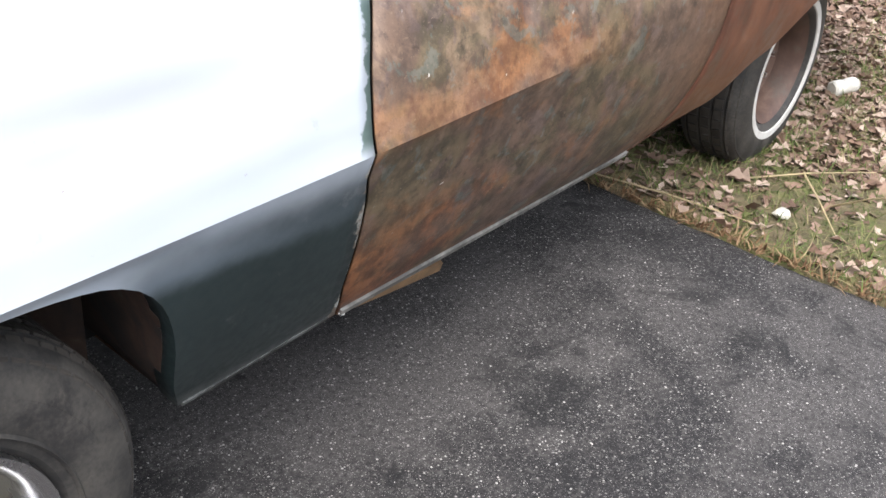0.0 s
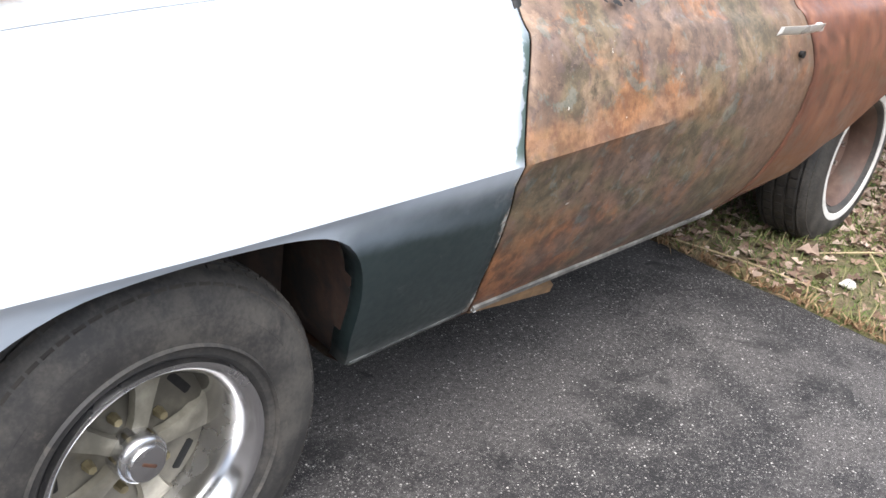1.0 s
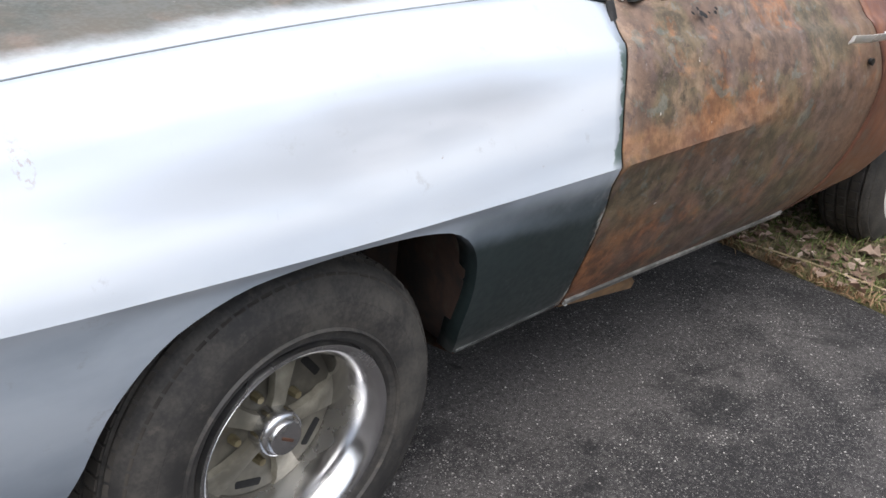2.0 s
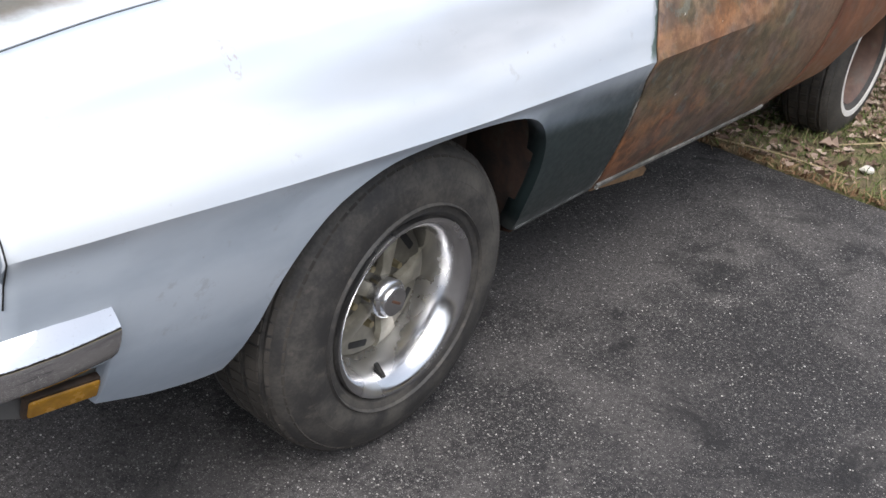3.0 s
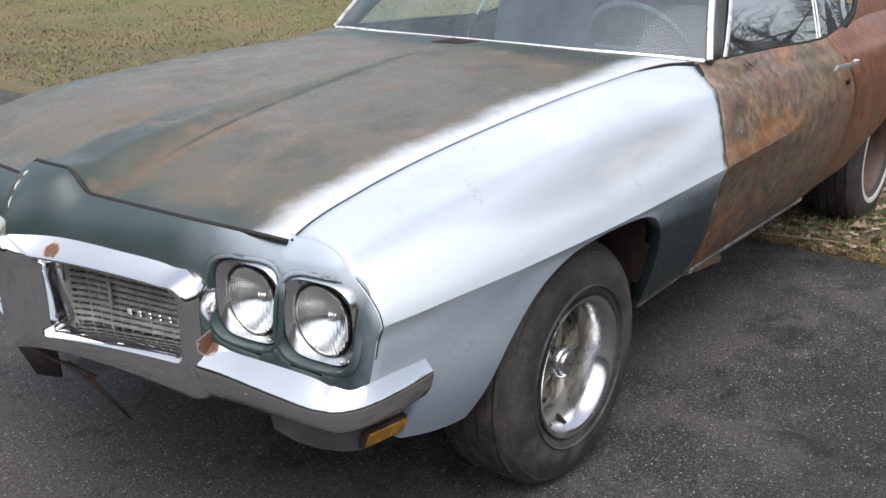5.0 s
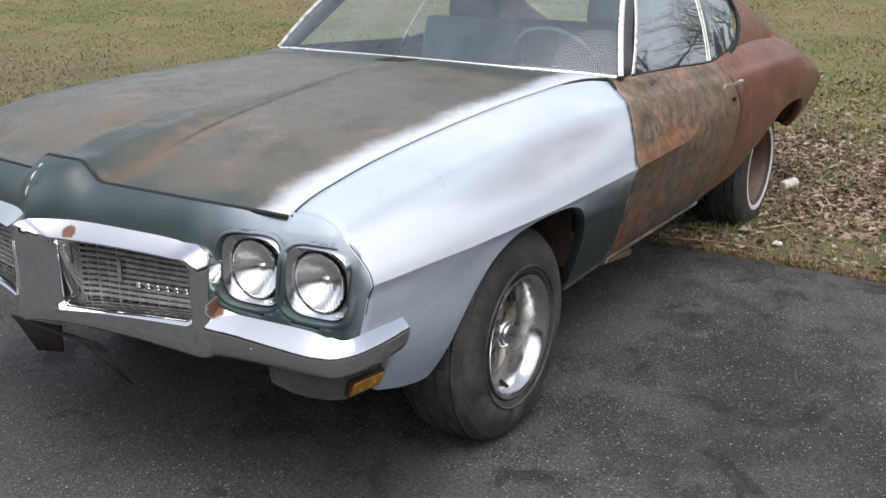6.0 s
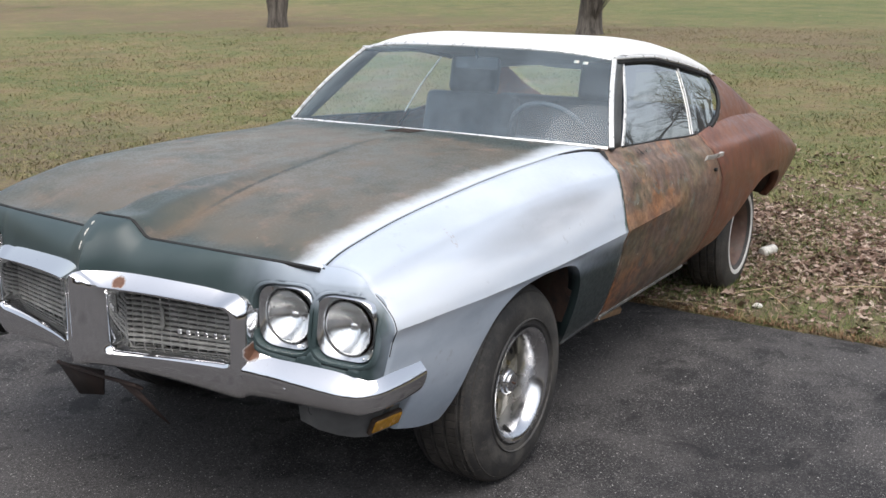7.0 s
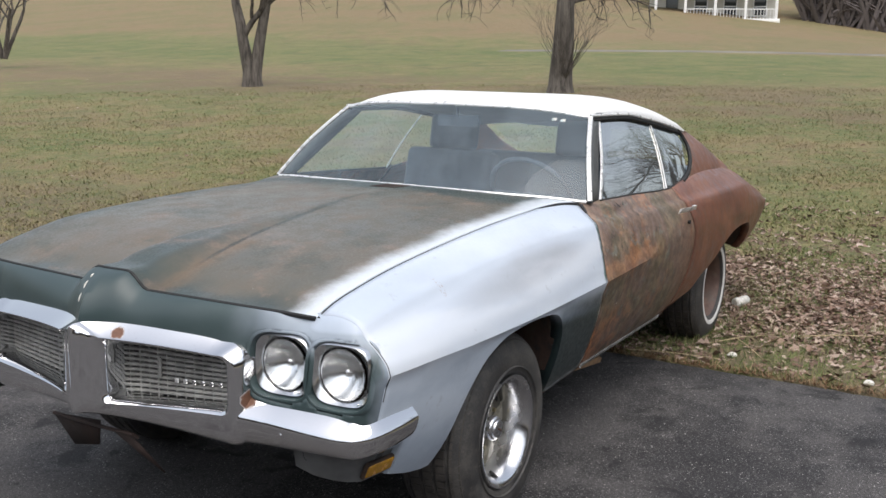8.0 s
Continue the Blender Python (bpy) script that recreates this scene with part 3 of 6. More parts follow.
MAT = {
    "fender": m_fender(), "hood": m_hood(), "nose": m_nose(),
    "door": m_door(),
    "quarter": m_rust("red_primer_quarter", ((0.046, 0.025, 0.019), (0.095, 0.043, 0.030), (0.158, 0.065, 0.041), (0.215, 0.095, 0.056), (0.300, 0.165, 0.118)), (0.30, 0.55)),
    "rust": m_rust("scaly_rust", ((0.030, 0.016, 0.012), (0.060, 0.028, 0.018), (0.095, 0.042, 0.024), (0.14, 0.060, 0.030), (0.20, 0.11, 0.06)), (0.8, 0.95)),
    "roof": plain("chalky_white_roof", (0.74, 0.74, 0.73), 0.5, 0, 0.10, 14),
    "chrome": m_chrome(), "trim": m_chrome("bright_trim", 0.18, (0.82, 0.82, 0.82)), "bumper": m_bumper(),
    "dark": plain("black_underbody", (0.012, 0.012, 0.012), 0.85, 0, 0.4, 20),
    "well": m_rust("grimy_inner_fender", ((0.006, 0.005, 0.004), (0.014, 0.010, 0.008), (0.040, 0.020, 0.013), (0.045, 0.035, 0.026), (0.11, 0.10, 0.08)), (0.85, 0.95)),
    "gap": plain("black_rubber_seal", (0.010, 0.010, 0.010), 0.7, 0, 0.2, 40),
    "primer": plain("grey_valance_paint", (0.115, 0.118, 0.118), 0.30, 0, 0.3, 12),
    "bracket": plain("blackened_rusty_steel", (0.036, 0.023, 0.019), 0.8, 0, 0.5, 20, 0.2),
    "valance": plain("dark_green_valance", (0.018, 0.026, 0.025), 0.6, 0, 0.4, 12),
    "grille": plain("grey_grille_plastic", (0.25, 0.25, 0.235), 0.5, 0, 0.35, 40),
    "amber": plain("amber_lens", (0.55, 0.27, 0.02), 0.25, 0, 0.35, 35),
    "silverback": m_chrome("lamp_reflector", 0.13, (0.86, 0.86, 0.86)),
    "tyre": m_tyre(),
    "white_rubber": plain("whitewall_rubber", (0.72, 0.71, 0.68), 0.6, 0, 0.12, 30),
    "rim": m_chrome("polished_rim", 0.15, (0.70, 0.70, 0.71)),
    "spoke": plain("cast_grey_spoke", (0.36, 0.335, 0.27), 0.45, 0.35, 0.45, 22, 0.15),
    "steelrim": m_rust("brown_steel_rim", ((0.05, 0.032, 0.026), (0.085, 0.050, 0.040), (0.11, 0.065, 0.050), (0.14, 0.085, 0.065), (0.20, 0.13, 0.10)), (0.45, 0.7)),
    # windshield coat set thicker and bluer as painted sky sheen
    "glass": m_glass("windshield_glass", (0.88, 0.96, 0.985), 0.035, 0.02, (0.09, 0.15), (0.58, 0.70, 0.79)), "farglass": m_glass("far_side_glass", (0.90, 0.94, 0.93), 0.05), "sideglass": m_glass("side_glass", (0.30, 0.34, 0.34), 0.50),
    # seat and dash tones raised towards blue, carrying the windshield's sky sheen in colour
    "seat": plain("blue_vinyl_with_sheen", (0.085, 0.106, 0.132), 0.6, 0, 0.35, 15),
    "dash": plain("faded_dash_vinyl_with_sheen", (0.33, 0.41, 0.45), 0.6, 0, 0.35, 15, 0.1),
    "wood": plain("weathered_plank", (0.26, 0.16, 0.085), 0.8, 0, 0.4, 25, 0.3),
    "asphalt": m_asphalt(), "grass": m_grass(), "bark": m_bark(),
    "leaf": m_leafy("dead_oak_leaves", (0.13, 0.078, 0.056), (0.33, 0.215, 0.160), (0.60, 0.48, 0.40)),
    "blade": m_leafy("grass_blades", (0.070, 0.140, 0.022), (0.150, 0.210, 0.046), (0.38, 0.32, 0.17)),
    "tuft": m_grass(True),
    "thatch": m_leafy("orange_thatch", (0.15, 0.080, 0.040), (0.28, 0.16, 0.080), (0.38, 0.27, 0.15)),
    "straw": plain("dry_straw", (0.42, 0.34, 0.20), 0.8, 0, 0.3, 40),
    "pebble": m_leafy("stone_chips", (0.16, 0.15, 0.145), (0.36, 0.35, 0.33), (0.62, 0.61, 0.58)),
    "can": plain("crushed_white_can", (0.68, 0.66, 0.60), 0.45, 0, 0.25, 50),
    "siding": plain("cream_siding", (0.62, 0.60, 0.54), 0.7, 0, 0.08, 2),
    "whitepaint": plain("white_porch_paint", (0.80, 0.80, 0.79), 0.5, 0, 0.06, 4),
    "shingle": plain("grey_shingles", (0.11, 0.11, 0.12), 0.9, 0, 0.3, 6),
    "pane": plain("dark_window_pane", (0.03, 0.035, 0.04), 0.1, 0, 0.2, 2),
    "track": plain("pale_gravel_track", (0.18, 0.165, 0.135), 0.9, 0, 0.25, 3),
    "woods": m_leafy("bare_woods", (0.095, 0.080, 0.080), (0.15, 0.128, 0.125), (0.21, 0.18, 0.175)),
}


# ---- mesh helpers ----
def smooth_curve(points):
    """A smooth function through (t, value...) rows (monotone cubic in each column)."""
    p = np.array([tuple(r) for r in points], float)
    p = p[np.argsort(p[:, 0])]
    t, v = p[:, 0], p[:, 1:]
    h = np.diff(t)[:, None]
    s = np.diff(v, axis=0) / h
    m = np.zeros_like(v)
    if len(t) > 2:
        a, b = s[:-1], s[1:]
        w1, w2 = 2 * h[1:] + h[:-1], h[1:] + 2 * h[:-1]
        ok = a * b > 0
        m[1:-1] = np.where(ok, (w1 + w2) / (w1 / np.where(ok, a, 1) + w2 / np.where(ok, b, 1)), 0)
    m[0], m[-1] = s[0], s[-1]

    def at(x):
        x = min(max(x, t[0]), t[-1])
        i = min(max(int(np.searchsorted(t, x)) - 1, 0), len(t) - 2)
        u = (x - t[i]) / h[i, 0]
        r = ((1 + 2 * u) * (1 - u) ** 2 * v[i] + u * (1 - u) ** 2 * h[i, 0] * m[i]
             + u * u * (3 - 2 * u) * v[i + 1] + u * u * (u - 1) * h[i, 0] * m[i + 1])
        return float(r[0]) if len(r) == 1 else r
    return at


def finish(name, verts, faces, material, parent=None, label="", sharp=40, solid=0.0, inward=-1):
    me = bpy.data.meshes.new(name)
    me.from_pydata([tuple(float(c) for c in v) for v in verts], [], faces)
    me.update()
    bm = bmesh.new()
    bm.from_mesh(me)
    bmesh.ops.remove_doubles(bm, verts=bm.verts, dist=1e-5)
    bmesh.ops.recalc_face_normals(bm, faces=bm.faces)
    bm.to_mesh(me)
    bm.free()
    me.polygons.foreach_set("use_smooth", [True] * len(me.polygons))
    me.set_sharp_from_angle(angle=radians(sharp))
    me.materials.append(material)
    ob = new(name, me)
    ob.parent = parent
    if label:
        ob["label"] = label
    if solid:
        mod = ob.modifiers.new("thickness", "SOLIDIFY")
        mod.thickness, mod.offset = solid, inward
    return ob


def part(name, bm, material, parent=None, label="", sharp=40):
    """Links a bmesh as one mesh object under a thing or a part."""
    me = bpy.data.meshes.new(name)
    bm.to_mesh(me)
    bm.free()
    me.polygons.foreach_set("use_smooth", [True] * len(me.polygons))
    me.set_sharp_from_angle(angle=radians(sharp))
    me.materials.append(material)
    ob = new(name, me)
    ob.parent = parent
    if label:
        ob["label"] = label
    return ob


def grid(rows, close_u=False, close_v=False):
    """Vertices and faces of a rectangular net: rows of equal length."""
    nu, nv = len(rows), len(rows[0])
    verts = [p for r in rows for p in r]
    faces = []
    for i in range(nu if close_u else nu - 1):
        for j in range(nv if close_v else nv - 1):
            a, b = i * nv + j, i * nv + (j + 1) % nv
            c, d = ((i + 1) % nu) * nv + (j + 1) % nv, ((i + 1) % nu) * nv + j
            faces.append((a, b, c, d))
    return verts, faces


def thing(name, at=(0, 0, 0), **tags):
    ob = new(name)
    ob.location = at
    ob.empty_display_size = 0.1
    return tagged(ob, **tags)


def box_bm(size, at=(0, 0, 0), bevel=0.0, turn=None, segments=2):
    bm = bmesh.new()
    bmesh.ops.create_cube(bm, size=1.0)
    bmesh.ops.scale(bm, vec=size, verts=bm.verts)
    if bevel:
        bmesh.ops.bevel(bm, geom=bm.edges[:], offset=bevel, segments=segments, affect="EDGES", profile=0.6)
    if turn:
        bm.transform(Euler([radians(a) for a in turn]).to_matrix().to_4x4())
    bmesh.ops.translate(bm, vec=at, verts=bm.verts)
    return bm


def lathe(profile, n=64, at=(0, 0, 0)):
    """Turns (radius, y) rows about the y axis."""
    rows = []
    for k in range(n):
        a = 2 * math.pi * k / n
        rows.append([(at[0] + r * math.cos(a), at[1] + y, at[2] + r * math.sin(a)) for r, y in profile])
    return grid(rows, close_u=True)


def tube(points, radius, sides=8, caps=True):
    """A round bar along points; radius may be a list."""
    pts = [Vector(p) for p in points]
    rad = radius if isinstance(radius, (list, tuple)) else [radius] * len(pts)
    rows, ref = [], None
    for i, p in enumerate(pts):
        d = (pts[min(i + 1, len(pts) - 1)] - pts[max(i - 1, 0)]).normalized()
        if ref is None:
            ref = d.orthogonal().normalized()
        ref = (ref - d * ref.dot(d)).normalized()
        side = d.cross(ref)
        rows.append([p + (ref * math.cos(2 * math.pi * k / sides) + side * math.sin(2 * math.pi * k / sides)) * rad[i] for k in range(sides)])
    v, f = grid(rows, close_v=True)
    if caps:
        f.append(tuple(range(sides)))
        f.append(tuple(range(len(v) - sides, len(v))))
    return v, f


def strip(points, width_dir, width, lift_dir, height):
    """A flat bar with a raised middle along points (a moulding)."""
    wv, lv = Vector(width_dir).normalized(), Vector(lift_dir).normalized()
    rows = []
    for p in points:
        p = Vector(p)
        rows.append([p - wv * width / 2, p - wv * width * 0.36 + lv * height, p + wv * width * 0.36 + lv * height, p + wv * width / 2])
    v, f = grid(rows)
    n = len(rows)
    f.append((0, 1, 2, 3))
    f.append(tuple(4 * (n - 1) + k for k in range(4)))
    f += [(4 * i, 4 * i + 3, 4 * i + 7, 4 * i + 4) for i in range(n - 1)]
    return v, f


def join(*nets):
    verts, faces = [], []
    for v, f in nets:
        k = len(verts)
        verts += list(v)
        faces += [tuple(i + k for i in q) for q in f]
    return verts, faces


def mirrored(net):
    v, f = net
    return [(p[0], -p[1], p[2]) for p in v], f


# ---- ground ----
def terrain(x, y):
    d = max(0.0, -2.3 - x)
    z = 0.055 * d * d / (d + 1.5) + 0.0003 * d * d
    z -= 0.13 * min(25.0, max(-15.0, y + 20)) * min(d / 78, 1.1) ** 2.5
    if z > 14:
        z = 14 + (z - 14) * 0.2
    return z


def make_ground():
    xs = sorted(set([-400, -300, -220, -170, -130, -100, -80, -65, -52, -42, -34, -28, -23, -19, -16, -13.5, -11.5, -10, -8.8, -7.8, -7]
                    + [round(v, 2) for v in np.arange(-6.6, -2.2, 0.22)] + [-2.25, -2.21, -2.1, 0, 4, 10, 20, 40, 90, 200, 400]))
    ys = sorted(set([-400, -250, -160, -110, -80, -60, -45, -34, -26, -20, -16, -13, -10.5, -8.5, -7]
                    + [round(v, 2) for v in np.arange(-6, 4.01, 0.25)] + [5, 6.5, 9, 13, 20, 32, 50, 80, 130, 220, 400]))
    rows = []
    for x in xs:
        row = []
        for y in ys:
            z = terrain(x, y)
            if -7 < x < -2.2:
                z += 0.030 * noise.noise((x * 1.7, y * 1.7, 0)) * min(1, (-2.2 - x) * 2)
            row.append((x, y, z - 0.05 if x > -2.22 else z + 0.012))
        rows.append(row)
    v, f = grid(rows)
    tagged(finish("ground", v, f, MAT["grass"], sharp=180), "green and straw coloured winter lawn rising gently into the distance", "ground", kind="structure")
    # the driveway, ending in a ragged edge against the lawn
    rows = []
    ys = list(np.arange(-8, 7.01, 0.05))
    for y in ys:
        e = -2.225 + 0.018 * noise.noise((y * 3.1, 0, 0)) + 0.012 * noise.noise((y * 11, 5, 0)) + 0.03 * (y - 1.0) * 0.5
        rows.append([(e - 0.012, y, -0.05), (e, y, -0.006), (e + 0.03, y, 0.0)] + [(x, y, 0.0) for x in (-1.4, -0.4, 0.8, 2, 4, 8, 14)] + [(14.0, y, -0.05)])
    v, f = grid(rows)
    tagged(finish("driveway", v, f, MAT["asphalt"], sharp=60), "dark worn asphalt driveway with pale stone chips", "driveway", kind="structure")


make_ground()

# ---- the car: body lines, x forward from the front axle, y to its left ----
CREASE = smooth_curve([(0.86, 0.915, 0.750), (0.70, 0.932, 0.750), (0.35, 0.945, 0.742), (-0.10, 0.947, 0.735), (-0.69, 0.947, 0.739),
                       (-1.15, 0.945, 0.748), (-1.80, 0.940, 0.752), (-2.30, 0.945, 0.740), (-2.85, 0.955, 0.735), (-3.40, 0.920, 0.720), (-3.95, 0.835, 0.690)])
CREST = smooth_curve([(0.86, 0.825, 0.868), (0.70, 0.830, 0.894), (0.43, 0.832, 0.920), (0.07, 0.838, 0.946), (-0.40, 0.855, 0.960), (-0.69, 0.868, 0.960),
                      (-1.20, 0.880, 0.945), (-1.80, 0.885, 0.930), (-2.30, 0.905, 0.930), (-2.85, 0.910, 0.925), (-3.40, 0.850, 0.870), (-3.95, 0.800, 0.760)])
TOP = smooth_curve([(0.86, 0.700, 0.872), (0.773, 0.700, 0.905), (0.647, 0.700, 0.930), (0.51, 0.700, 0.951), (0.20, 0.700, 0.982), (-0.17, 0.700, 1.007), (-0.50, 0.702, 1.020),
                    (-0.69, 0.735, 1.030), (-0.80, 0.785, 1.026), (-0.90, 0.808, 1.020), (-1.30, 0.812, 1.006), (-1.85, 0.820, 0.985),
                    (-2.10, 0.815, 1.010), (-2.40, 0.800, 1.020), (-2.90, 0.770, 1.000), (-3.40, 0.720, 0.950), (-3.95, 0.700, 0.770)])
SILL = smooth_curve([(0.86, 0.815, 0.47), (0.66, 0.805, 0.398), (0.53, 0.800, 0.357), (0.40, 0.790, 0.332), (-0.43, 0.800, 0.337), (-0.77, 0.803, 0.350), (-1.74, 0.805, 0.350), (-1.97, 0.830, 0.393), (-2.15, 0.860, 0.425), (-2.36, 0.880, 0.50),
                     (-2.80, 0.87, 0.50), (-3.20, 0.85, 0.50), (-3.95, 0.790, 0.60)])
LOWER = smooth_curve([(0.0, 0.0), (0.12, 0.20), (0.35, 0.47), (0.62, 0.70), (0.86, 0.855), (0.94, 0.905), (1.0, 1.0)])
ARCH_FRONT = [(0.401, 0.331), (0.378, 0.43), (0.361, 0.52), (0.326, 0.598), (0.26, 0.667), (0.137, 0.712), (0.0, 0.722), (-0.126, 0.716),
              (-0.235, 0.699), (-0.29, 0.672), (-0.335, 0.62), (-0.368, 0.53), (-0.388, 0.43), (-0.43, 0.337)]
ARCH_REAR = [(-2.36, 0.505), (-2.41, 0.555), (-2.48, 0.610), (-2.57, 0.655), (-2.68, 0.686), (-2.83, 0.697), (-2.98, 0.690), (-3.08, 0.650), (-3.14, 0.58), (-3.18, 0.50)]


LOWER_ROUND = smooth_curve([(0.0, 0.0), (0.12, 0.27), (0.35, 0.60), (0.62, 0.85), (0.86, 0.965), (0.94, 0.985), (1.0, 1.0)])
FADE = smooth_curve([(-1.42, 1.0), (-1.08, 0.0)])


def section(x, low=None, n_low=9, n_up=22):
    """One upright rib of the left side at x, from its lower edge up to the top line."""
    (ys, zs), (yc, zc), (yk, zk), (yt, zt) = SILL(x), CREASE(x), CREST(x), TOP(x)
    low = zs if low is None else max(low, zs)
    low = min(low, zc - 0.012)
    soft = FADE(x)
    pts = []
    for k in range(n_low):
        z = low + (zc - low) * (k / (n_low - 1))
        w = (z - zs) / (zc - zs)
        pts.append((x, ys + (yc - ys) * (LOWER(w) * (1 - soft) + LOWER_ROUND(w) * soft), z))
    span = smooth_curve([(0.0, yc, zc), (0.10, yc - 0.007 * (1 - soft), zc + 0.022), (0.32, yc + (yk - yc) * (0.36 - 0.16 * soft), zc + (zk - zc) * 0.45), (0.60, yk + 0.010, zk - 0.023), (0.665, yk - 0.001, zk - 0.0062), (0.73, yk - 0.019, zk + 0.005),
                         (0.86, (yk + yt) / 2 - 0.012, (zk + zt) / 2 + 0.010), (1.0, yt, zt)])
    for k in range(1, n_up + 1):
        y, z = span(k / n_up)
        pts.append((x, y, z))
    first = pts[0]
    return [(x, first[1] - 0.045, first[2] + 0.004), (x, first[1] - 0.012, first[2] - 0.002)] + pts


def along(poly, n):
    """n points evenly spaced on a polyline."""
    p = np.array(poly, float)
    d = np.r_[0, np.cumsum(np.hypot(*np.diff(p, axis=0).T))]
    xc, zc = smooth_curve(np.c_[d, p[:, 0]]), smooth_curve(np.c_[d, p[:, 1]])
    return [(xc(s), zc(s)) for s in np.linspace(0, d[-1], n)]


GAP_FRONT = smooth_curve([(0.34, -0.778), (0.36, -0.768), (0.455, -0.730), (0.543, -0.720), (0.627, -0.711), (0.742, -0.690), (0.83, -0.700), (0.92, -0.730), (0.98, -0.758), (1.03, -0.795)])
GAP_REAR = smooth_curve([(0.34, -1.84), (0.55, -1.885), (0.75, -1.90), (0.88, -1.875), (0.94, -1.855), (1.0, -1.85)])


def sheared(rib, x0, x1, edge, gap):
    """Shifts a rib so that at x = x1 it lies on the curved edge, and not at all at x0."""
    out = []
    for x, y, z in rib:
        k = (x - x0) / (x1 - x0)
        out.append((x + k * (edge(z) + gap - x1), y, z))
    return out


car = thing("coupe", label="old rusty two-door coupe with primered fender, half on the lawn", category="car")


def side_panels(sign):
    m = (lambda v: v) if sign > 0 else (lambda v: [(x, -y, z) for x, y, z in v])
    # front fender
    cols = [(x, 0.58) for x in np.linspace(0.8275, 0.662, 7)] + [(x, None) for x in np.linspace(0.655, 0.41, 9)] + along(ARCH_FRONT, 44)
    ribs = [section(x, low) for x, low in cols]
    for x in np.linspace(-0.445, -0.69, 10):
        ribs.append(sheared(section(x), -0.43, -0.69, GAP_FRONT, 0.004))
    v, f = grid(ribs)
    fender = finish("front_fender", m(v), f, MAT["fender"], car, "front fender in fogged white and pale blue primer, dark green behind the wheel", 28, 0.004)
    # door
    ribs = []
    for x in np.linspace(-0.69, -1.90, 34):
        r = section(x)
        k = (x + 0.69) / (-1.90 + 0.69)
        ribs.append([(px + (1 - k) * (GAP_FRONT(pz) - 0.004 + 0.69) + k * (GAP_REAR(pz) + 0.004 + 1.90), py, pz) for px, py, pz in r])
    v, f = grid(ribs)
    door = finish("door", m(v), f, MAT["door"], car, "rusted bare steel door with orange and brown blotches", 28, 0.004)
    # rear quarter
    ribs = []
    for x in np.linspace(-1.90, -2.35, 14):
        ribs.append(sheared(section(x), -2.35, -1.90, GAP_REAR, -0.004))
    ribs += [section(x, low) for x, low in along(ARCH_REAR, 34)]
    ribs += [section(x) for x in np.linspace(-3.20, -3.95, 18)]
    v, f = grid(ribs)
    quarter = finish("rear_quarter", m(v), f, MAT["quarter"], car, "rear quarter panel in dull red-brown primer", 28, 0.004)
    # dark backing in the panel gaps
    for edge, nm in ((GAP_FRONT, "front_gap_seal"), (GAP_REAR, "rear_gap_seal")):
        rows = []
        for z in np.linspace(0.36, 1.0 if nm[0] == "r" else 1.02, 24):
            x = edge(z)
            rib = section(x)
            y = float(np.interp(z, [p[2] for p in rib[2:]], [p[1] for p in rib[2:]]))
            rows.append([(x - 0.012, y - 0.010, z), (x + 0.012, y - 0.010, z)])
        v, f = grid(rows)
        finish(nm, m(v), f, MAT["gap"], car, "black gap at the edge of the door", solid=0.004)
    bm = box_bm((0.018, 0.006, 0.009), (-0.782, SILL(-0.77)[0] * sign + 0.006 * sign, 0.349), 0.003, (0, -35, 0), 1)
    part("sill_chip", bm, MAT["whitepaint"], car, "chipped white corner of the sill")
    # pale lip along the lower edge of the fender, splash panel inside the wheel well
    pts = [(x, SILL(x)[0] + 0.002, SILL(x)[1] + 0.004) for x in np.linspace(-0.435, -0.745, 12)]
    v, f = strip(pts, (0, 0.45, 1), 0.012, (0, 1, -0.2), 0.004)
    finish("fender_lip", m(v), f, MAT["lip"], car, "scuffed pale lower lip of the fender")
    rows = [[(x, 0.60 + 0.10 * (x + 0.20) / -0.14, z) for z in np.linspace(0.36, 0.735, 8)] for x in np.linspace(-0.20, -0.345, 6)]
    v, f = grid(rows)
    finish("splash_panel", m(v), f, MAT["splash"], car, "dusty grey splash panel with rust stains", solid=0.003)
    v, f = tube([(-0.588, 0.8695, 0.512), (-0.592, 0.872, 0.520), (-0.597, 0.875, 0.529)], [0.001, 0.003, 0.001], 6)
    finish("paint_chip", m(v), f, MAT["can"], fender, "white scratch in the dark green paint")
    # rocker panel under the door, with a pale weathered lip
    pts = [(x, SILL(x)[0] + 0.005, SILL(x)[1] + 0.005) for x in np.linspace(-0.775, -1.78, 24)]
    v, f = strip(pts, (0, 0.35, 1), 0.016, (0, 1, -0.2), 0.006)
    finish("sill_trim", m(v), f, MAT["sill"], car, "dull aluminium sill moulding with white oxide")
    rows = [[(x, SILL(x)[0] - 0.004, SILL(x)[1] - 0.006), (x, SILL(x)[0] - 0.030, SILL(x)[1] - 0.032), (x, SILL(x)[0] - 0.10, SILL(x)[1] - 0.045), (x, 0.30, SILL(x)[1] - 0.02)]
            for x in np.linspace(-0.47, -2.05, 20)]
    v, f = grid(rows)
    finish("rocker", m(v), f, MAT["rust"], car, "rusty rocker panel under the door", solid=0.004)
    # wheel wells
    for name, arch, depth in (("front_wheel_well", ARCH_FRONT, 0.42), ("rear_wheel_well", ARCH_REAR, 0.40)):
        pts = along(arch, 26)
        rows = []
        for x, z in pts:
            y = section(x, z)[0][1] + 0.02
            zc = min(z + 0.012, 0.93)
            rows.append([(x, y, zc), (x, y - depth * 0.35, zc + 0.02), (x, y - depth, zc + 0.02)])
        v, f = grid(rows)
        wall = [(p[2][0], p[2][1], p[2][2]) for p in rows]
        k = len(v)
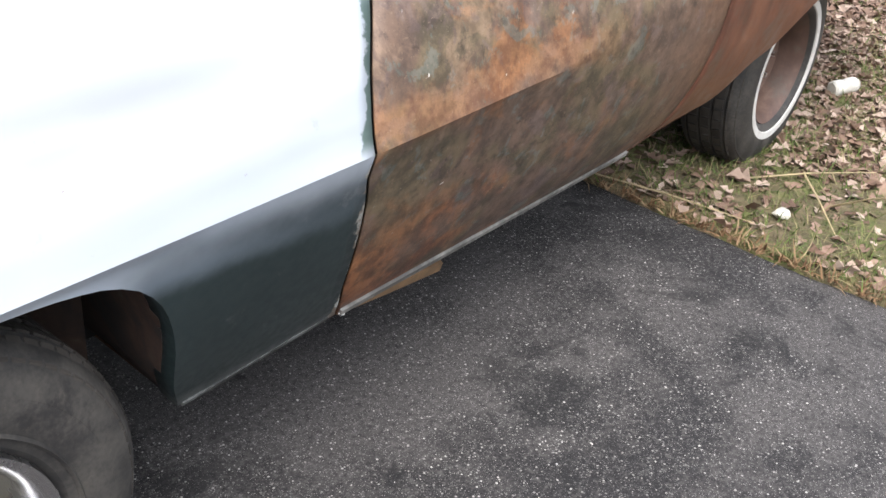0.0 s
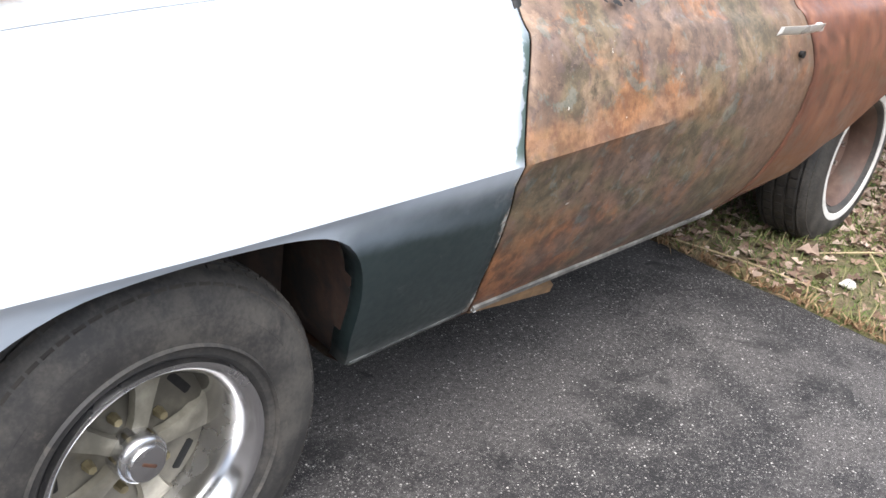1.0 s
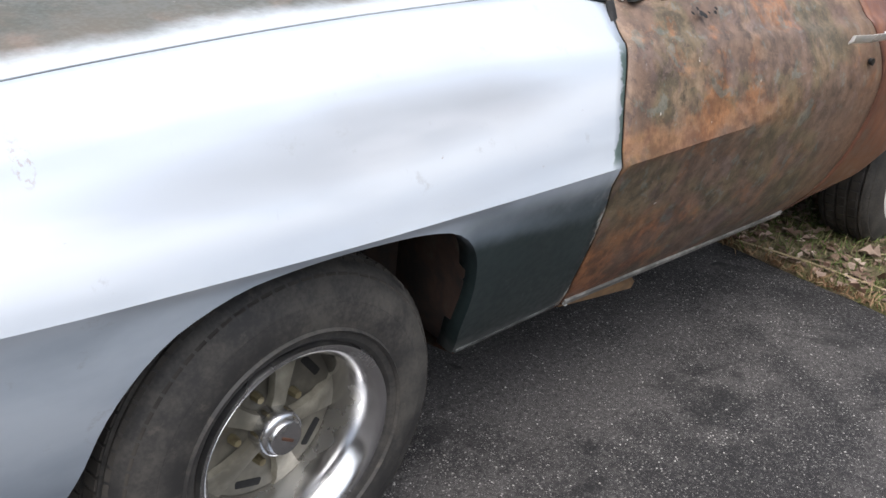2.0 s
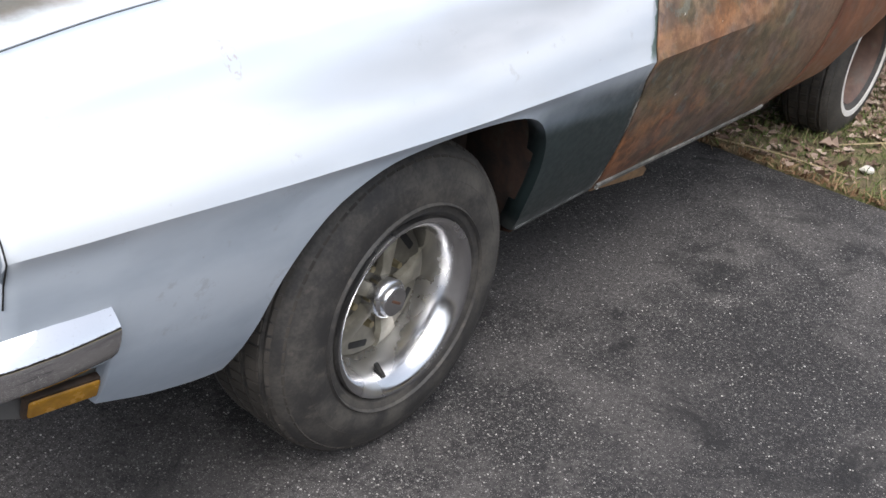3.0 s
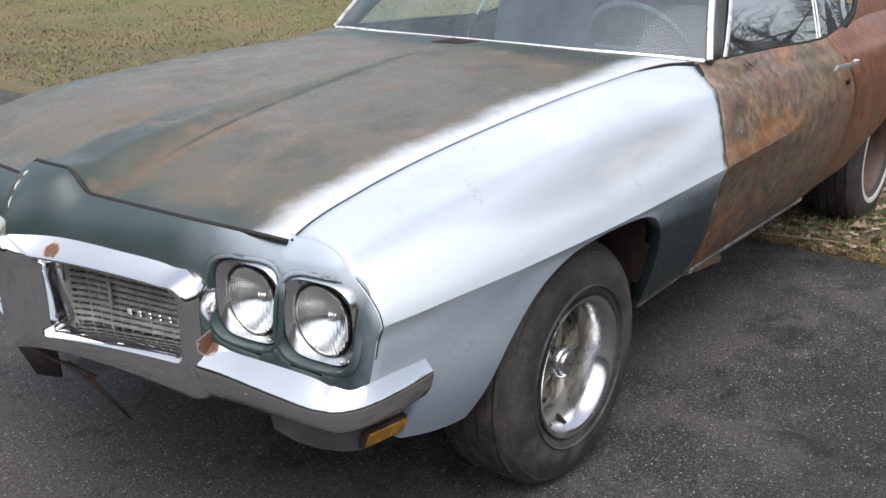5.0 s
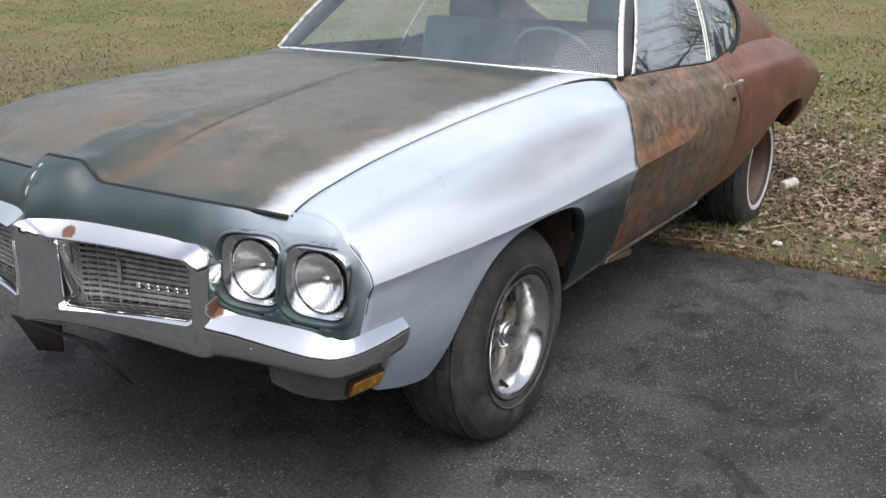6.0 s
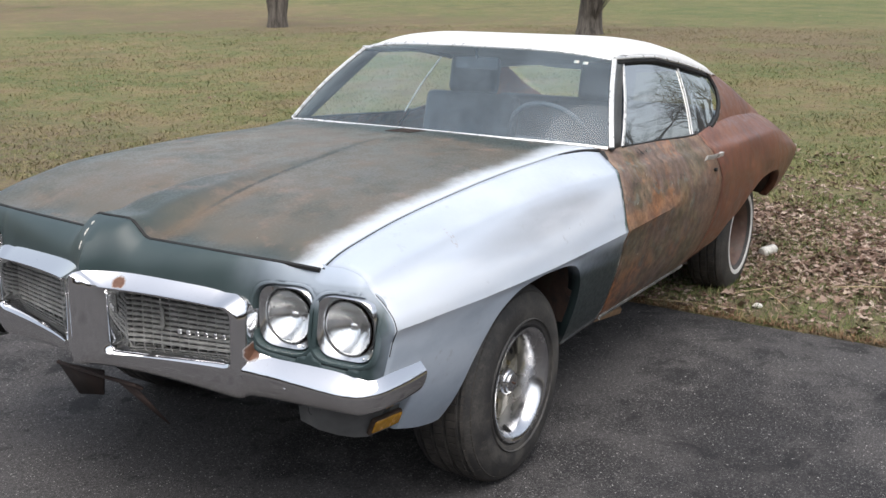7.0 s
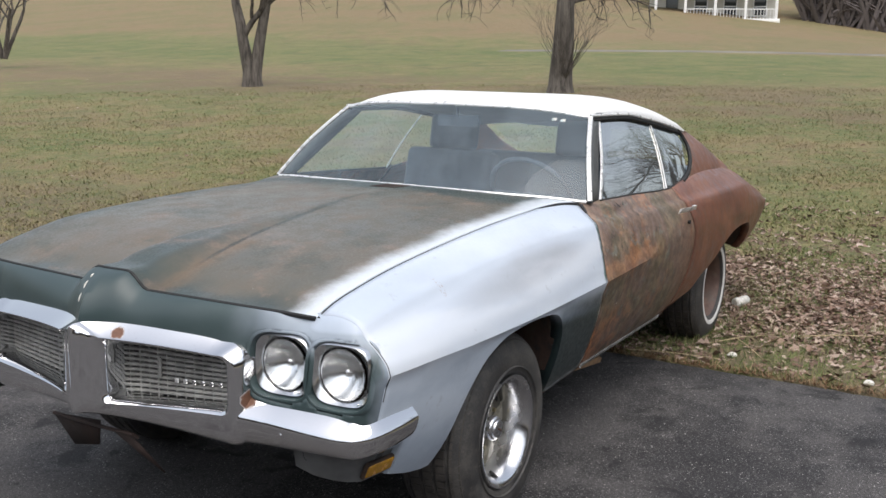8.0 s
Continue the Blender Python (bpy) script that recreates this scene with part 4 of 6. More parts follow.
        v += wall + [(wall[0][0], wall[0][1], 0.33), (wall[-1][0], wall[-1][1], 0.33)]
        f.append(tuple(range(k, k + len(wall))) + (k + len(wall) + 1, k + len(wall)))
        finish(name, m(v), f, MAT["well"], car, "grimy rusted wheel well", solid=0.003)
    return fender, door, quarter


MAT["splash"] = m_rust("dusty_splash_panel", ((0.008, 0.006, 0.005), (0.020, 0.014, 0.011), (0.048, 0.028, 0.020), (0.085, 0.075, 0.058), (0.10, 0.045, 0.026)), (0.8, 0.95))
MAT["lip"] = plain("scuffed_green_lip", (0.12, 0.125, 0.12), 0.6, 0, 0.7, 45, 0.2)
MAT["sill"] = plain("oxidised_sill_trim", (0.30, 0.29, 0.27), 0.6, 0.4, 0.5, 40, 0.2)
side_panels(1)
far_fender, far_door, far_quarter = side_panels(-1)
far_fender.location.z = -0.004

# ---- hood ----
HOOD_FRONT = smooth_curve([(0.0, 0.925), (0.12, 0.918), (0.25, 0.908), (0.45, 0.885), (0.62, 0.853), (0.692, 0.839)])
HOOD_REAR = smooth_curve([(0.0, -0.655), (0.35, -0.675), (0.60, -0.74), (0.692, -0.775)])


RIGHT_LIFT = 0.035  # the far side of the front end sits a little high


def centre(y):
    """The ridge of the front end runs a little to the left of the middle."""
    return y + 0.022 * max(0.0, 1 - abs(y) / 0.5)


def hood_z(x, y):
    a = abs(y)
    edge = TOP(x)[1]
    crown = smooth_curve([(-0.80, 0.022), (0.0, 0.030), (0.55, 0.034), (0.80, 0.030), (0.93, 0.024)])(x)
    z = edge + crown * (1 - (a / 0.70) ** 2)
    if x > 0.839:
        z = TOP(0.839)[1] + crown * (1 - (a / 0.70) ** 2) - 0.03 * (x - 0.839)
    width = smooth_curve([(-0.80, 0.030), (0.2, 0.060), (0.70, 0.098), (0.93, 0.106)])(x)
    lift = smooth_curve([(-0.70, 0.0), (-0.3, 0.004), (0.3, 0.010), (0.70, 0.030), (0.93, 0.050)])(x)
    off = abs(y - 0.022)
    if off < width * 1.25:
        u = off / (width * 1.25)
        t = min(1, max(0, (u - 0.45) / 0.55))
        z += lift * (1 - t * t * (3 - 2 * t))
    return z + RIGHT_LIFT * max(0.0, -y) / 0.69 * min(1.0, max(0.0, (x + 0.55) / 1.1)) * (1 - 0.6 * min(1.0, max(0.0, (x - 0.5) / 0.4)))


rows = []
HY = [-0.692 + 1.384 * k / 72 for k in range(73)]
for k in range(49):
    u = k / 48
    row = []
    for y in HY:
        x0, x1 = HOOD_FRONT(abs(y)), HOOD_REAR(abs(y))
        x = x0 + (x1 - x0) * u
        z = hood_z(x, y)
        row.append((x, y * max(1.0, (TOP(x)[0] - 0.008) / 0.692), z))
    rows.append([(p[0], p[1], p[2]) for p in row])
rim0 = [(p[0] - 0.0, p[1], p[2] - 0.018) for p in rows[0]]
v, f = grid([rim0] + rows)
hood = finish("hood", v, f, MAT["hood"], car, "hood in olive brown patina with dark green borders and white overspray on one edge", 50, 0.004)

# dark shut lines round the hood
for sg in (1, -1):
    pts = [(x, sg * (max(0.700, TOP(x)[0]) - 0.004), TOP(x)[1] - 0.007) for x in np.linspace(0.835, -0.78, 50)]
    v, f = tube(pts, 0.006, 6)
    finish("hood_side_seal", v, f, MAT["gap"], car, "black gap between hood and fender")
pts = [(HOOD_FRONT(abs(y)) + 0.003, y, hood_z(HOOD_FRONT(abs(y)), y) - 0.007) for y in HY]
pts = [(x + 0.001, y, z + 0.003) for x, y, z in pts]
v, f = tube(pts, 0.007, 6)
finish("hood_front_seal", v, f, MAT["gap"], car, "black gap along the front of the hood")

# ---- nose panel ----
NOSE_X = smooth_curve([(0.0, 1.060), (0.02, 1.046), (0.05, 1.026), (0.12, 0.996), (0.30, 0.960), (0.46, 0.926), (0.51, 0.918), (0.61, 0.908), (0.79, 0.888), (0.86, 0.880), (0.895, 0.866), (0.912, 0.843), (0.919, 0.822)])
NOSE_LOW = smooth_curve([(0.0, 0.818), (0.10, 0.817), (0.20, 0.814), (0.31, 0.809), (0.40, 0.802), (0.445, 0.794), (0.484, 0.772), (0.507, 0.715), (0.524, 0.652), (0.60, 0.634), (0.80, 0.624), (0.919, 0.616)])
RIB_Y, RIB_Z = (np.array([p[i] for p in section(0.824)[2:] if p[2] < 0.752]) for i in (1, 2))
NOSE_TOPZ = smooth_curve([(p[1], p[2]) for p in section(0.822) if p[2] > 0.745])


def ease(v, lo, hi):
    t = min(1.0, max(0.0, (v - lo) / (hi - lo)))
    return t * t * (3 - 2 * t)


def nose_point(y, a):
    """A point of the nose skin: a = 0 at its lower edge, 1 at the hood."""
    q = abs(y)
    y = centre(y)
    xf, zb = NOSE_X(q), NOSE_LOW(q)
    if q <= 0.692:
        # towards the corner the skin slips under the hood and runs on into the fender
        w = ease(q, 0.58, 0.69)
        xt = (HOOD_FRONT(abs(y)) + 0.007) * (1 - w) + 0.824 * w
        zt = hood_z(HOOD_FRONT(abs(y)), y) - 0.001 + 0.008 * w
    else:
        xt, zt = 0.824, NOSE_TOPZ(q) - 0.001 + (RIGHT_LIFT * 0.4 if y < 0 else 0)
    slope = 0.36 if q > 0.60 else 0.36 - 0.22 * (0.60 - q) / 0.60
    slope += 0.19 * ease(q, 0.50, 0.66)
    reach = 0.62 * (xf - xt)
    upright = 0.34 + 0.24 * min(1.0, q / 0.45)
    p0, p1, p2, p3 = (xf, zb), (xf, zb + upright * (zt - zb)), (xt + reach, zt - slope * reach), (xt, zt)
    w = ((1 - a) ** 3, 3 * a * (1 - a) ** 2, 3 * a * a * (1 - a), a ** 3)
    x, z = (sum(k * p[i] for k, p in zip(w, (p0, p1, p2, p3))) for i in (0, 1))
    # below the crease the corner tucks in with the fender behind it
    if q > 0.80 and z < RIB_Z[-1]:
        tuck = 0.919 - float(np.interp(z, RIB_Z, RIB_Y))
        y = math.copysign(q - tuck * ((q - 0.80) / 0.119) ** 1.5, y)
    return (x, y, z)


def nose_x(y, z):
    """Where the nose skin lies at a given place across and height."""
    lo, hi = 0.0, 1.0
    for _ in range(13):
        mid = (lo + hi) / 2
        if nose_point(y, mid)[2] < z:
            lo = mid
        else:
            hi = mid
    return nose_point(y, (lo + hi) / 2)[0]


NY = sorted(set([round(s * v, 4) for s in (1, -1) for v in list(np.linspace(0, 0.14, 9)) + list(np.linspace(0.16, 0.48, 15)) + list(np.linspace(0.49, 0.69, 26)) + list(np.linspace(0.70, 0.90, 26)) + [0.905, 0.912, 0.916, 0.919]]))
rows = []
for y in NY:
    skin = [nose_point(y, k / 30) for k in range(31)]
    x, _, z = skin[0]
    # the lower edge turns in behind the chrome
    w = skin[0][1]
    fold = [(x - 0.012, w, z - 0.028), (x - 0.002, w, z - 0.012)] if abs(y) < 0.50 else [(x - 0.002, w, z - 0.002), (x - 0.001, w, z - 0.001)]
    rows.append(fold + skin)
v, f = grid(rows)
LAMPS = ((0.790, 0.741, 0.888), (0.612, 0.746, 0.908))
f = [q for q in f if not any(v[i][0] > 0.85 and any((abs(abs(v[i][1]) - cy) / 0.0905) ** 3.6 + (abs(v[i][2] - cz) / 0.0885) ** 3.6 < 1 for cy, cz, _ in LAMPS) for i in q)]
nose = finish("nose_panel", v, f, MAT["nose"], car, "dark green nose panel with pale primer fogged over the corners", 40, 0.004)
for a0, a1 in ((0.30, 0.44), (0.52, 0.66), (0.72, 0.80)):
    pts = [nose_point(-0.034, a) for a in np.linspace(a0, a1, 4)]
    v, f = tube(pts, [0.0012, 0.0035, 0.003, 0.001], 6)
    finish("paint_chip", v, f, MAT["can"], nose, "white chip along the nose seam")

# thin seam between nose and fender
for sg in (1, -1):
    rib = [p for p in section(0.824) if 0.64 < p[2] < 0.835 and p[1] > 0.82]
    v, f = tube([(p[0], sg * (p[1] + 0.0005), p[2]) for p in rib[1:]], 0.0013, 5)
    finish("fender_seam", v, f, MAT["gap"], car, "thin dark seam between nose and fender")


# ---- headlights ----
def rounded_square(cy, cz, w, h, n=40, e=3.6):
    out = []
    for k in range(n):
        t = 2 * math.pi * k / n
        c, s = math.cos(t), math.sin(t)
        out.append((cy + w * math.copysign(abs(c) ** (2 / e), c), cz + h * math.copysign(abs(s) ** (2 / e), s)))
    return out


def headlight(cy, cz, sg, x0):
    x0 -= 0.026
    bowl = [(0.0705 * k / 12, -0.058 + 0.054 * (k / 12) ** 2) for k in range(13)]
    holder = finish("headlight", *lathe_x(bowl, (x0 - 0.004, sg * cy, cz)), MAT["silverback"], car, "round sealed-beam headlight in a squared chrome bezel")
    rings = []
    for (w, h, dx) in ((0.0885, 0.0865, -0.022), (0.0875, 0.0855, 0.002), (0.0845, 0.0825, 0.006), (0.0775, 0.0765, -0.002), (0.0728, 0.0728, -0.007), (0.0712, 0.0712, -0.022)):
        e = 3.6 if w > 0.08 else 2.3
        rings.append([(x0 + dx - 0.10 * (abs(y) - cy), y, z) for y, z in rounded_square(sg * cy, cz, w, h, 48, e)])
    v, f = grid(rings, close_v=True)
    finish("bezel", v, f, MAT["bezel"], holder, "squared chrome bezel")
    # painted lip of the recess round the bezel
    rings = []
    for (w, h, dx) in ((0.1030, 0.1010, -0.004), (0.0985, 0.0965, 0.0000), (0.0950, 0.0930, 0.0006), (0.0918, 0.0898, -0.0004), (0.0900, 0.0880, -0.005)):
        rings.append([(nose_x(y, z) + dx, y, z) for y, z in rounded_square(sg * cy, cz, w, h, 48, 3.6)])
    rings.append([(x0 - 0.024, y, z) for y, z in rounded_square(sg * cy, cz, 0.0889, 0.0869, 48, 3.6)])
    v, f = grid(rings, close_v=True)
    finish("recess_lip", v, f, MAT["nose"], holder, "painted lip of the lamp recess")
    prof = [(0.0730 * k / 10, 0.010 - 0.016 * (k / 10) ** 2) for k in range(11)]
    v, f = lathe_x(prof, (x0, sg * cy, cz))
    finish("lens", v, f, MAT["lens"], holder, "fluted clear lens", solid=0.004).visible_shadow = False
    bm = bmesh.new()
    bmesh.ops.create_uvsphere(bm, u_segments=10, v_segments=8, radius=0.013)
    bmesh.ops.translate(bm, vec=(x0 - 0.036, sg * cy, cz), verts=bm.verts)
    part("bulb_shield", bm, MAT["silverback"], holder, "small bright bulb shield")
    for k in (2.4, 5.4):
        bm = bmesh.new()
        bmesh.ops.create_uvsphere(bm, u_segments=8, v_segments=6, radius=0.0035)
        bmesh.ops.translate(bm, vec=(x0 + 0.004, sg * cy + 0.089 * math.cos(k), cz + 0.089 * math.sin(k)), verts=bm.verts)
        part("screw", bm, MAT["chrome"], holder)


def lathe_x(profile, at, n=48):
    """Turns (radius, x) rows about the x axis."""
    rows = []
    for k in range(n):
        a = 2 * math.pi * k / n
        rows.append([(at[0] + x, at[1] + r * math.cos(a), at[2] + r * math.sin(a)) for r, x in profile])
    return grid(rows, close_u=True)


def m_lens():
    n = Nodes("fluted_lamp_glass")
    w = n.tree.nodes.new("ShaderNodeTexWave")
    w.bands_direction = "Y"
    n.tree.links.new(n.coord, w.inputs["Vector"])
    w.inputs["Scale"].default_value = 36
    w2 = n.tree.nodes.new("ShaderNodeTexWave")
    w2.bands_direction = "Z"
    n.tree.links.new(n.coord, w2.inputs["Vector"])
    w2.inputs["Scale"].default_value = 14
    n.bump(n.math("ADD", w.outputs["Fac"], n.math("MULTIPLY", w2.outputs["Fac"], 0.8)), 0.15, 0.002)
    return n.done((0.97, 0.98, 0.98), 0.03, 0.0, Transmission_Weight=1.0, IOR=1.45)


MAT["lens"] = m_lens()
MAT["bezel"] = plain("brushed_bezel", (0.72, 0.73, 0.74), 0.17, 0.95, 0.2, 30)
for sg in (1, -1):
    headlight(0.790, 0.741, sg, 0.888)
    headlight(0.612, 0.746, sg, 0.908)

# ---- bumper: loops round the grilles and wings to the corners ----
bumper = thing("bumper", label="chrome front bumper with grille loops")
bumper.parent = car
BX = smooth_curve([(0.0, 1.092), (0.02, 1.078), (0.05, 1.059), (0.08, 1.045), (0.25, 0.998), (0.46, 0.962), (0.55, 0.950), (0.70, 0.940), (0.80, 0.930), (0.855, 0.912), (0.890, 0.880)])
OPEN = (0.258, 0.688, 0.190, 0.083)


def round_rect(r_in, r_out):
    """Points (a, b, side) round a rectangle from -1 to 1; side is 0 on top, 1 outside, 2 below, 3 inside."""
    out = []
    corners = ((1, 1, r_out), (1, -1, r_out), (-1, -1, r_in), (-1, 1, r_in))
    for k in range(4):
        (ax, az, r), (bx, bz, q) = corners[k - 1], corners[k]
        ra, qa = (r * 0.6, q * 0.6) if k in (0, 2) else (r, q)
        if k == 0:
            p0, p1 = (-1 + ra, 1), (1 - qa, 1)
        elif k == 1:
            p0, p1 = (1, 1 - ra), (1, -1 + qa)
        elif k == 2:
            p0, p1 = (1 - ra, -1), (-1 + qa, -1)
        else:
            p0, p1 = (-1, -1 + ra), (-1, 1 - qa)
        n = 24 if k in (0, 2) else 12
        for j in range(n + 1):
            u = j / n
            out.append((p0[0] + (p1[0] - p0[0]) * u, p0[1] + (p1[1] - p0[1]) * u, float(k)))
        # rounded corner after this side
        ca, cb = bx * (1 - q * 0.6), bz * (1 - q)
        start = math.atan2(1, 0) - k * math.pi / 2
        for j in range(1, 6):
            t = start - (math.pi / 2) * j / 6
            out.append((ca + q * 0.6 * math.cos(t), cb + q * math.sin(t), k + j / 6))
    return out


def loop_ring(sg, top, side, low, radii):
    """A ring of the grille loop. For its top, outer side and foot: (g, dx), g = 0 at the opening, 1 at the outer edge."""
    ring = []
    inner = (side[0], 0.004 if side[0] > 0.9 and side[1] > -0.05 else side[1])
    ways = (top, side, low, inner, top)
    for a, b, k in round_rect(*radii):
        i, w = int(k), k - int(k)
        g = ways[i][0] * (1 - w) + ways[i + 1][0] * w
        dx = ways[i][1] * (1 - w) + ways[i + 1][1] * w
        wt = max(0.0, 1 - k, k - 3)
        half = 0.202 + ((0.243 if a > 0 else 0.281) - 0.202) * g
        y = 0.281 + a * half
        u = (y - 0.083) / 0.397
        zt = 0.776 - 0.014 * u
        zl = 0.592 + 0.012 * u
        zt += (NOSE_LOW(min(0.44, max(0.0, y))) + 0.001 - zt) * g
        zl += (0.545 - 0.040 * u - zl) * g
        z = (zt + zl) / 2 + b * (zt - zl) / 2
        x = BX(max(0.0, y)) + dx
        # the shelf on top runs back to the nose skin
        back = wt * max(0.0, top[0] - 0.16) / 0.84
        x += back * (NOSE_X(max(0.0, y)) + 0.002 + (top[1] if top[0] >= 1 else 0.0) - x)
        ring.append((x, centre(sg * y), z))
    return ring


for sg in (1, -1):
    wide, tight = (0.05, 0.34), (0.22, 0.28)
    spec = (((1.0, -0.030), (1.0, -0.085), (1.0, -0.070), wide), ((1.0, 0.0), (1.0, -0.016), (1.0, -0.030), wide), ((0.97, 0.0), (0.94, -0.007), (0.92, -0.012), wide),
            ((0.21, 0.008), (0.70, 0.006), (0.74, -0.001), (0.05, 0.34)), ((0.15, 0.011), (0.58, 0.009), (0.52, 0.004), (0.08, 0.34)), ((0.05, 0.010), (0.10, 0.009), (0.05, 0.006), tight),
            ((0.0, 0.004), (0.0, 0.003), (-0.03, 0.000), tight), ((-0.05, -0.014), (-0.05, -0.014), (-0.11, -0.020), tight), ((-0.10, -0.075), (-0.12, -0.075), (-0.13, -0.075), tight))
    v, f = grid([loop_ring(sg, *r) for r in spec], close_v=True)
    finish("grille_loop", v, f, MAT["bumper"], bumper, "chrome loop round the grille with a rust spot on top", 35)
    # outer wing of the bumper with its wrapped end
    path = [(BX(y) + 0.0055 * max(0.0, 1 - (y - 0.50) / 0.10), y) for y in np.linspace(0.500, 0.84, 17)] + [(0.914, 0.859), (0.899, 0.877), (0.879, 0.892), (0.855, 0.903), (0.825, 0.911), (0.76, 0.918), (0.705, 0.918), (0.682, 0.918), (0.675, 0.918)]
    prof = [(-0.080, 0.630), (-0.079, 0.646), (-0.075, 0.655), (-0.068, 0.657), (-0.060, 0.654), (-0.046, 0.644), (-0.032, 0.632), (-0.018, 0.619), (-0.008, 0.608), (-0.003, 0.601),
            (0.0, 0.592), (-0.001, 0.582), (-0.005, 0.565), (-0.013, 0.544), (-0.025, 0.524), (-0.036, 0.511), (-0.052, 0.504)]
    rows = []
    for i, (x, y) in enumerate(path):
        a, b = path[max(i - 1, 0)], path[min(i + 1, len(path) - 1)]
        tx, ty = b[0] - a[0], b[1] - a[1]
        ln = math.hypot(tx, ty)
        nx, ny = ty / ln, -tx / ln
        s = i / (len(path) - 1)
        drop = -0.016 * min(1.0, s * 1.6) + 0.004
        shrink = 1.0 if i < len(path) - 1 else 0.95
        up = max(0.0, (s - 0.62) / 0.38) * 0.012
        tuck = 1.0 - 0.45 * max(0.0, (s - 0.6) / 0.4)
        row = []
        for off, z in prof:
            zz = 0.600 + (z - 0.600) * shrink
            if z < 0.6:
                zz = 0.600 + (z - 0.600) * (0.98 - 0.24 * min(1.0, s * 1.8) - 0.06 * max(0.0, (s - 0.7) / 0.3)) * shrink
            if z < 0.6:
                off = off * tuck
            if i > 15:
                off = max(off, -0.080 + 0.028 * min(1.0, (i - 15) / 4))
            row.append((x + nx * off, sg * (y + ny * off), zz + drop + up))
        rows.append(row)
    v, f = grid(rows)
    n = len(prof)
    f.append(tuple(range((len(rows) - 1) * n, len(rows) * n)))
    finish("bumper_wing", v, f, MAT["bumper"], bumper, "chrome bumper wing wrapping the corner", 50, 0.004)
    for y, z in ((0.255, 0.552), (0.645, 0.570), (0.878, 0.578)):
        bm = bmesh.new()
        bmesh.ops.create_uvsphere(bm, u_segments=14, v_segments=8, radius=0.007)
        bmesh.ops.scale(bm, vec=(0.35, 1, 1), verts=bm.verts)
        x = BX(y) - 0.004
        bmesh.ops.translate(bm, vec=(x, sg * y, z), verts=bm.verts)
        part("bumper_bolt", bm, MAT["bumper"], bumper, "domed chrome bolt")

# ---- grilles ----
def grille(sg):
    g = thing("grille", label="grey slatted grille in a chrome loop")
    g.parent = car
    gx = smooth_curve([(0.06, 0.992), (0.165, 0.952), (0.19, 0.948), (0.50, 0.893)])
    n_slat = 12
    for k in range(n_slat):
        z = 0.598 + 0.166 * k / (n_slat - 1)
        rows = []
        for y in np.linspace(0.072, 0.490, 18):
            x = gx(y)
            zz = 0.690 + (z - 0.690) * (1.04 - 0.40 * (y - 0.08))
            rows.append([(x - 0.018, sg * y, zz + 0.0030), (x - 0.001, sg * y, zz + 0.0043), (x + 0.002, sg * y, zz + 0.0012), (x + 0.001, sg * y, zz - 0.0040), (x - 0.018, sg * y, zz - 0.0026)])
        v, f = grid(rows)
        finish("slat", v, f, MAT["grille"], g)
    for k in range(14):
        y = 0.090 + 0.385 * k / 13
        wide = 0.007 if k in (2, 4) else 0.0034
        bm = box_bm((0.016, wide, 0.172), (gx(y) - 0.008, sg * y, 0.688), 0.001, segments=1)
        part("upright", bm, MAT["grille"], g)
    rows = [[(gx(y) - 0.035, sg * y, 0.58), (gx(y) - 0.035, sg * y, 0.80)] for y in np.linspace(0.05, 0.50, 8)]
    v, f = grid(rows)
    finish("grille_backing", v, f, MAT["gap"], g, solid=0.003)
    if sg > 0:
        for k in range(7):
            y = 0.275 + 0.028 * k
            bm = box_bm((0.005, 0.015, 0.014), (gx(y) + 0.006, y, 0.658 + 0.02 * (y - OPEN[0])), 0.002, segments=1)
            part("badge_block", bm, MAT["trim"], g, "small bright metal badge block")
        bm = box_bm((0.006, 0.010, 0.060), (gx(0.222) + 0.006, 0.222, 0.690), 0.002, segments=1)
        part("badge_bar", bm, MAT["grille"], g, "upright grey badge bar")


grille(1)
grille(-1)

# ---- valance and turn lamps ----
MAT["lamp_rim"] = plain("rusty_lamp_rim", (0.10, 0.065, 0.045), 0.6, 0.2, 0.6, 45)
MAT["amber_dark"] = plain("brown_amber", (0.34, 0.13, 0.01), 0.25, 0, 0.3, 60)
for sg in (1, -1):
    path = [(0.905, 0.0), (0.900, 0.30), (0.890, 0.55), (0.886, 0.645), (0.874, 0.70), (0.852, 0.762), (0.820, 0.804), (0.775, 0.824), (0.70, 0.838), (0.645, 0.846), (0.632, 0.846)]
    lower = [(0.885, 0.0, 0.50), (0.87, 0.30, 0.495), (0.86, 0.55, 0.485), (0.870, 0.642, 0.458), (0.850, 0.688, 0.434), (0.824, 0.730, 0.420), (0.790, 0.760, 0.408), (0.752, 0.777, 0.400), (0.69, 0.788, 0.400), (0.640, 0.795, 0.400), (0.626, 0.797, 0.400)]
    rows = []
    for (x, y), (xl, yl, zl) in zip(path, lower):
        rows.append([(x, sg * y, 0.535)] + [(x + (xl - x) * u, sg * (y + (yl - y) * u), 0.535 + (zl + 0.006 - 0.535) * u) for u in (0.25, 0.5, 0.75, 0.95)]
                    + [(xl - 0.003, sg * (yl - 0.002), zl), (xl - 0.02, sg * (yl - 0.014), zl + 0.002)])
    v, f = grid(rows[3:])
    finish("corner_valance", v, f, MAT["primer"], car, "dark grey valance at the corner under the bumper", 50, 0.003)
    v, f = grid([[(x - 0.07, y, z) for x, y, z in r] for r in [[(x, y, max(z, 0.487)) for x, y, z in q] for q in rows[:4]]])
    finish("valance", v, f, MAT["valance"], car, "dark green valance set back under the bumper", 50, 0.003)
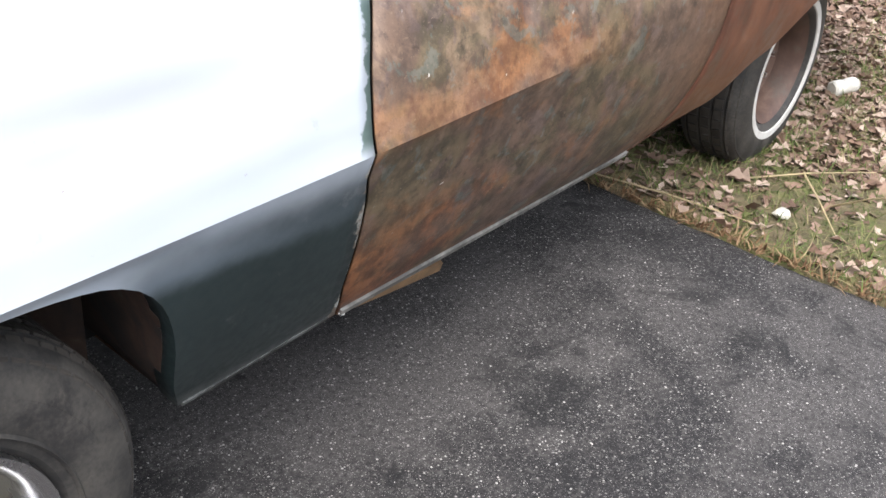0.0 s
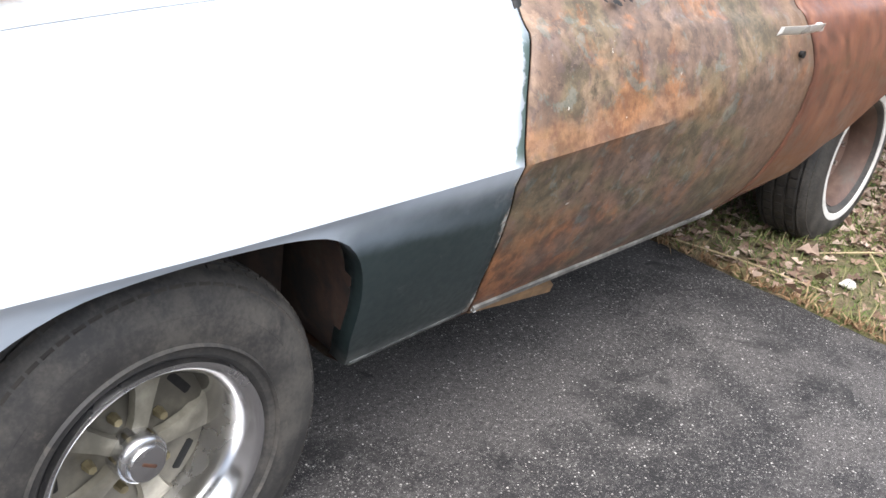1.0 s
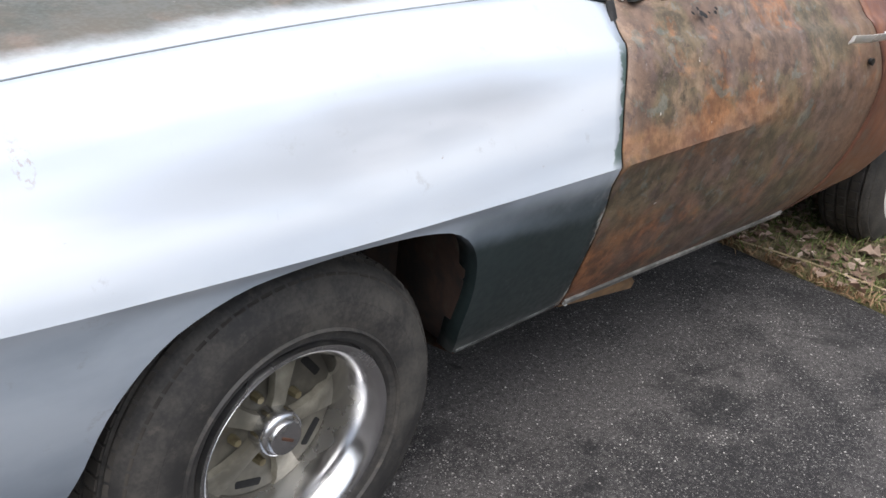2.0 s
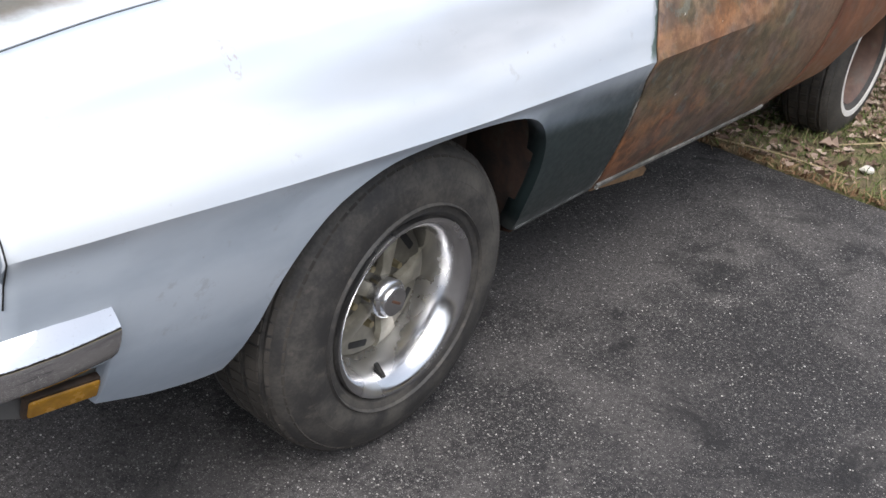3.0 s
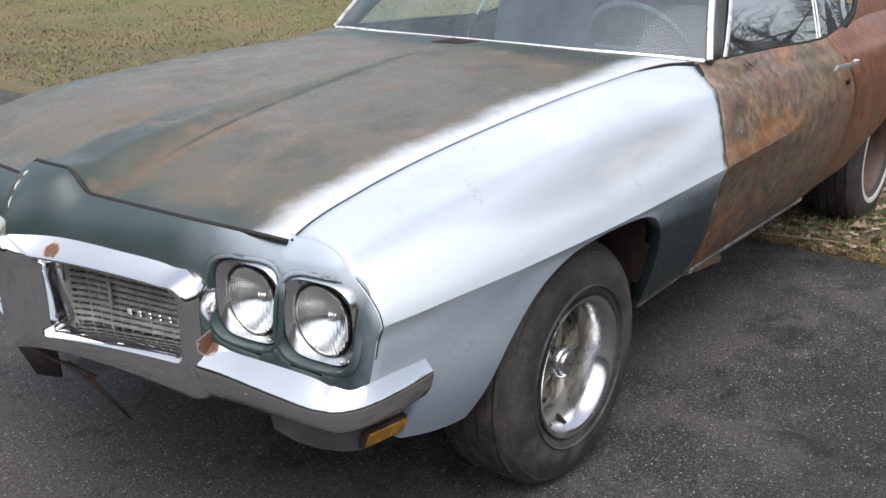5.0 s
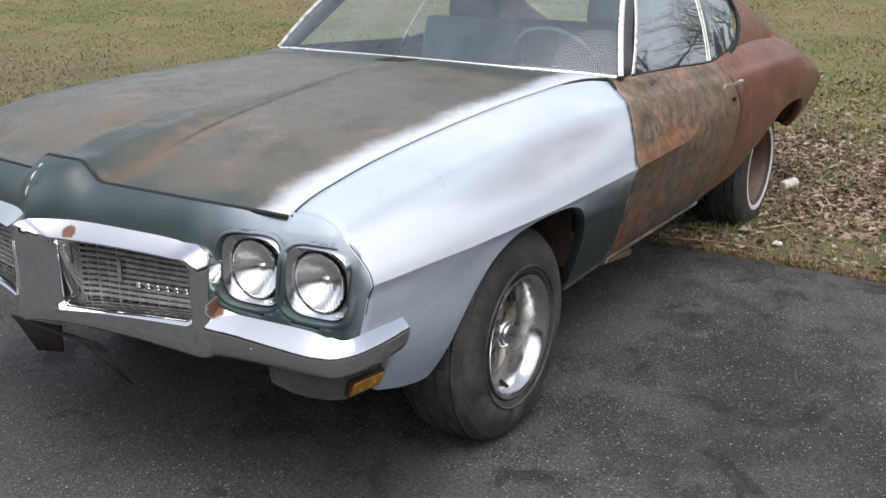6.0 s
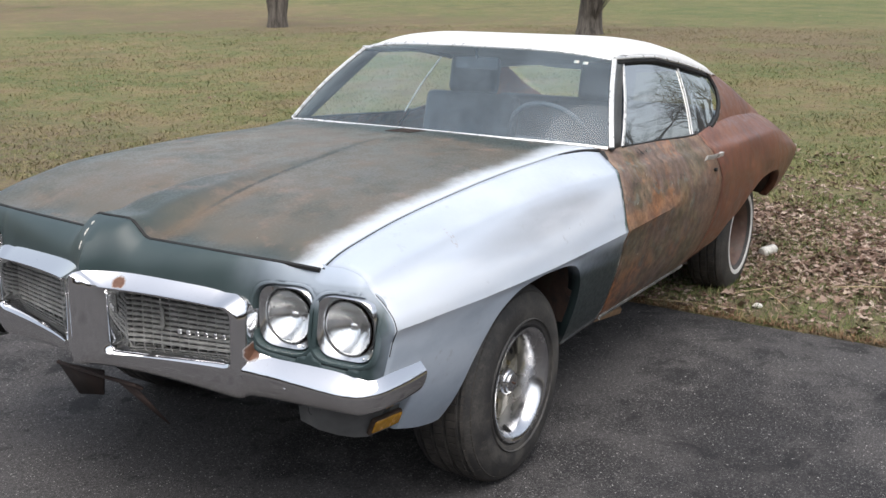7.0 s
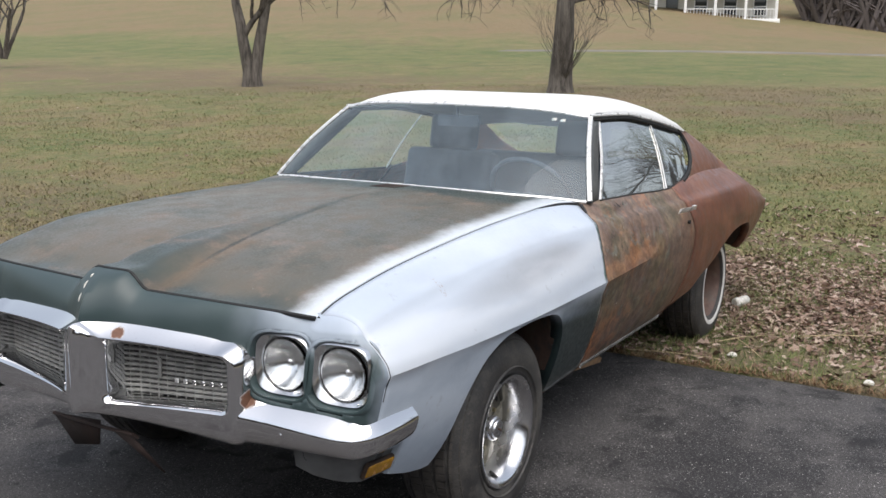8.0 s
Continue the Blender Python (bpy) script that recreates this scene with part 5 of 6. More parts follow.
    lie = (-24 * sg, 0, -9.0 * sg)
    lamp = part("turn_lamp", box_bm((0.106, 0.020, 0.042), (0.707, sg * 0.806, 0.439), 0.006, lie, 3), MAT["amber"], car, "amber turn lamp with a rusty rim")
    part("lamp_rim", box_bm((0.118, 0.014, 0.054), (0.707, sg * 0.8045, 0.4385), 0.006, lie), MAT["lamp_rim"], lamp, "dull lamp rim with rust at one end")
    part("lamp_bulb", box_bm((0.020, 0.010, 0.016), (0.700, sg * 0.8115, 0.4375), 0.004, lie, 2), MAT["amber_dark"], lamp, "darker amber bulb cover")

# bent plate bracket hanging under the bumper
brk = thing("plate_bracket", label="bent rusty plate bracket hanging under the bumper")
brk.parent = car
v = [(0.975, -0.21, 0.478), (0.965, -0.02, 0.487), (0.945, -0.05, 0.40), (0.955, -0.145, 0.385), (0.972, -0.20, 0.474)]
finish("bracket_plate", v, [(0, 1, 2, 3)], MAT["bracket"], brk, solid=0.006)
v, f = tube([(0.975, -0.21, 0.480), (0.985, 0.00, 0.482), (0.975, 0.13, 0.478), (0.960, 0.135, 0.465)], 0.006, 6)
finish("bracket_bar", v, f, MAT["bracket"], brk)
v = [(0.965, 0.03, 0.478), (0.965, 0.11, 0.474), (0.92, 0.20, 0.36), (0.93, 0.10, 0.41)]
finish("bracket_tab", v, [(0, 1, 2, 3)], MAT["bracket"], brk, solid=0.005)

# ---- greenhouse ----
MAT["trimwhite"] = plain("bright_white_trim", (0.78, 0.78, 0.77), 0.3, 0.35, 0.12, 30)
MAT["liner"] = plain("pale_headliner", (0.55, 0.56, 0.55), 0.9, 0, 0.15, 8)
MAT["pillar"] = plain("dark_grey_pillar", (0.09, 0.095, 0.095), 0.5, 0, 0.3, 20)
DRIP = smooth_curve([(-1.20, 0.636, 1.357), (-1.58, 0.645, 1.353), (-1.95, 0.662, 1.315), (-2.25, 0.676, 1.270), (-2.43, 0.682, 1.237), (-2.66, 0.645, 1.215)])
WS_BASE = smooth_curve([(0.0, -0.665, 1.052), (0.40, -0.700, 1.046), (0.65, -0.775, 1.036), (0.785, -0.835, 1.024)])
WS_TOP = smooth_curve([(0.0, -1.067, 1.377), (0.30, -1.087, 1.373), (0.50, -1.132, 1.361), (0.632, -1.190, 1.339)])


def ws_point(s, t):
    """Windshield: s across from -1 to 1, t from base to header."""
    a = abs(s)
    xb, zb = WS_BASE(a * 0.785)
    xt, zt = WS_TOP(a * 0.632)
    y = s * (0.785 + (0.632 - 0.785) * t)
    bow = 0.018 * math.sin(math.pi * t)
    return (xb + (xt - xb) * t + bow, y, zb + (zt - zb) * t + bow * 0.6)


rows = [[ws_point(s, t) for t in np.linspace(0, 1, 10)] for s in np.linspace(-1, 1, 29)]
v, f = grid(rows)
ws = finish("windshield", v, f, MAT["glass"], car, "dusty tinted windshield with a pale blue sky sheen in its film")
ws.visible_shadow = False
# bright mouldings round the windshield
for sg in (1, -1):
    pts = [ws_point(sg, t) for t in np.linspace(-0.01, 1.01, 14)]
    v, f = strip([(p[0] - 0.004, p[1] + sg * 0.012, p[2] + 0.004) for p in pts], (-0.35, sg, 0.15), 0.022 if sg > 0 else 0.014, (0.7, 0.25 * sg, 0.6), 0.008)
    finish("windshield_side_trim", v, f, MAT["trimwhite"], car, "bright side moulding of the windshield")
pts = [ws_point(s, -0.012) for s in np.linspace(-1, 1, 29)]
v, f = strip([(p[0] + 0.004, p[1], p[2] + 0.002) for p in pts], (0.6, 0, -0.6), 0.012, (0.6, 0, 0.7), 0.005)
finish("windshield_lower_trim", v, f, MAT["trimwhite"], car, "bright moulding under the windshield")
pts = [ws_point(s, 1.02) for s in np.linspace(-1, 1, 29)]
v, f = strip([(p[0] + 0.002, p[1], p[2] + 0.002) for p in pts], (-0.6, 0, 0.6), 0.022, (0.7, 0, 0.7), 0.006)
finish("windshield_upper_trim", v, f, MAT["trimwhite"], car, "bright moulding over the windshield")
# cowl between hood and glass
rows = []
for y in np.linspace(-0.78, 0.78, 31):
    a = abs(y)
    xb, zb = WS_BASE(a)
    xh = HOOD_REAR(min(a, 0.692))
    zh = hood_z(xh, min(a, 0.69)) if a < 0.69 else TOP(-0.76)[1]
    rows.append([(max(xh, xb + 0.01) + 0.03, y, zh - 0.022), (xb + 0.012, y, min(zb, zh) - 0.012), (xb - 0.004, y, zb - 0.014)])
v, f = grid(rows)
finish("cowl", v, f, MAT["hood"], car, "cowl panel under the windshield", solid=0.003)
bm = bmesh.new()
for k in range(9):
    q = box_bm((0.004, 0.12, 0.003), (-0.560 - 0.010 * k * 0.9, -0.02 + 0.004 * k, 0), 0.001, segments=1)
    me = bpy.data.meshes.new("tmp")
    q.to_mesh(me)
    bm.from_mesh(me)
    q.free()
    bpy.data.meshes.remove(me)
for vert in bm.verts:
    vert.co.z += hood_z(vert.co.x, vert.co.y) + 0.001
part("cowl_vent", bm, MAT["bracket"], car, "slotted vent at the rear of the hood")

# roof
rows = []
for k in range(31):
    u = k / 30
    row = []
    xe = -1.187 + (-2.66 + 1.187) * u
    ye, ze = DRIP(xe)
    for s in np.linspace(-1, 1, 33):
        a = abs(s)
        lead = (1 - a * a) * (0.115 * (1 - u) ** 2)
        crown = (0.066 + 0.022 * min(1.0, u * 2.2)) * (1 - abs(a) ** (4.4 + 6.0 * min(1.0, u * 2.0)))
        sink = 0.0
        if u > 0.80:
            sink = -0.085 * ((u - 0.80) / 0.20) ** 2 * (1 - a ** 4)
        x = xe + lead + (0.05 * (1 - a * a) * u * u if u > 0.5 else 0)
        hdr = WS_TOP(a * 0.632)[1] if a * 0.632 <= 0.632 else 1.352
        z = ze + crown + sink
        if u < 0.14:
            w = u / 0.14
            z = (hdr + 0.006) * (1 - w) + z * w + 0.012 * math.sin(math.pi * w)
        row.append((x, s * ye, z))
    rows.append(row)
v, f = grid(rows)
finish("roof", v, f, MAT["roof"], car, "chalky white painted roof", 60, 0.006)
for sg in (1, -1):
    pts = [(x, sg * (DRIP(x)[0] + 0.010), DRIP(x)[1] - 0.006) for x in np.linspace(-1.19, -2.42, 26)]
    v, f = tube(pts, 0.007, 6)
    finish("drip_rail", v, f, MAT["trimwhite"], car, "white drip rail")
    pts = [(x, sg * (DRIP(x)[0] + 0.004), DRIP(x)[1] - 0.022) for x in np.linspace(-1.21, -2.40, 26)]
    v, f = tube(pts, 0.012, 6)
    finish("roof_seal", v, f, MAT["gap"], car, "black rubber seal over the side window")

SAIL_FRONT = smooth_curve([(0.985, -1.98, 0.822), (1.015, -2.13, 0.808), (1.05, -2.245, 0.790), (1.11, -2.35, 0.758), (1.165, -2.385, 0.728), (1.215, -2.372, 0.700), (1.255, -2.31, 0.678)])
SAIL_REAR = smooth_curve([(0.93, -3.50, 0.712), (1.00, -3.28, 0.705), (1.09, -3.00, 0.690), (1.16, -2.82, 0.668), (1.215, -2.66, 0.645)])


def side_glass(sg):
    # outline runs along the belt, up the pillar, under the roof and round the sail panel
    front = [(-0.955, 0.800, 1.022), (-1.30, 0.648, 1.330)]
    belt = [(x, TOP(x)[0] - 0.012, TOP(x)[1] - 0.004) for x in np.linspace(-0.955, -1.98, 16)]
    rear = [(x, y - 0.006, z) for z in np.linspace(0.985, 1.255, 12) for x, y in [tuple(SAIL_FRONT(z))]]
    roofline = [(x, DRIP(x)[0] - 0.006, DRIP(x)[1] - 0.022) for x in np.linspace(-2.27, -1.33, 14)]

    def upper(x):
        pts = rear[5:] + roofline
        xs = [p[0] for p in pts]
        order = np.argsort(xs)
        return [float(np.interp(x, np.array(xs)[order], np.array([p[i] for p in pts])[order])) for i in (1, 2)]

    def lower(x):
        if x > -1.98:
            return TOP(x)[0] - 0.012, TOP(x)[1] - 0.004
        zs = np.linspace(0.985, 1.165, 30)
        xs = np.array([SAIL_FRONT(z)[0] for z in zs])
        z = float(np.interp(-x, -xs, zs))
        return SAIL_FRONT(z)[1] - 0.006, z

    def pane(name, xa, xb, lean_a, lean_b, label):
        rows = []
        for u in np.linspace(0, 1, 18):
            row = []
            for t in np.linspace(0, 1, 10):
                x0, x1 = xa + lean_a * t, xb + lean_b * t
                x = max(x0 + (x1 - x0) * u, -2.384)
                (yl, zl), (yu, zu) = lower(x), upper(x)
                y = yl + (yu - yl) * t
                z = zl + (zu - zl) * t
                row.append((x, sg * (y + 0.010 * math.sin(math.pi * t)), z))
            rows.append(row)
        v, f = grid(rows)
        ob = finish(name, v, f, MAT["sideglass" if sg > 0 else "farglass"], car, label)
        ob.visible_shadow = False
        return lower, upper

    pane("door_window", -0.958, -1.805, -0.365, -0.145, "tinted side window reflecting bare branches")
    pane("quarter_window", -1.807, -2.20, -0.145, -0.18, "tinted quarter window reflecting bare branches")

    def line(x0, lean, name, mat, w, lab):
        pts = []
        for t in np.linspace(0, 1, 10):
            x = x0 + lean * t
            (yl, zl), (yu, zu) = lower(x), upper(x)
            pts.append((x, sg * (yl + (yu - yl) * t + 0.010 * math.sin(math.pi * t) + 0.002), zl + (zu - zl) * t))
        v, f = strip(pts, (1, 0, 0.2), w, (0, sg, 0.3), 0.006)
        finish(name, v, f, mat, car, lab)

    line(-1.806, -0.145, "window_divider", MAT["trimwhite"], 0.006, "thin bright divider between the side windows")
    line(-0.945, -0.365, "vent_trim", MAT["trimwhite" if sg > 0 else "pillar"], 0.020, "bright upright moulding at the front of the side window")
    # dark pillar between the two mouldings
    pts = []
    for t in np.linspace(0, 1, 10):
        p = ws_point(sg, t)
        pts.append(((p[0], p[1] + sg * 0.024, p[2] - 0.004), (-0.938 - 0.365 * t + 0.01, sg * (0.800 + (0.645 - 0.800) * t), 1.022 + (1.332 - 1.022) * t)))
    rows = [[(a[0], a[1], a[2]), ((a[0] + b[0]) / 2, (a[1] + b[1]) / 2 - sg * 0.006, (a[2] + b[2]) / 2), (b[0], b[1], b[2])] for a, b in pts]
    v, f = grid(rows)
    finish("windshield_pillar", v, f, MAT["pillar"], car, "dark grey windshield pillar", solid=0.02)
    # rubber and bright edge round the rear of the window
    pts = [(x, sg * (y + 0.001), z) for z in np.linspace(1.0, 1.25, 18) for x, y in [tuple(SAIL_FRONT(z))]]
    v, f = tube(pts, 0.011, 6)
    finish("window_seal", v, f, MAT["gap"], car, "black rubber round the rear of the side window")
    pts = [(x - 0.014, sg * (y + 0.004), z - 0.004) for z in np.linspace(0.99, 1.20, 18) for x, y in [tuple(SAIL_FRONT(z))]]
    v, f = tube(pts, 0.005, 6)
    finish("window_trim", v, f, MAT["trim"], car, "thin bright edge of the quarter window")
    pts = [(x, sg * (TOP(x)[0] - 0.004), TOP(x)[1] + 0.001) for x in np.linspace(-0.93, -1.97, 24)]
    v, f = tube(pts, 0.005, 6)
    finish("belt_seal", v, f, MAT["gap"], car, "black belt seal along the door top")
    # sail panel
    rows = []
    for z in np.linspace(0.985, 1.256, 20):
        xf, yf = SAIL_FRONT(z)
        xr, yr = SAIL_REAR(z) if z < 1.215 else (-2.66, 0.645)
        row = []
        for u in np.linspace(0, 1, 18):
            x = xf + (xr - xf) * u
            y = yf + (yr - yf) * u + 0.020 * math.sin(math.pi * u) * (1.25 - z) / 0.27
            zz = z
            if z > 1.19:
                k = (z - 1.19) / (1.256 - 1.19)
                zd = DRIP(x)[1]
                zz = z * (1 - k) + (zd - 0.004) * k
                y = y * (1 - k) + DRIP(x)[0] * k
            row.append((x, sg * y, zz))
        rows.append(row)
    # skirt that blends into the quarter below
    skirt = []
    for x, y, z in rows[0]:
        skirt.append((x, sg * (TOP(x)[0] + 0.012), TOP(x)[1] - 0.012))
    v, f = grid([skirt] + rows)
    finish("sail_panel", v, f, MAT["quarter"], car, "red-brown rear pillar panel", 60, 0.004)


side_glass(1)
side_glass(-1)

# rear deck, rear window and tail
rows = []
for s in np.linspace(-1, 1, 21):
    row = []
    for z in np.linspace(1.00, 1.215, 10):
        xr, yr = SAIL_REAR(z)
        row.append((xr - 0.05 * (1 - s * s), s * (yr - 0.05), z + 0.03 * (1 - s * s)))
    rows.append(row)
v, f = grid(rows)
finish("rear_window", v, f, MAT["glass"], car, "sloping rear window").visible_shadow = False
rows = [[(x, s * (TOP(x)[0] + 0.006), TOP(x)[1] - 0.004 + 0.02 * (1 - s * s)) for s in np.linspace(-1, 1, 15)] for x in np.linspace(-3.24, -3.95, 14)]
v, f = grid(rows)
finish("trunk_lid", v, f, MAT["quarter"], car, "red-brown trunk lid", 60, 0.004)
rows = []
rib = section(-3.95)
for x, y, z in rib:
    rows.append([(-3.95 - 0.05 * (1 - s * s), s * y, z) for s in np.linspace(-1, 1, 15)])
v, f = grid(rows)
finish("tail_panel", v, f, MAT["quarter"], car, "red-brown tail panel", 60, 0.004)
rows = []
for s in np.linspace(-1, 1, 25):
    x = -4.02 - 0.05 * (1 - s * s) + (0.10 * max(0, abs(s) - 0.85) / 0.15)
    rows.append([(x + 0.05, s * 0.815, 0.70), (x, s * 0.820, 0.695), (x - 0.015, s * 0.820, 0.66), (x, s * 0.815, 0.60), (x + 0.05, s * 0.810, 0.595)])
v, f = grid(rows)
finish("rear_bumper", v, f, MAT["bumper"], car, "chrome rear bumper", 50, 0.004)

for sg in (1, -1):
    part("tail_marker", box_bm((0.050, 0.016, 0.060), (-3.935, sg * 0.822, 0.695), 0.006, (0, 0, -12 * sg)), MAT["can"], car, "pale weathered marker lens at the tail corner")

# door handles and small damage
for sg in (1, -1):
    handle = finish("door_handle", *strip([(-1.64, sg * 0.930, 0.905), (-1.70, sg * 0.955, 0.909), (-1.78, sg * 0.956, 0.907), (-1.84, sg * 0.946, 0.903)], (0, 0.3 * sg, 1), 0.024, (0, sg, 0.5), 0.012), MAT["trimwhite"], car, "chrome pull handle on the door")
    part("handle_button", box_bm((0.024, 0.02, 0.022), (-1.845, sg * 0.942, 0.903), 0.007), MAT["trimwhite"], handle)
    bm = bmesh.new()
    bmesh.ops.create_cone(bm, cap_ends=True, segments=16, radius1=0.010, radius2=0.008, depth=0.012)
    bm.transform(Matrix.Rotation(radians(90), 4, "X"))
    bmesh.ops.translate(bm, vec=(-1.80, sg * 0.936, 0.835), verts=bm.verts)
    part("key_lock", bm, MAT["gap"], car, "dark key lock below the door handle")
rng = random.Random(4)
for k in range(7):
    bm = bmesh.new()
    bmesh.ops.create_circle(bm, cap_ends=True, segments=9, radius=rng.uniform(0.004, 0.010))
    for q in bm.verts:
        q.co *= rng.uniform(0.6, 1.3)
    x = -1.00 - 0.016 * k + rng.uniform(-0.01, 0.01)
    (yk, zk), (yt, zt) = CREST(x), TOP(x)
    bm.transform(Matrix.Translation((x, (yk + yt) / 2 + 0.004, (zk + zt) / 2 + 0.014 + rng.uniform(-0.008, 0.008))) @ Euler((radians(-38), 0, 0)).to_matrix().to_4x4())
    part("rust_hole", bm, MAT["gap"], car, "ragged rust hole through the door top")

# ---- underbody and inside ----
part("chassis", box_bm((3.6, 1.10, 0.14), (-1.75, 0, 0.39), 0.02), MAT["dark"], car, "dark underbody")
part("engine_bay", box_bm((1.15, 0.80, 0.27), (0.13, 0, 0.68), 0.02), MAT["dark"], car, "dark engine bay")
part("firewall", box_bm((0.03, 1.40, 0.55), (-0.62, 0, 0.70), 0.005), MAT["dark"], car, "dark firewall")
part("cabin_floor", box_bm((2.3, 1.45, 0.03), (-1.80, 0, 0.44), 0.005), MAT["dark"], car, "dark cabin floor")
rows = []
for y in np.linspace(-0.76, 0.76, 21):
    a = abs(y)
    xb = WS_BASE(a)[0]
    rows.append([(xb - 0.03, y, 0.995), (-0.98, y, 1.000), (-1.06, y, 0.975), (-1.08, y, 0.90), (-1.02, y, 0.76)])
v, f = grid(rows)
finish("dashboard", v, f, MAT["dash"], car, "faded blue-green dashboard, paled for the sky sheen on the glass", 60, 0.01)


def seat(x, y, w, parent_name, label, tall):
    s = thing(parent_name, label=label)
    s.parent = car
    part("cushion", box_bm((0.50, w, 0.16), (x + 0.18, y, 0.60), 0.05, segments=3), MAT["seat"], s)
    part("backrest", box_bm((0.14, w, tall), (x - 0.12, y, 0.66 + tall / 2), 0.05, (0, -14, 0), segments=3), MAT["seat"], s)
    return s


for y in (0.37, -0.37):
    s = seat(-1.62, y, 0.52, "bucket_seat", "dark vinyl bucket seat with a high headrest", 0.46)
    part("headrest", box_bm((0.09, 0.27, 0.19), (-1.80, y, 1.205), 0.035, (0, -10, 0), segments=3), MAT["seat"], s)
seat(-2.40, 0.0, 1.25, "rear_bench", "dark vinyl rear bench seat", 0.40)
part("parcel_shelf", box_bm((0.62, 1.25, 0.02), (-2.92, 0, 0.965), 0.004), MAT["seat"], car, "dark parcel shelf")
wheel = thing("steering_wheel", label="dark thin-rimmed steering wheel")
wheel.parent = car
ring = []
for k in range(40):
    a = 2 * math.pi * k / 40
    c = Vector((-1.20, 0.37, 0.985)) + Vector((0.32 * math.cos(a) * 0.37, 0.195 * math.sin(a), 0.195 * math.cos(a) * 0.86))
    ring.append(c)
v, f = tube(ring + ring[:1], 0.011, 8, caps=False)
finish("wheel_ring", v, f, MAT["seat"], wheel)
v, f = join(tube([ring[10], (-1.19, 0.37, 0.98), ring[30]], 0.010, 6), tube([(-1.19, 0.37, 0.98), (-1.05, 0.37, 0.90)], 0.022, 8))
finish("wheel_spokes", v, f, MAT["seat"], wheel)
part("rear_view_mirror", box_bm((0.02, 0.22, 0.055), (-1.17, 0.0, 1.305), 0.01), MAT["seat"], car, "dark interior mirror")
part("mirror_stalk", box_bm((0.012, 0.012, 0.06), (-1.16, 0.0, 1.35), 0.003), MAT["seat"], car)
rows = [[(x, s * (DRIP(x)[0] - 0.02), DRIP(x)[1] + 0.035 * (1 - s * s) - 0.012) for s in np.linspace(-1, 1, 9)] for x in np.linspace(-1.19, -2.6, 12)]
v, f = grid(rows)
finish("headliner", v, f, MAT["liner"], car, "pale sagging headliner", 60, 0.004)
for k in range(2):
    part("windshield_sticker", box_bm((0.001, 0.022, 0.014), ws_point(0.80 + 0.055 * k, 0.91), 0, (0, -40, 0)), MAT["can"], car, "small pale sticker on the glass")


# ---- wheels ----
def tyre_profile(w, r, rr):
    """Radius and y across a tyre of section width w, outer face at +w/2."""
    h = w / 2
    return [(rr, h * 0.72), (rr + 0.006, h * 0.86), (rr + 0.020, h * 0.97), (rr + 0.050, h * 1.02), (rr + 0.085, h * 1.00), (r - 0.055, h * 0.965), (r - 0.032, h * 0.905), (r - 0.016, h * 0.82),
            (r - 0.006, h * 0.71), (r - 0.002, h * 0.62), (r - 0.006, h * 0.60), (r - 0.006, h * 0.55), (r, h * 0.53), (r, h * 0.24), (r - 0.006, h * 0.22), (r - 0.006, h * 0.17), (r, h * 0.15), (r, -h * 0.15),
            (r - 0.006, -h * 0.17), (r - 0.006, -h * 0.22), (r, -h * 0.24), (r, -h * 0.53), (r - 0.006, -h * 0.55), (r - 0.006, -h * 0.60), (r, -h * 0.62), (r - 0.001, -h * 0.70), (r - 0.02, -h * 0.90), (rr + 0.05, -h), (rr, -h * 0.72)]


def tread_blocks(w, r, n=78):
    nets = []
    h = w / 2
    for k in range(n):
        a0, a1 = 2 * math.pi * (k + 0.06) / n, 2 * math.pi * (k + 0.84) / n
        for ya, yb, ra, rb in ((0.64, 0.86, 0.000, -0.021), (-0.86, -0.64, -0.021, 0.000), (0.26, 0.51, 0.0035, 0.0035), (-0.51, -0.26, 0.0035, 0.0035), (-0.12, 0.12, 0.0035, 0.0035)):
            sk = 0.35 / n * 6
            pts = []
            for a, da in ((a0, 0), (a1, 0)):
                for y, rad in ((ya, ra), (yb, rb)):
                    aa = a + (sk * y)
                    for dr in (-0.010, 0.0):
                        R = r + rad + dr
                        pts.append((R * math.cos(aa), h * y, R * math.sin(aa)))
            nets.append((pts, [(0, 2, 3, 1), (4, 5, 7, 6), (1, 3, 7, 5), (0, 1, 5, 4), (2, 6, 7, 3)]))
    return join(*nets)


MAT["tread"] = plain("dusty_tread", (0.056, 0.050, 0.044), 0.9, 0, 0.5, 18, 0.2)


def front_wheel(x, y, z, sg):
    w = thing("front_wheel", (x, sg * y, z), label="five-spoke polished wheel with a wide dusty tyre")
    w.parent = car
    flip = (lambda net: net) if sg > 0 else mirrored
    R, W = 0.334, 0.250
    tyre = finish("tyre", *flip(lathe(tyre_profile(W, R, 0.186), 96)), MAT["tyre"], w, "wide dusty black tyre", 30)
    tagged(finish("tread", *flip(tread_blocks(W, R)), MAT["tread"], tyre, sharp=20), kind="stuff")
    for rad in (0.222, 0.268):
        v, f = lathe([(rad - 0.004, W / 2 * 1.00), (rad, W / 2 * 1.045 if rad < 0.26 else W / 2 * 1.0), (rad + 0.004, W / 2 * 1.0)], 72)
        finish("sidewall_rib", *flip((v, f)), MAT["tyre"], tyre)
    face = W / 2
    rim = finish("rim", *flip(lathe([(0.170, -0.10), (0.176, -0.05), (0.158, -0.02), (0.150, 0.020), (0.152, 0.035), (0.158, face * 0.55), (0.166, face * 0.82), (0.178, face * 0.93), (0.186, face * 0.99), (0.194, face * 1.00), (0.197, face * 0.93), (0.192, face * 0.80)], 96)), MAT["rim"], w, "deep polished rim", 40)
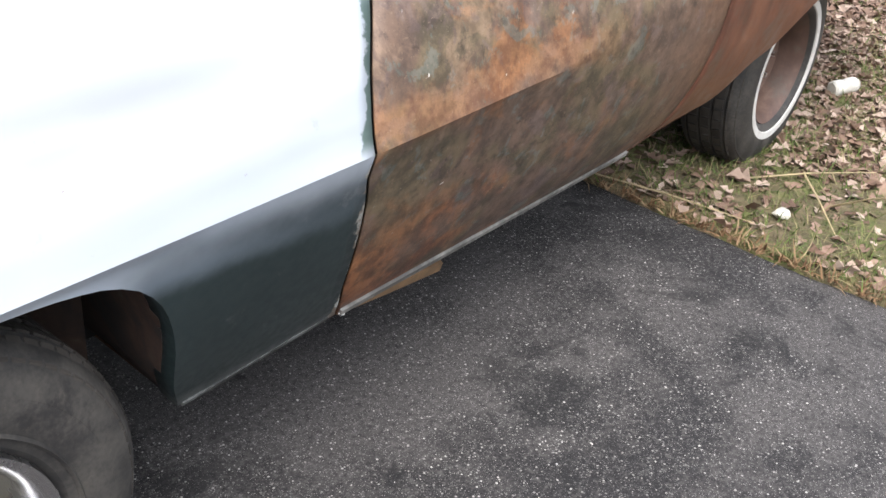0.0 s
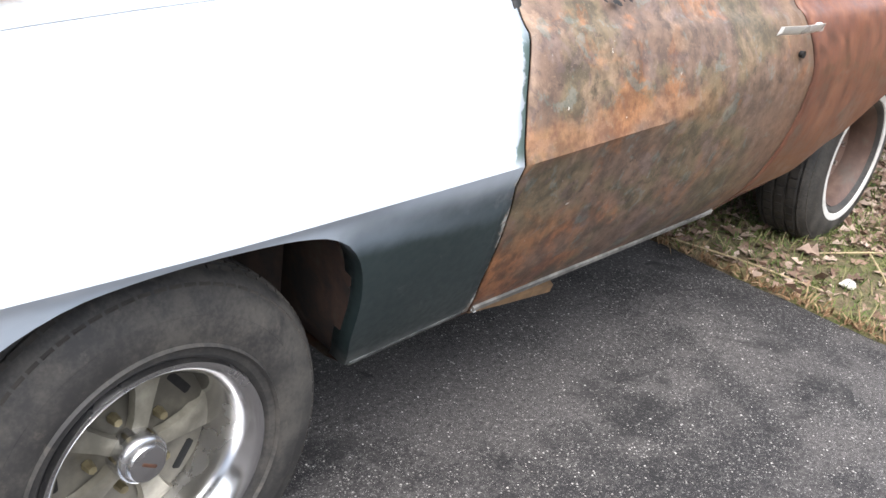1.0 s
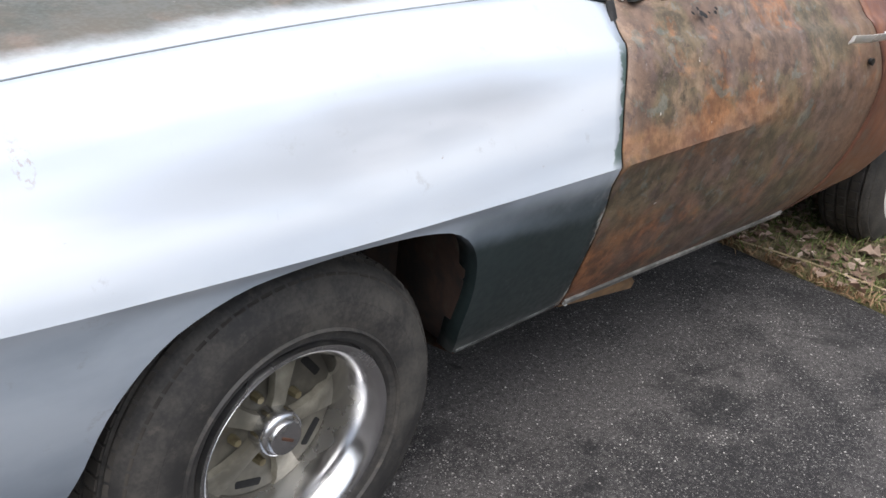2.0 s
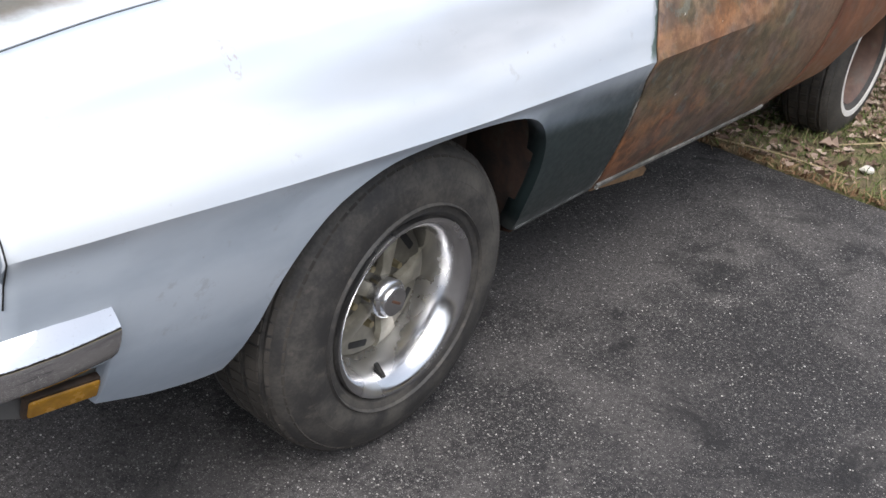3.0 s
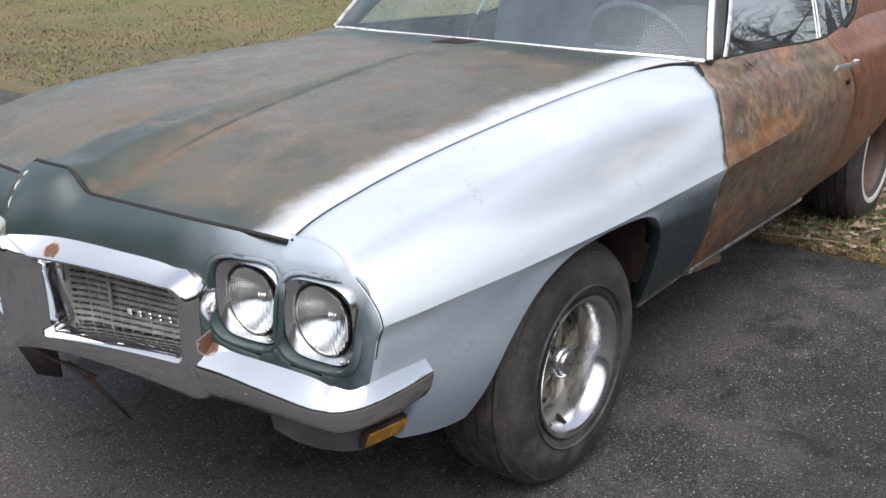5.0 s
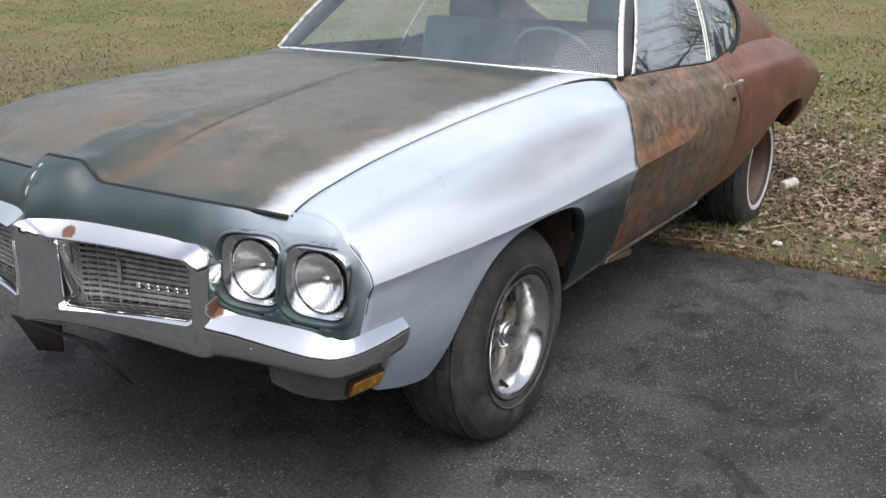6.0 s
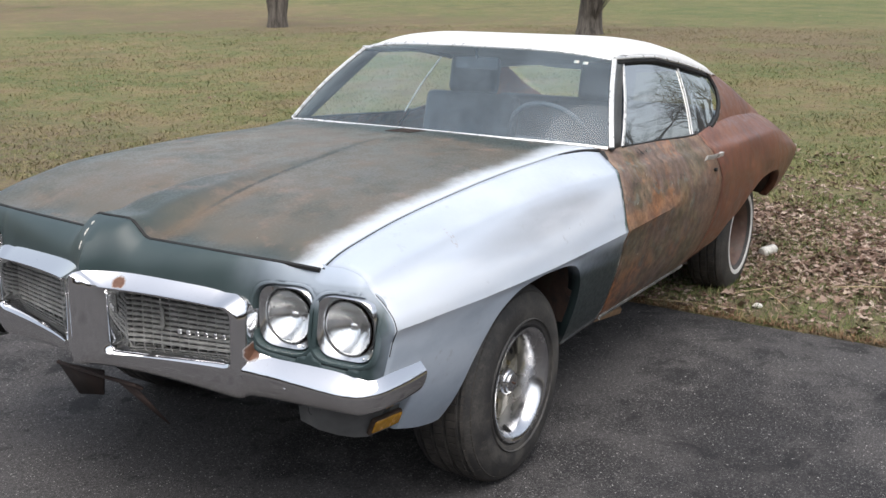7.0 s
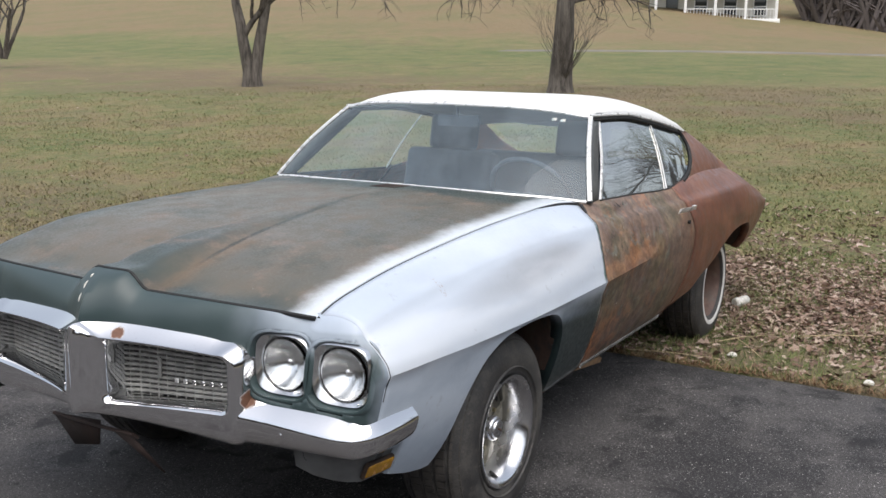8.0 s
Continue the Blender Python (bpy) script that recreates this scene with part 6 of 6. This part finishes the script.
    # five spokes on a dished centre, with slots between
    nets = []
    for k in range(5):
        a = radians(90 + 72 * k + 14)
        ca, sa = math.cos(a), math.sin(a)
        rows = []
        for r, hw, yy in ((0.030, 0.017, 0.048), (0.060, 0.016, 0.047), (0.10, 0.021, 0.042), (0.132, 0.029, 0.034), (0.152, 0.040, 0.024)):
            row = []
            for u, dy in ((-1.0, -0.016), (-0.88, -0.001), (-0.3, 0.001), (0.3, 0.001), (0.88, -0.001), (1.0, -0.016)):
                row.append((r * ca - u * hw * sa, yy + dy, r * sa + u * hw * ca))
            rows.append(row)
        nets.append(grid(rows))
    for net in nets:
        finish("spoke", *flip(net), MAT["spoke"], rim, sharp=50)
    v, f = lathe([(0.0, 0.032), (0.045, 0.032), (0.06, 0.026), (0.085, 0.022), (0.115, 0.022), (0.140, 0.024), (0.150, 0.018), (0.154, 0.004)], 64)
    disc = finish("wheel_disc", *flip((v, f)), MAT["spokedark"], rim, "recessed grey wheel centre")
    for k in range(5):
        a = radians(90 + 36 + 72 * k + 14)
        bm = box_bm((0.062, 0.012, 0.021), (0, 0, 0), 0.006)
        bm.transform(Matrix.Translation((0.126 * math.cos(a), 0.018 * sg, 0.126 * math.sin(a))) @ Matrix.Rotation(-a - math.pi / 2, 4, "Y"))
        part("slot", bm, MAT["gap"], rim, "dark cooling slot")
        a2 = radians(90 + 36 + 72 * k + 14)
        bm = bmesh.new()
        bmesh.ops.create_cone(bm, cap_ends=True, segments=6, radius1=0.0095, radius2=0.0075, depth=0.020)
        bm.transform(Matrix.Translation((0.070 * math.cos(a2), 0.036 * sg, 0.070 * math.sin(a2))) @ Matrix.Rotation(radians(-90 * sg), 4, "X"))
        part("lug_nut", bm, MAT["brassy"], rim, "dull brassy lug nut")
    cap = finish("hub_cap", *flip(lathe([(0.044, 0.036), (0.044, 0.066), (0.042, 0.074), (0.038, 0.078), (0.035, 0.079), (0.034, 0.084), (0.031, 0.088), (0.018, 0.090), (0.0, 0.0905)], 40)), MAT["rim"], rim, "small round chrome centre cap")
    bm = box_bm((0.028, 0.003, 0.006), (0, sg * 0.0905, 0), 0.001, (0, -30, 0), 1)
    part("cap_badge", bm, MAT["rust"], cap, "worn red bar on the cap")
    v, f = tube([(0.02, sg * face * 0.55, -0.150), (0.028, sg * face * 0.80, -0.162)], 0.0055, 8)
    finish("valve", v, f, MAT["gap"], rim, "black rubber valve stem")
    return w


def rear_wheel(x, y, z, sg):
    w = thing("rear_wheel", (x, sg * y, z), label="brown steel wheel with a whitewall tyre")
    w.parent = car
    flip = (lambda net: net) if sg > 0 else mirrored
    R, W = 0.338, 0.215
    h = W / 2
    tyre = finish("tyre", *flip(lathe(tyre_profile(W, R, 0.186), 80)), MAT["tyre"], w, "dusty black tyre", 30)
    tagged(finish("tread", *flip(tread_blocks(W, R, 56)), MAT["tread"], tyre, sharp=20), kind="stuff")
    finish("whitewall", *flip(lathe([(0.212, h * 0.975), (0.214, h * 1.014), (0.225, h * 1.026), (0.236, h * 1.03), (0.238, h * 1.0)], 80)), MAT["white_rubber"], tyre, "white sidewall band")
    finish("rim", *flip(lathe([(0.0, 0.030), (0.045, 0.030), (0.052, 0.018), (0.075, 0.012), (0.105, 0.028), (0.125, 0.020), (0.150, -0.010), (0.158, -0.012), (0.164, 0.020), (0.168, h * 0.6), (0.180, h * 0.75), (0.188, h * 0.86), (0.192, h * 0.80)], 72)), MAT["steelrim"], w, "brown painted steel rim", 45)
    for k in range(5):
        a = radians(20 + 72 * k)
        bm = bmesh.new()
        bmesh.ops.create_cone(bm, cap_ends=True, segments=6, radius1=0.011, radius2=0.009, depth=0.024)
        bm.transform(Matrix.Translation((0.062 * math.cos(a), 0.024 * sg, 0.062 * math.sin(a))) @ Matrix.Rotation(radians(-90 * sg), 4, "X"))
        part("lug_nut", bm, MAT["trim"], w)
    return w


MAT["spokedark"] = plain("dirty_wheel_centre", (0.20, 0.185, 0.150), 0.5, 0.4, 0.4, 25)
MAT["brassy"] = plain("brassy_nut", (0.42, 0.36, 0.22), 0.4, 0.8, 0.3, 60)
front_wheel(0.006, 0.748, 0.333, 1)
front_wheel(0.0, 0.742, 0.335, -1)
rear_wheel(-2.838, 0.702, 0.328, 1)
rear_wheel(-2.838, 0.702, 0.328, -1)

# ---- loose things on the ground ----
v, f = strip([(-0.80, 0.772, 0.338), (-0.95, 0.770, 0.318), (-1.113, 0.762, 0.294)], (0, 0.3, 1), 0.032, (0, 1, -0.3), 0.014)
finish("wood_strip", v, f, MAT["wood"], car, "weathered strip of wood wedged under the sill")


def scatter(name, count, seed, place, shape, material, label, category):
    """Many loose small pieces joined in one mesh."""
    rng = random.Random(seed)
    verts, faces = [], []
    while count > 0:
        spot = place(rng)
        if spot is None:
            continue
        count -= 1
        v, f = shape(rng)
        m = Matrix.Translation(spot) @ Euler((rng.gauss(0, 0.3), rng.gauss(0, 0.3), rng.uniform(0, 6.283))).to_matrix().to_4x4()
        k = len(verts)
        verts += [tuple(m @ Vector(p)) for p in v]
        faces += [tuple(i + k for i in q) for q in f]
    me = bpy.data.meshes.new(name)
    me.from_pydata(verts, [], faces)
    me.materials.append(material)
    return tagged(new(name, me), label, category, kind="stuff")


def lawn_z(x, y):
    z = terrain(x, y) + 0.012
    if -7 < x < -2.2:
        z += 0.030 * noise.noise((x * 1.7, y * 1.7, 0)) * min(1, (-2.2 - x) * 2)
    return z


def leaf_shape(rng):
    """A curled, lobed dry leaf, sometimes only a torn piece of one."""
    s = 0.007 + 0.024 * rng.random() ** 1.8
    c = rng.uniform(-0.2, 0.9) * s
    k = rng.uniform(0.45, 0.85)
    j = [rng.uniform(0.6, 1.35) for _ in range(8)]
    pts = [(-s * 1.25 * j[0], 0, 0), (-s * 0.6, s * k * j[1], c), (-s * 0.1, s * k * 0.55 * j[2], c * 0.6), (s * 0.45, s * k * j[3], c * j[4]), (s * 1.1 * j[5], s * rng.uniform(-0.3, 0.3), c * 0.4),
           (s * 0.4, -s * k * j[6], c), (-s * 0.1, -s * k * 0.5, c * 0.6), (-s * 0.6, -s * k * j[7], c * j[2])]
    return [(x, y, z + s * 0.22) for x, y, z in pts], [(0, 1, 2), (0, 2, 4), (2, 3, 4), (0, 4, 6), (4, 5, 6), (0, 6, 7)]


def blade_shape(lo, hi, wide=0.004, lie=0.6):
    def made(rng):
        h = rng.uniform(lo, hi)
        b = rng.uniform(0.2, lie) * h * 1.6
        w = wide * rng.uniform(0.6, 1.2)
        return [(-w, 0, 0), (w, 0, 0), (w * 0.7, b * 0.4, h * 0.7), (-w * 0.7, b * 0.4, h * 0.7), (0, b, h)], [(0, 1, 2, 3), (3, 2, 4)]
    return made


def edge_x(y):
    return -2.225 + 0.015 * (y - 1.0)


def leaf_spot(rng):
    x, y = rng.uniform(-7.5, -2.25), rng.uniform(-1.4, 4.6)
    if x > edge_x(y) - 0.03:
        return None
    d = edge_x(y) - x
    dense = math.exp(-((d - 1.6) / 1.0) ** 2) * (0.75 + 0.6 * noise.noise((x * 0.9, y * 0.9, 2)))
    if d < 0.55:
        dense = max(dense * 0.6, 0.20 if y < 0.95 else 0.11)
    dense = max(dense, 0.10 if d < 4 else 0.04)
    return (x, y, lawn_z(x, y)) if rng.random() < dense else None


def lawn_leaf_spot(rng):
    d, a = 6 + 26 * rng.random() ** 1.5, rng.uniform(-1.15, 0.35)
    x, y = -1.0 - d * math.cos(a), d * math.sin(a)
    return (x, y, lawn_z(x, y)) if x < -2.6 else None


def near_blade_spot(rng):
    x, y = rng.uniform(-5.5, -2.22), rng.uniform(-1.8, 5.2)
    d = edge_x(y) - x
    if d < 0.0:
        return None
    g = 0.35 + 0.9 * noise.noise((x * 1.6, y * 1.6, 7)) + (0.25 if d < 0.9 else -0.05)
    return (x, y, lawn_z(x, y)) if rng.random() < g else None


def lawn_blade_spot(rng):
    d, a = 3.0 + 21 * rng.random() ** 1.3, rng.uniform(-1.35, 0.45)
    x, y = -1.0 - d * math.cos(a), d * math.sin(a)
    if x > -2.5 or (x > -5.0 and y > -1.8):
        return None
    g = 0.5 + 0.8 * noise.noise((x * 0.8, y * 0.8, 4))
    return (x, y, lawn_z(x, y)) if rng.random() < g else None


def edge_spot(rng):
    y = rng.uniform(-1.2, 5.0)
    x = edge_x(y) - abs(rng.gauss(0, 0.035)) + 0.012
    return (x, y, 0.004)


scatter("fallen_leaves", 42000, 3, leaf_spot, leaf_shape, MAT["leaf"], "dry brown fallen leaves drifted behind the rear wheel", "leaves")
scatter("lawn_leaves", 900, 5, lawn_leaf_spot, leaf_shape, MAT["leaf"], "scattered brown leaves on the lawn", "leaves")
scatter("grass_blades", 32000, 6, near_blade_spot, blade_shape(0.015, 0.050, 0.0018, 1.3), MAT["blade"], "short green and straw grass beside the driveway", "grass")
scatter("lawn_tufts", 140000, 8, lawn_blade_spot, blade_shape(0.010, 0.032, 0.0055, 2.2), MAT["tuft"], "uneven tufts of winter lawn", "grass")
scatter("edge_thatch", 3000, 10, edge_spot, blade_shape(0.01, 0.035, 0.003, 1.6), MAT["thatch"], "orange brown dead thatch along the asphalt edge", "grass")

# stone chips on the asphalt
def chip_shape(rng):
    s = 0.0010 + 0.0024 * rng.random() ** 2.5
    pts = [(s * rng.uniform(0.7, 1.2) * math.cos(a), s * rng.uniform(0.7, 1.2) * math.sin(a), 0) for a in (0.2, 1.4, 2.7, 3.8, 5.2)]
    top = [(x * 0.6, y * 0.6, s * 0.55) for x, y, z in pts]
    return pts + top, [(5, 6, 7, 8, 9)] + [(k, (k + 1) % 5, 5 + (k + 1) % 5, 5 + k) for k in range(5)]


def chip_spot(rng):
    x, y = rng.uniform(-2.15, 2.2), rng.uniform(0.2, 3.2) if rng.random() < 0.68 else rng.uniform(-1.5, 0.4)
    d = 0.55 + 0.9 * noise.noise((x * 1.5, y * 1.5, 9))
    return (x, y, 0.0) if rng.random() < d else None


scatter("stone_chips", 11000, 12, chip_spot, chip_shape, MAT["pebble"], "loose pale stone chips on the asphalt", "gravel")

# long dry straws
rng = random.Random(21)
for k, (a, b) in enumerate((((-2.26, 0.48, 0.02), (-2.33, 1.00, 0.03)), ((-2.62, 1.12, 0.03), (-2.50, 1.35, 0.20)), ((-2.75, 0.98, 0.05), (-2.45, 1.20, 0.03)), ((-2.60, 0.85, 0.03), (-2.95, 1.15, 0.05)), ((-3.0, 1.3, 0.05), (-3.2, 1.7, 0.06)))):
    a, b = Vector(a), Vector(b)
    v, f = tube([a, a.lerp(b, 0.5) + Vector((0.01, 0.0, 0.012)), b], [0.0035, 0.003, 0.0015], 5)
    tagged(finish("straw", v, f, MAT["straw"]), "long dry straw lying on the grass", "straw", "dry straws")

# crushed can and scraps
can = thing("can", (-3.62, 0.795, 0.070), label="pale crushed can lying in the leaves", category="can")
v, f = lathe([(0.0, -0.060), (0.024, -0.060), (0.031, -0.052), (0.031, -0.02), (0.027, 0.0), (0.031, 0.02), (0.031, 0.050), (0.026, 0.060), (0.0, 0.058)], 24)
finish("can_body", v, f, MAT["can"], can)
can.rotation_euler = (0.1, 0.2, radians(65))
v, f = lathe([(0.022, 0.0605), (0.026, 0.063), (0.028, 0.060)], 24)
finish("can_lip", v, f, MAT["trim"], can)
for (x, y) in ((-2.465, 1.031), (-2.335, 1.745)):
    bm = bmesh.new()
    bmesh.ops.create_icosphere(bm, subdivisions=2, radius=0.03)
    for q in bm.verts:
        q.co = Vector((q.co.x * 1.1, q.co.y * 0.8, q.co.z * 0.45)) * (1 + 0.4 * noise.noise(q.co * 60))
    ob = part("paper_scrap", bm, MAT["can"])
    ob.location = (x, y, lawn_z(x, y) + 0.015)
    tagged(ob, "crumpled white scrap of paper on the grass", "paper")


def bare_tree(name, at, height, trunk_r, seed, stems=1, lean=0.10, label="", spread=0.55, depth=5, first=0.22, flare=True):
    """A leafless tree: tapered trunk, forking limbs and fine twigs."""
    rng = random.Random(seed)
    t = thing(name, at, label=label, category="tree")
    big, twigs = [], []

    def grow(p, d, length, r, level):
        n = 5 if level < 3 else 3
        pts, rad = [p.copy()], [r]
        for k in range(1, n + 1):
            d = (d + Vector((rng.uniform(-1, 1), rng.uniform(-1, 1), rng.uniform(-0.5, 0.8))) * (0.10 + 0.05 * level)).normalized()
            p = p + d * (length / n)
            pts.append(p.copy())
            rad.append(r * (1 - 0.42 * k / n))
        (big if level < 2 else twigs).append(tube(pts, rad, 9 if level < 2 else (5 if level < 4 else 3), caps=False))
        if level >= depth:
            return
        kids = 2 if level < 1 else 3
        for k in range(kids + (1 if level > 0 and rng.random() < 0.5 else 0)):
            j = rng.randint(max(1, n - 3), n) if k else n
            side = Vector((rng.uniform(-1, 1), rng.uniform(-1, 1), rng.uniform(-0.15, 0.5))).normalized()
            nd = (d * (1 - spread) + side * spread + Vector((0, 0, 0.12))).normalized()
            grow(pts[j], nd, length * rng.uniform(0.58, 0.80), rad[j] * rng.uniform(0.55, 0.75), level + 1)

    for s in range(stems):
        a = 2 * math.pi * s / stems + (rng.uniform(0, 1) if stems != 2 else -0.86)
        off = Vector((math.cos(a), math.sin(a), 0)) * (trunk_r * 0.45 if stems > 1 else 0)
        d = Vector((math.cos(a) * lean, math.sin(a) * lean, 1)).normalized()
        if flare:
            base = [off + Vector((0, 0, z)) for z in (-0.25, 0.0, 0.18, 0.45)]
            big.append(tube(base, [trunk_r * 1.45, trunk_r * 1.25, trunk_r * 1.08, trunk_r], 11, caps=False))
        grow(off + Vector((0, 0, 0.40)), d, height * first, trunk_r * 1.02, 0)
    finish("trunk", *join(*big), MAT["bark"], t, "dark furrowed trunk and limbs", 60)
    tagged(finish("crown", *join(*twigs), MAT["bark"], t, "fine bare twigs", 60))
    return t


def on_ground(x, y):
    return (x, y, terrain(x, y))


first_tree = bare_tree("tree", on_ground(-19.1, -16.58), 9.0, 0.18, 11, 2, 0.22, "two-stemmed bare tree on the lawn", 0.55, 5, 0.26)
second_tree = bare_tree("tree", on_ground(-20.5, -7.82), 8.0, 0.29, 23, 1, 0.03, "bare tree with a dark furrowed trunk on the lawn", 0.62, 5, 0.36)
bare_tree("shrub", on_ground(-22.2, -31.4), 5.5, 0.09, 31, 6, 0.32, "bare many-stemmed shrub on the lawn", 0.5, 3, 0.36, False)
bare_tree("shrub", on_ground(-20.3, -7.6), 3.0, 0.010, 37, 26, 0.60, "thin suckers round the foot of a tree", 0.45, 3, 0.35, False)


def low_limb(tree, seed, rise, reach, aim):
    """A low limb with drooping twigs."""
    rng = random.Random(seed)
    side = Vector((aim[0], aim[1], 0)).normalized()
    pts = [side * (reach * u) + Vector((0, 0, rise + 0.35 * math.sin(2.2 * u) - 0.25 * u * u)) for u in np.linspace(0, 1, 8)]
    nets = [tube(pts, [0.06 * (1 - 0.8 * k / 7) for k in range(8)], 7, caps=False)]
    for k in range(16):
        p = pts[rng.randint(2, 7)].copy()
        d = (side * rng.uniform(-0.2, 1.0) + Vector((rng.uniform(-0.5, 0.5), rng.uniform(-0.5, 0.5), rng.uniform(-1.2, -0.1)))).normalized()
        q = [p]
        for j in range(4):
            d = (d + Vector((rng.uniform(-0.4, 0.4), rng.uniform(-0.4, 0.4), rng.uniform(-0.3, 0.35)))).normalized()
            q.append(q[-1] + d * rng.uniform(0.12, 0.26))
        nets.append(tube(q, [0.016, 0.013, 0.010, 0.007, 0.004], 4, caps=False))
        for j in range(3):
            e = q[rng.randint(1, 4)]
            nets.append(tube([e, e + Vector((rng.uniform(-0.25, 0.25), rng.uniform(-0.25, 0.25), rng.uniform(-0.25, 0.15)))], [0.007, 0.003], 3, caps=False))
    finish("low_limb", *join(*nets), MAT["bark"], tree, "drooping bare limb", 60)


low_limb(first_tree, 3, 2.55, 4.2, (-0.65, 0.76))
low_limb(second_tree, 5, 2.35, 2.6, (0.62, -0.78))
low_limb(second_tree, 8, 2.15, 2.2, (-0.62, 0.78))
# trees across the drive, seen mirrored in the side windows
for k, (x, y) in enumerate(((-9.8, 3.7), (-12.5, 4.9), (-15.5, 5.6), (-9.0, 5.8), (-19.0, 7.0), (-11.2, 2.9), (-14.0, 4.0), (-8.2, 4.6), (-17.0, 4.6))):
    bare_tree("tree", on_ground(x, y), 8.5, 0.17, 55 + k, 1, 0.08, "bare tree across the lawn from the car", 0.66, 6, 0.18)

# ---- far house, track and woods ----
def house():
    h = thing("house", (-82.3, -24.5, 5.1), label="cream house with a long white-columned porch", category="house")
    h.rotation_euler = (0, 0, radians(15))
    part("wall", box_bm((7.0, 10.4, 5.6), (-4.0, 3.3, 3.1), 0.02), MAT["siding"], h, "cream lap siding")
    part("foundation", box_bm((10.0, 10.8, 0.75), (-2.6, 3.3, 0.35), 0.02), MAT["siding"], h, "pale foundation")
    part("porch_deck", box_bm((2.6, 10.8, 0.18), (0.9, 3.3, 0.80), 0.02), MAT["whitepaint"], h)
    part("porch_roof", box_bm((3.0, 11.2, 0.30), (0.9, 3.3, 3.55), 0.03), MAT["shingle"], h, "grey shingled porch roof")
    for k in range(3, 8):
        y = -8.4 + 2.4 * k
        part("column", box_bm((0.22, 0.22, 2.6), (2.0, y, 2.15), 0.02), MAT["whitepaint"], h, "white square porch column")
    for k in range(3, 7):
        y = -7.2 + 2.4 * k
        if k == 3:
            part("front_door", box_bm((0.08, 1.0, 2.1), (-0.47, y, 1.95), 0.01), MAT["pane"], h, "dark front door")
            continue
        w = part("window", box_bm((0.10, 1.15, 1.6), (-0.46, y, 2.0), 0.01), MAT["whitepaint"], h, "white framed window")
        for dz in (-0.38, 0.38):
            part("pane", box_bm((0.06, 0.95, 0.66), (-0.41, y, 2.0 + dz), 0.005), MAT["pane"], w)
        rail = part("railing", box_bm((0.06, 2.2, 0.07), (2.0, y, 1.65), 0.01), MAT["whitepaint"], h, "white porch railing")
        for j in range(9):
            part("baluster", box_bm((0.04, 0.04, 0.72), (2.0, y - 1.0 + 0.25 * j, 1.25), 0.0), MAT["whitepaint"], rail)
    v = [(0.2, -2.4, 5.8), (0.2, 9.0, 5.8), (-4.0, 9.0, 8.6), (-4.0, -2.4, 8.6), (-8.2, 9.0, 5.8), (-8.2, -2.4, 5.8)]
    finish("roof", v, [(0, 1, 2, 3), (3, 2, 4, 5), (0, 3, 5), (1, 4, 2), (0, 5, 4, 1)], MAT["shingle"], h, "grey shingled roof")


house()
rows = []
for k in range(60):
    y = -19.0 + 0.8 * k
    x = -45.2 - 0.48 * (y + 8) + 0.5 * math.sin(y * 0.2)
    rows.append([(x + d, y, terrain(x + d, y) + 0.05 - (0.06 if abs(d) > 0.55 else 0)) for d in (-0.7, -0.5, 0.5, 0.7)])
v, f = grid(rows)
tagged(finish("track", v, f, MAT["track"], None), "pale gravel track across the far field", "track", kind="structure")



def woods(name, seed, count, place, low, high, label):
    """A belt of leafless trees, too far off to tell one from the next."""
    rng = random.Random(seed)
    nets = []
    for k in range(count):
        x, y = place(rng)
        p = Vector((x, y, terrain(x, y) - 0.3))
        hgt = rng.uniform(low, high)
        for j in range(3):
            q = p + Vector((rng.uniform(-1.5, 1.5), rng.uniform(-1.8, 1.8), hgt * rng.uniform(0.6, 1)))
            nets.append(tube([p, p.lerp(q, 0.5) + Vector((0, rng.uniform(-0.4, 0.4), 0)), q], [0.16, 0.13, 0.04], 3, caps=False))
            for m in range(3):
                s0 = p.lerp(q, rng.uniform(0.3, 0.9))
                nets.append(tube([s0, s0 + Vector((rng.uniform(-1, 1), rng.uniform(-1.8, 1.8), rng.uniform(0.3, 1.8)))], [0.09, 0.03], 3, caps=False))
    me_v, me_f = join(*nets)
    me = bpy.data.meshes.new(name)
    me.from_pydata([tuple(p) for p in me_v], [], me_f)
    me.materials.append(MAT["woods"])
    tagged(new(name, me), label, "woods", kind="stuff")


def far_place(rng):
    y = rng.uniform(-160, 90)
    return -118 - rng.uniform(0, 30) - 0.10 * abs(y), y


def near_place(rng):
    a, r = rng.uniform(-1.0, 2.75), rng.uniform(26, 42)
    return r * math.cos(a), r * math.sin(a)


def side_place(rng):
    y = rng.uniform(-14.5, 8)
    return -86 - rng.uniform(0, 14) + 0.10 * y, y


woods("field_woods", 19, 1700, side_place, 3, 8, "grey leafless thicket beside the far house")
woods("far_woods", 9, 1500, far_place, 5, 10, "brown leafless woods beyond the field")
woods("drive_woods", 14, 1400, near_place, 7, 12, "leafless woods across the driveway")
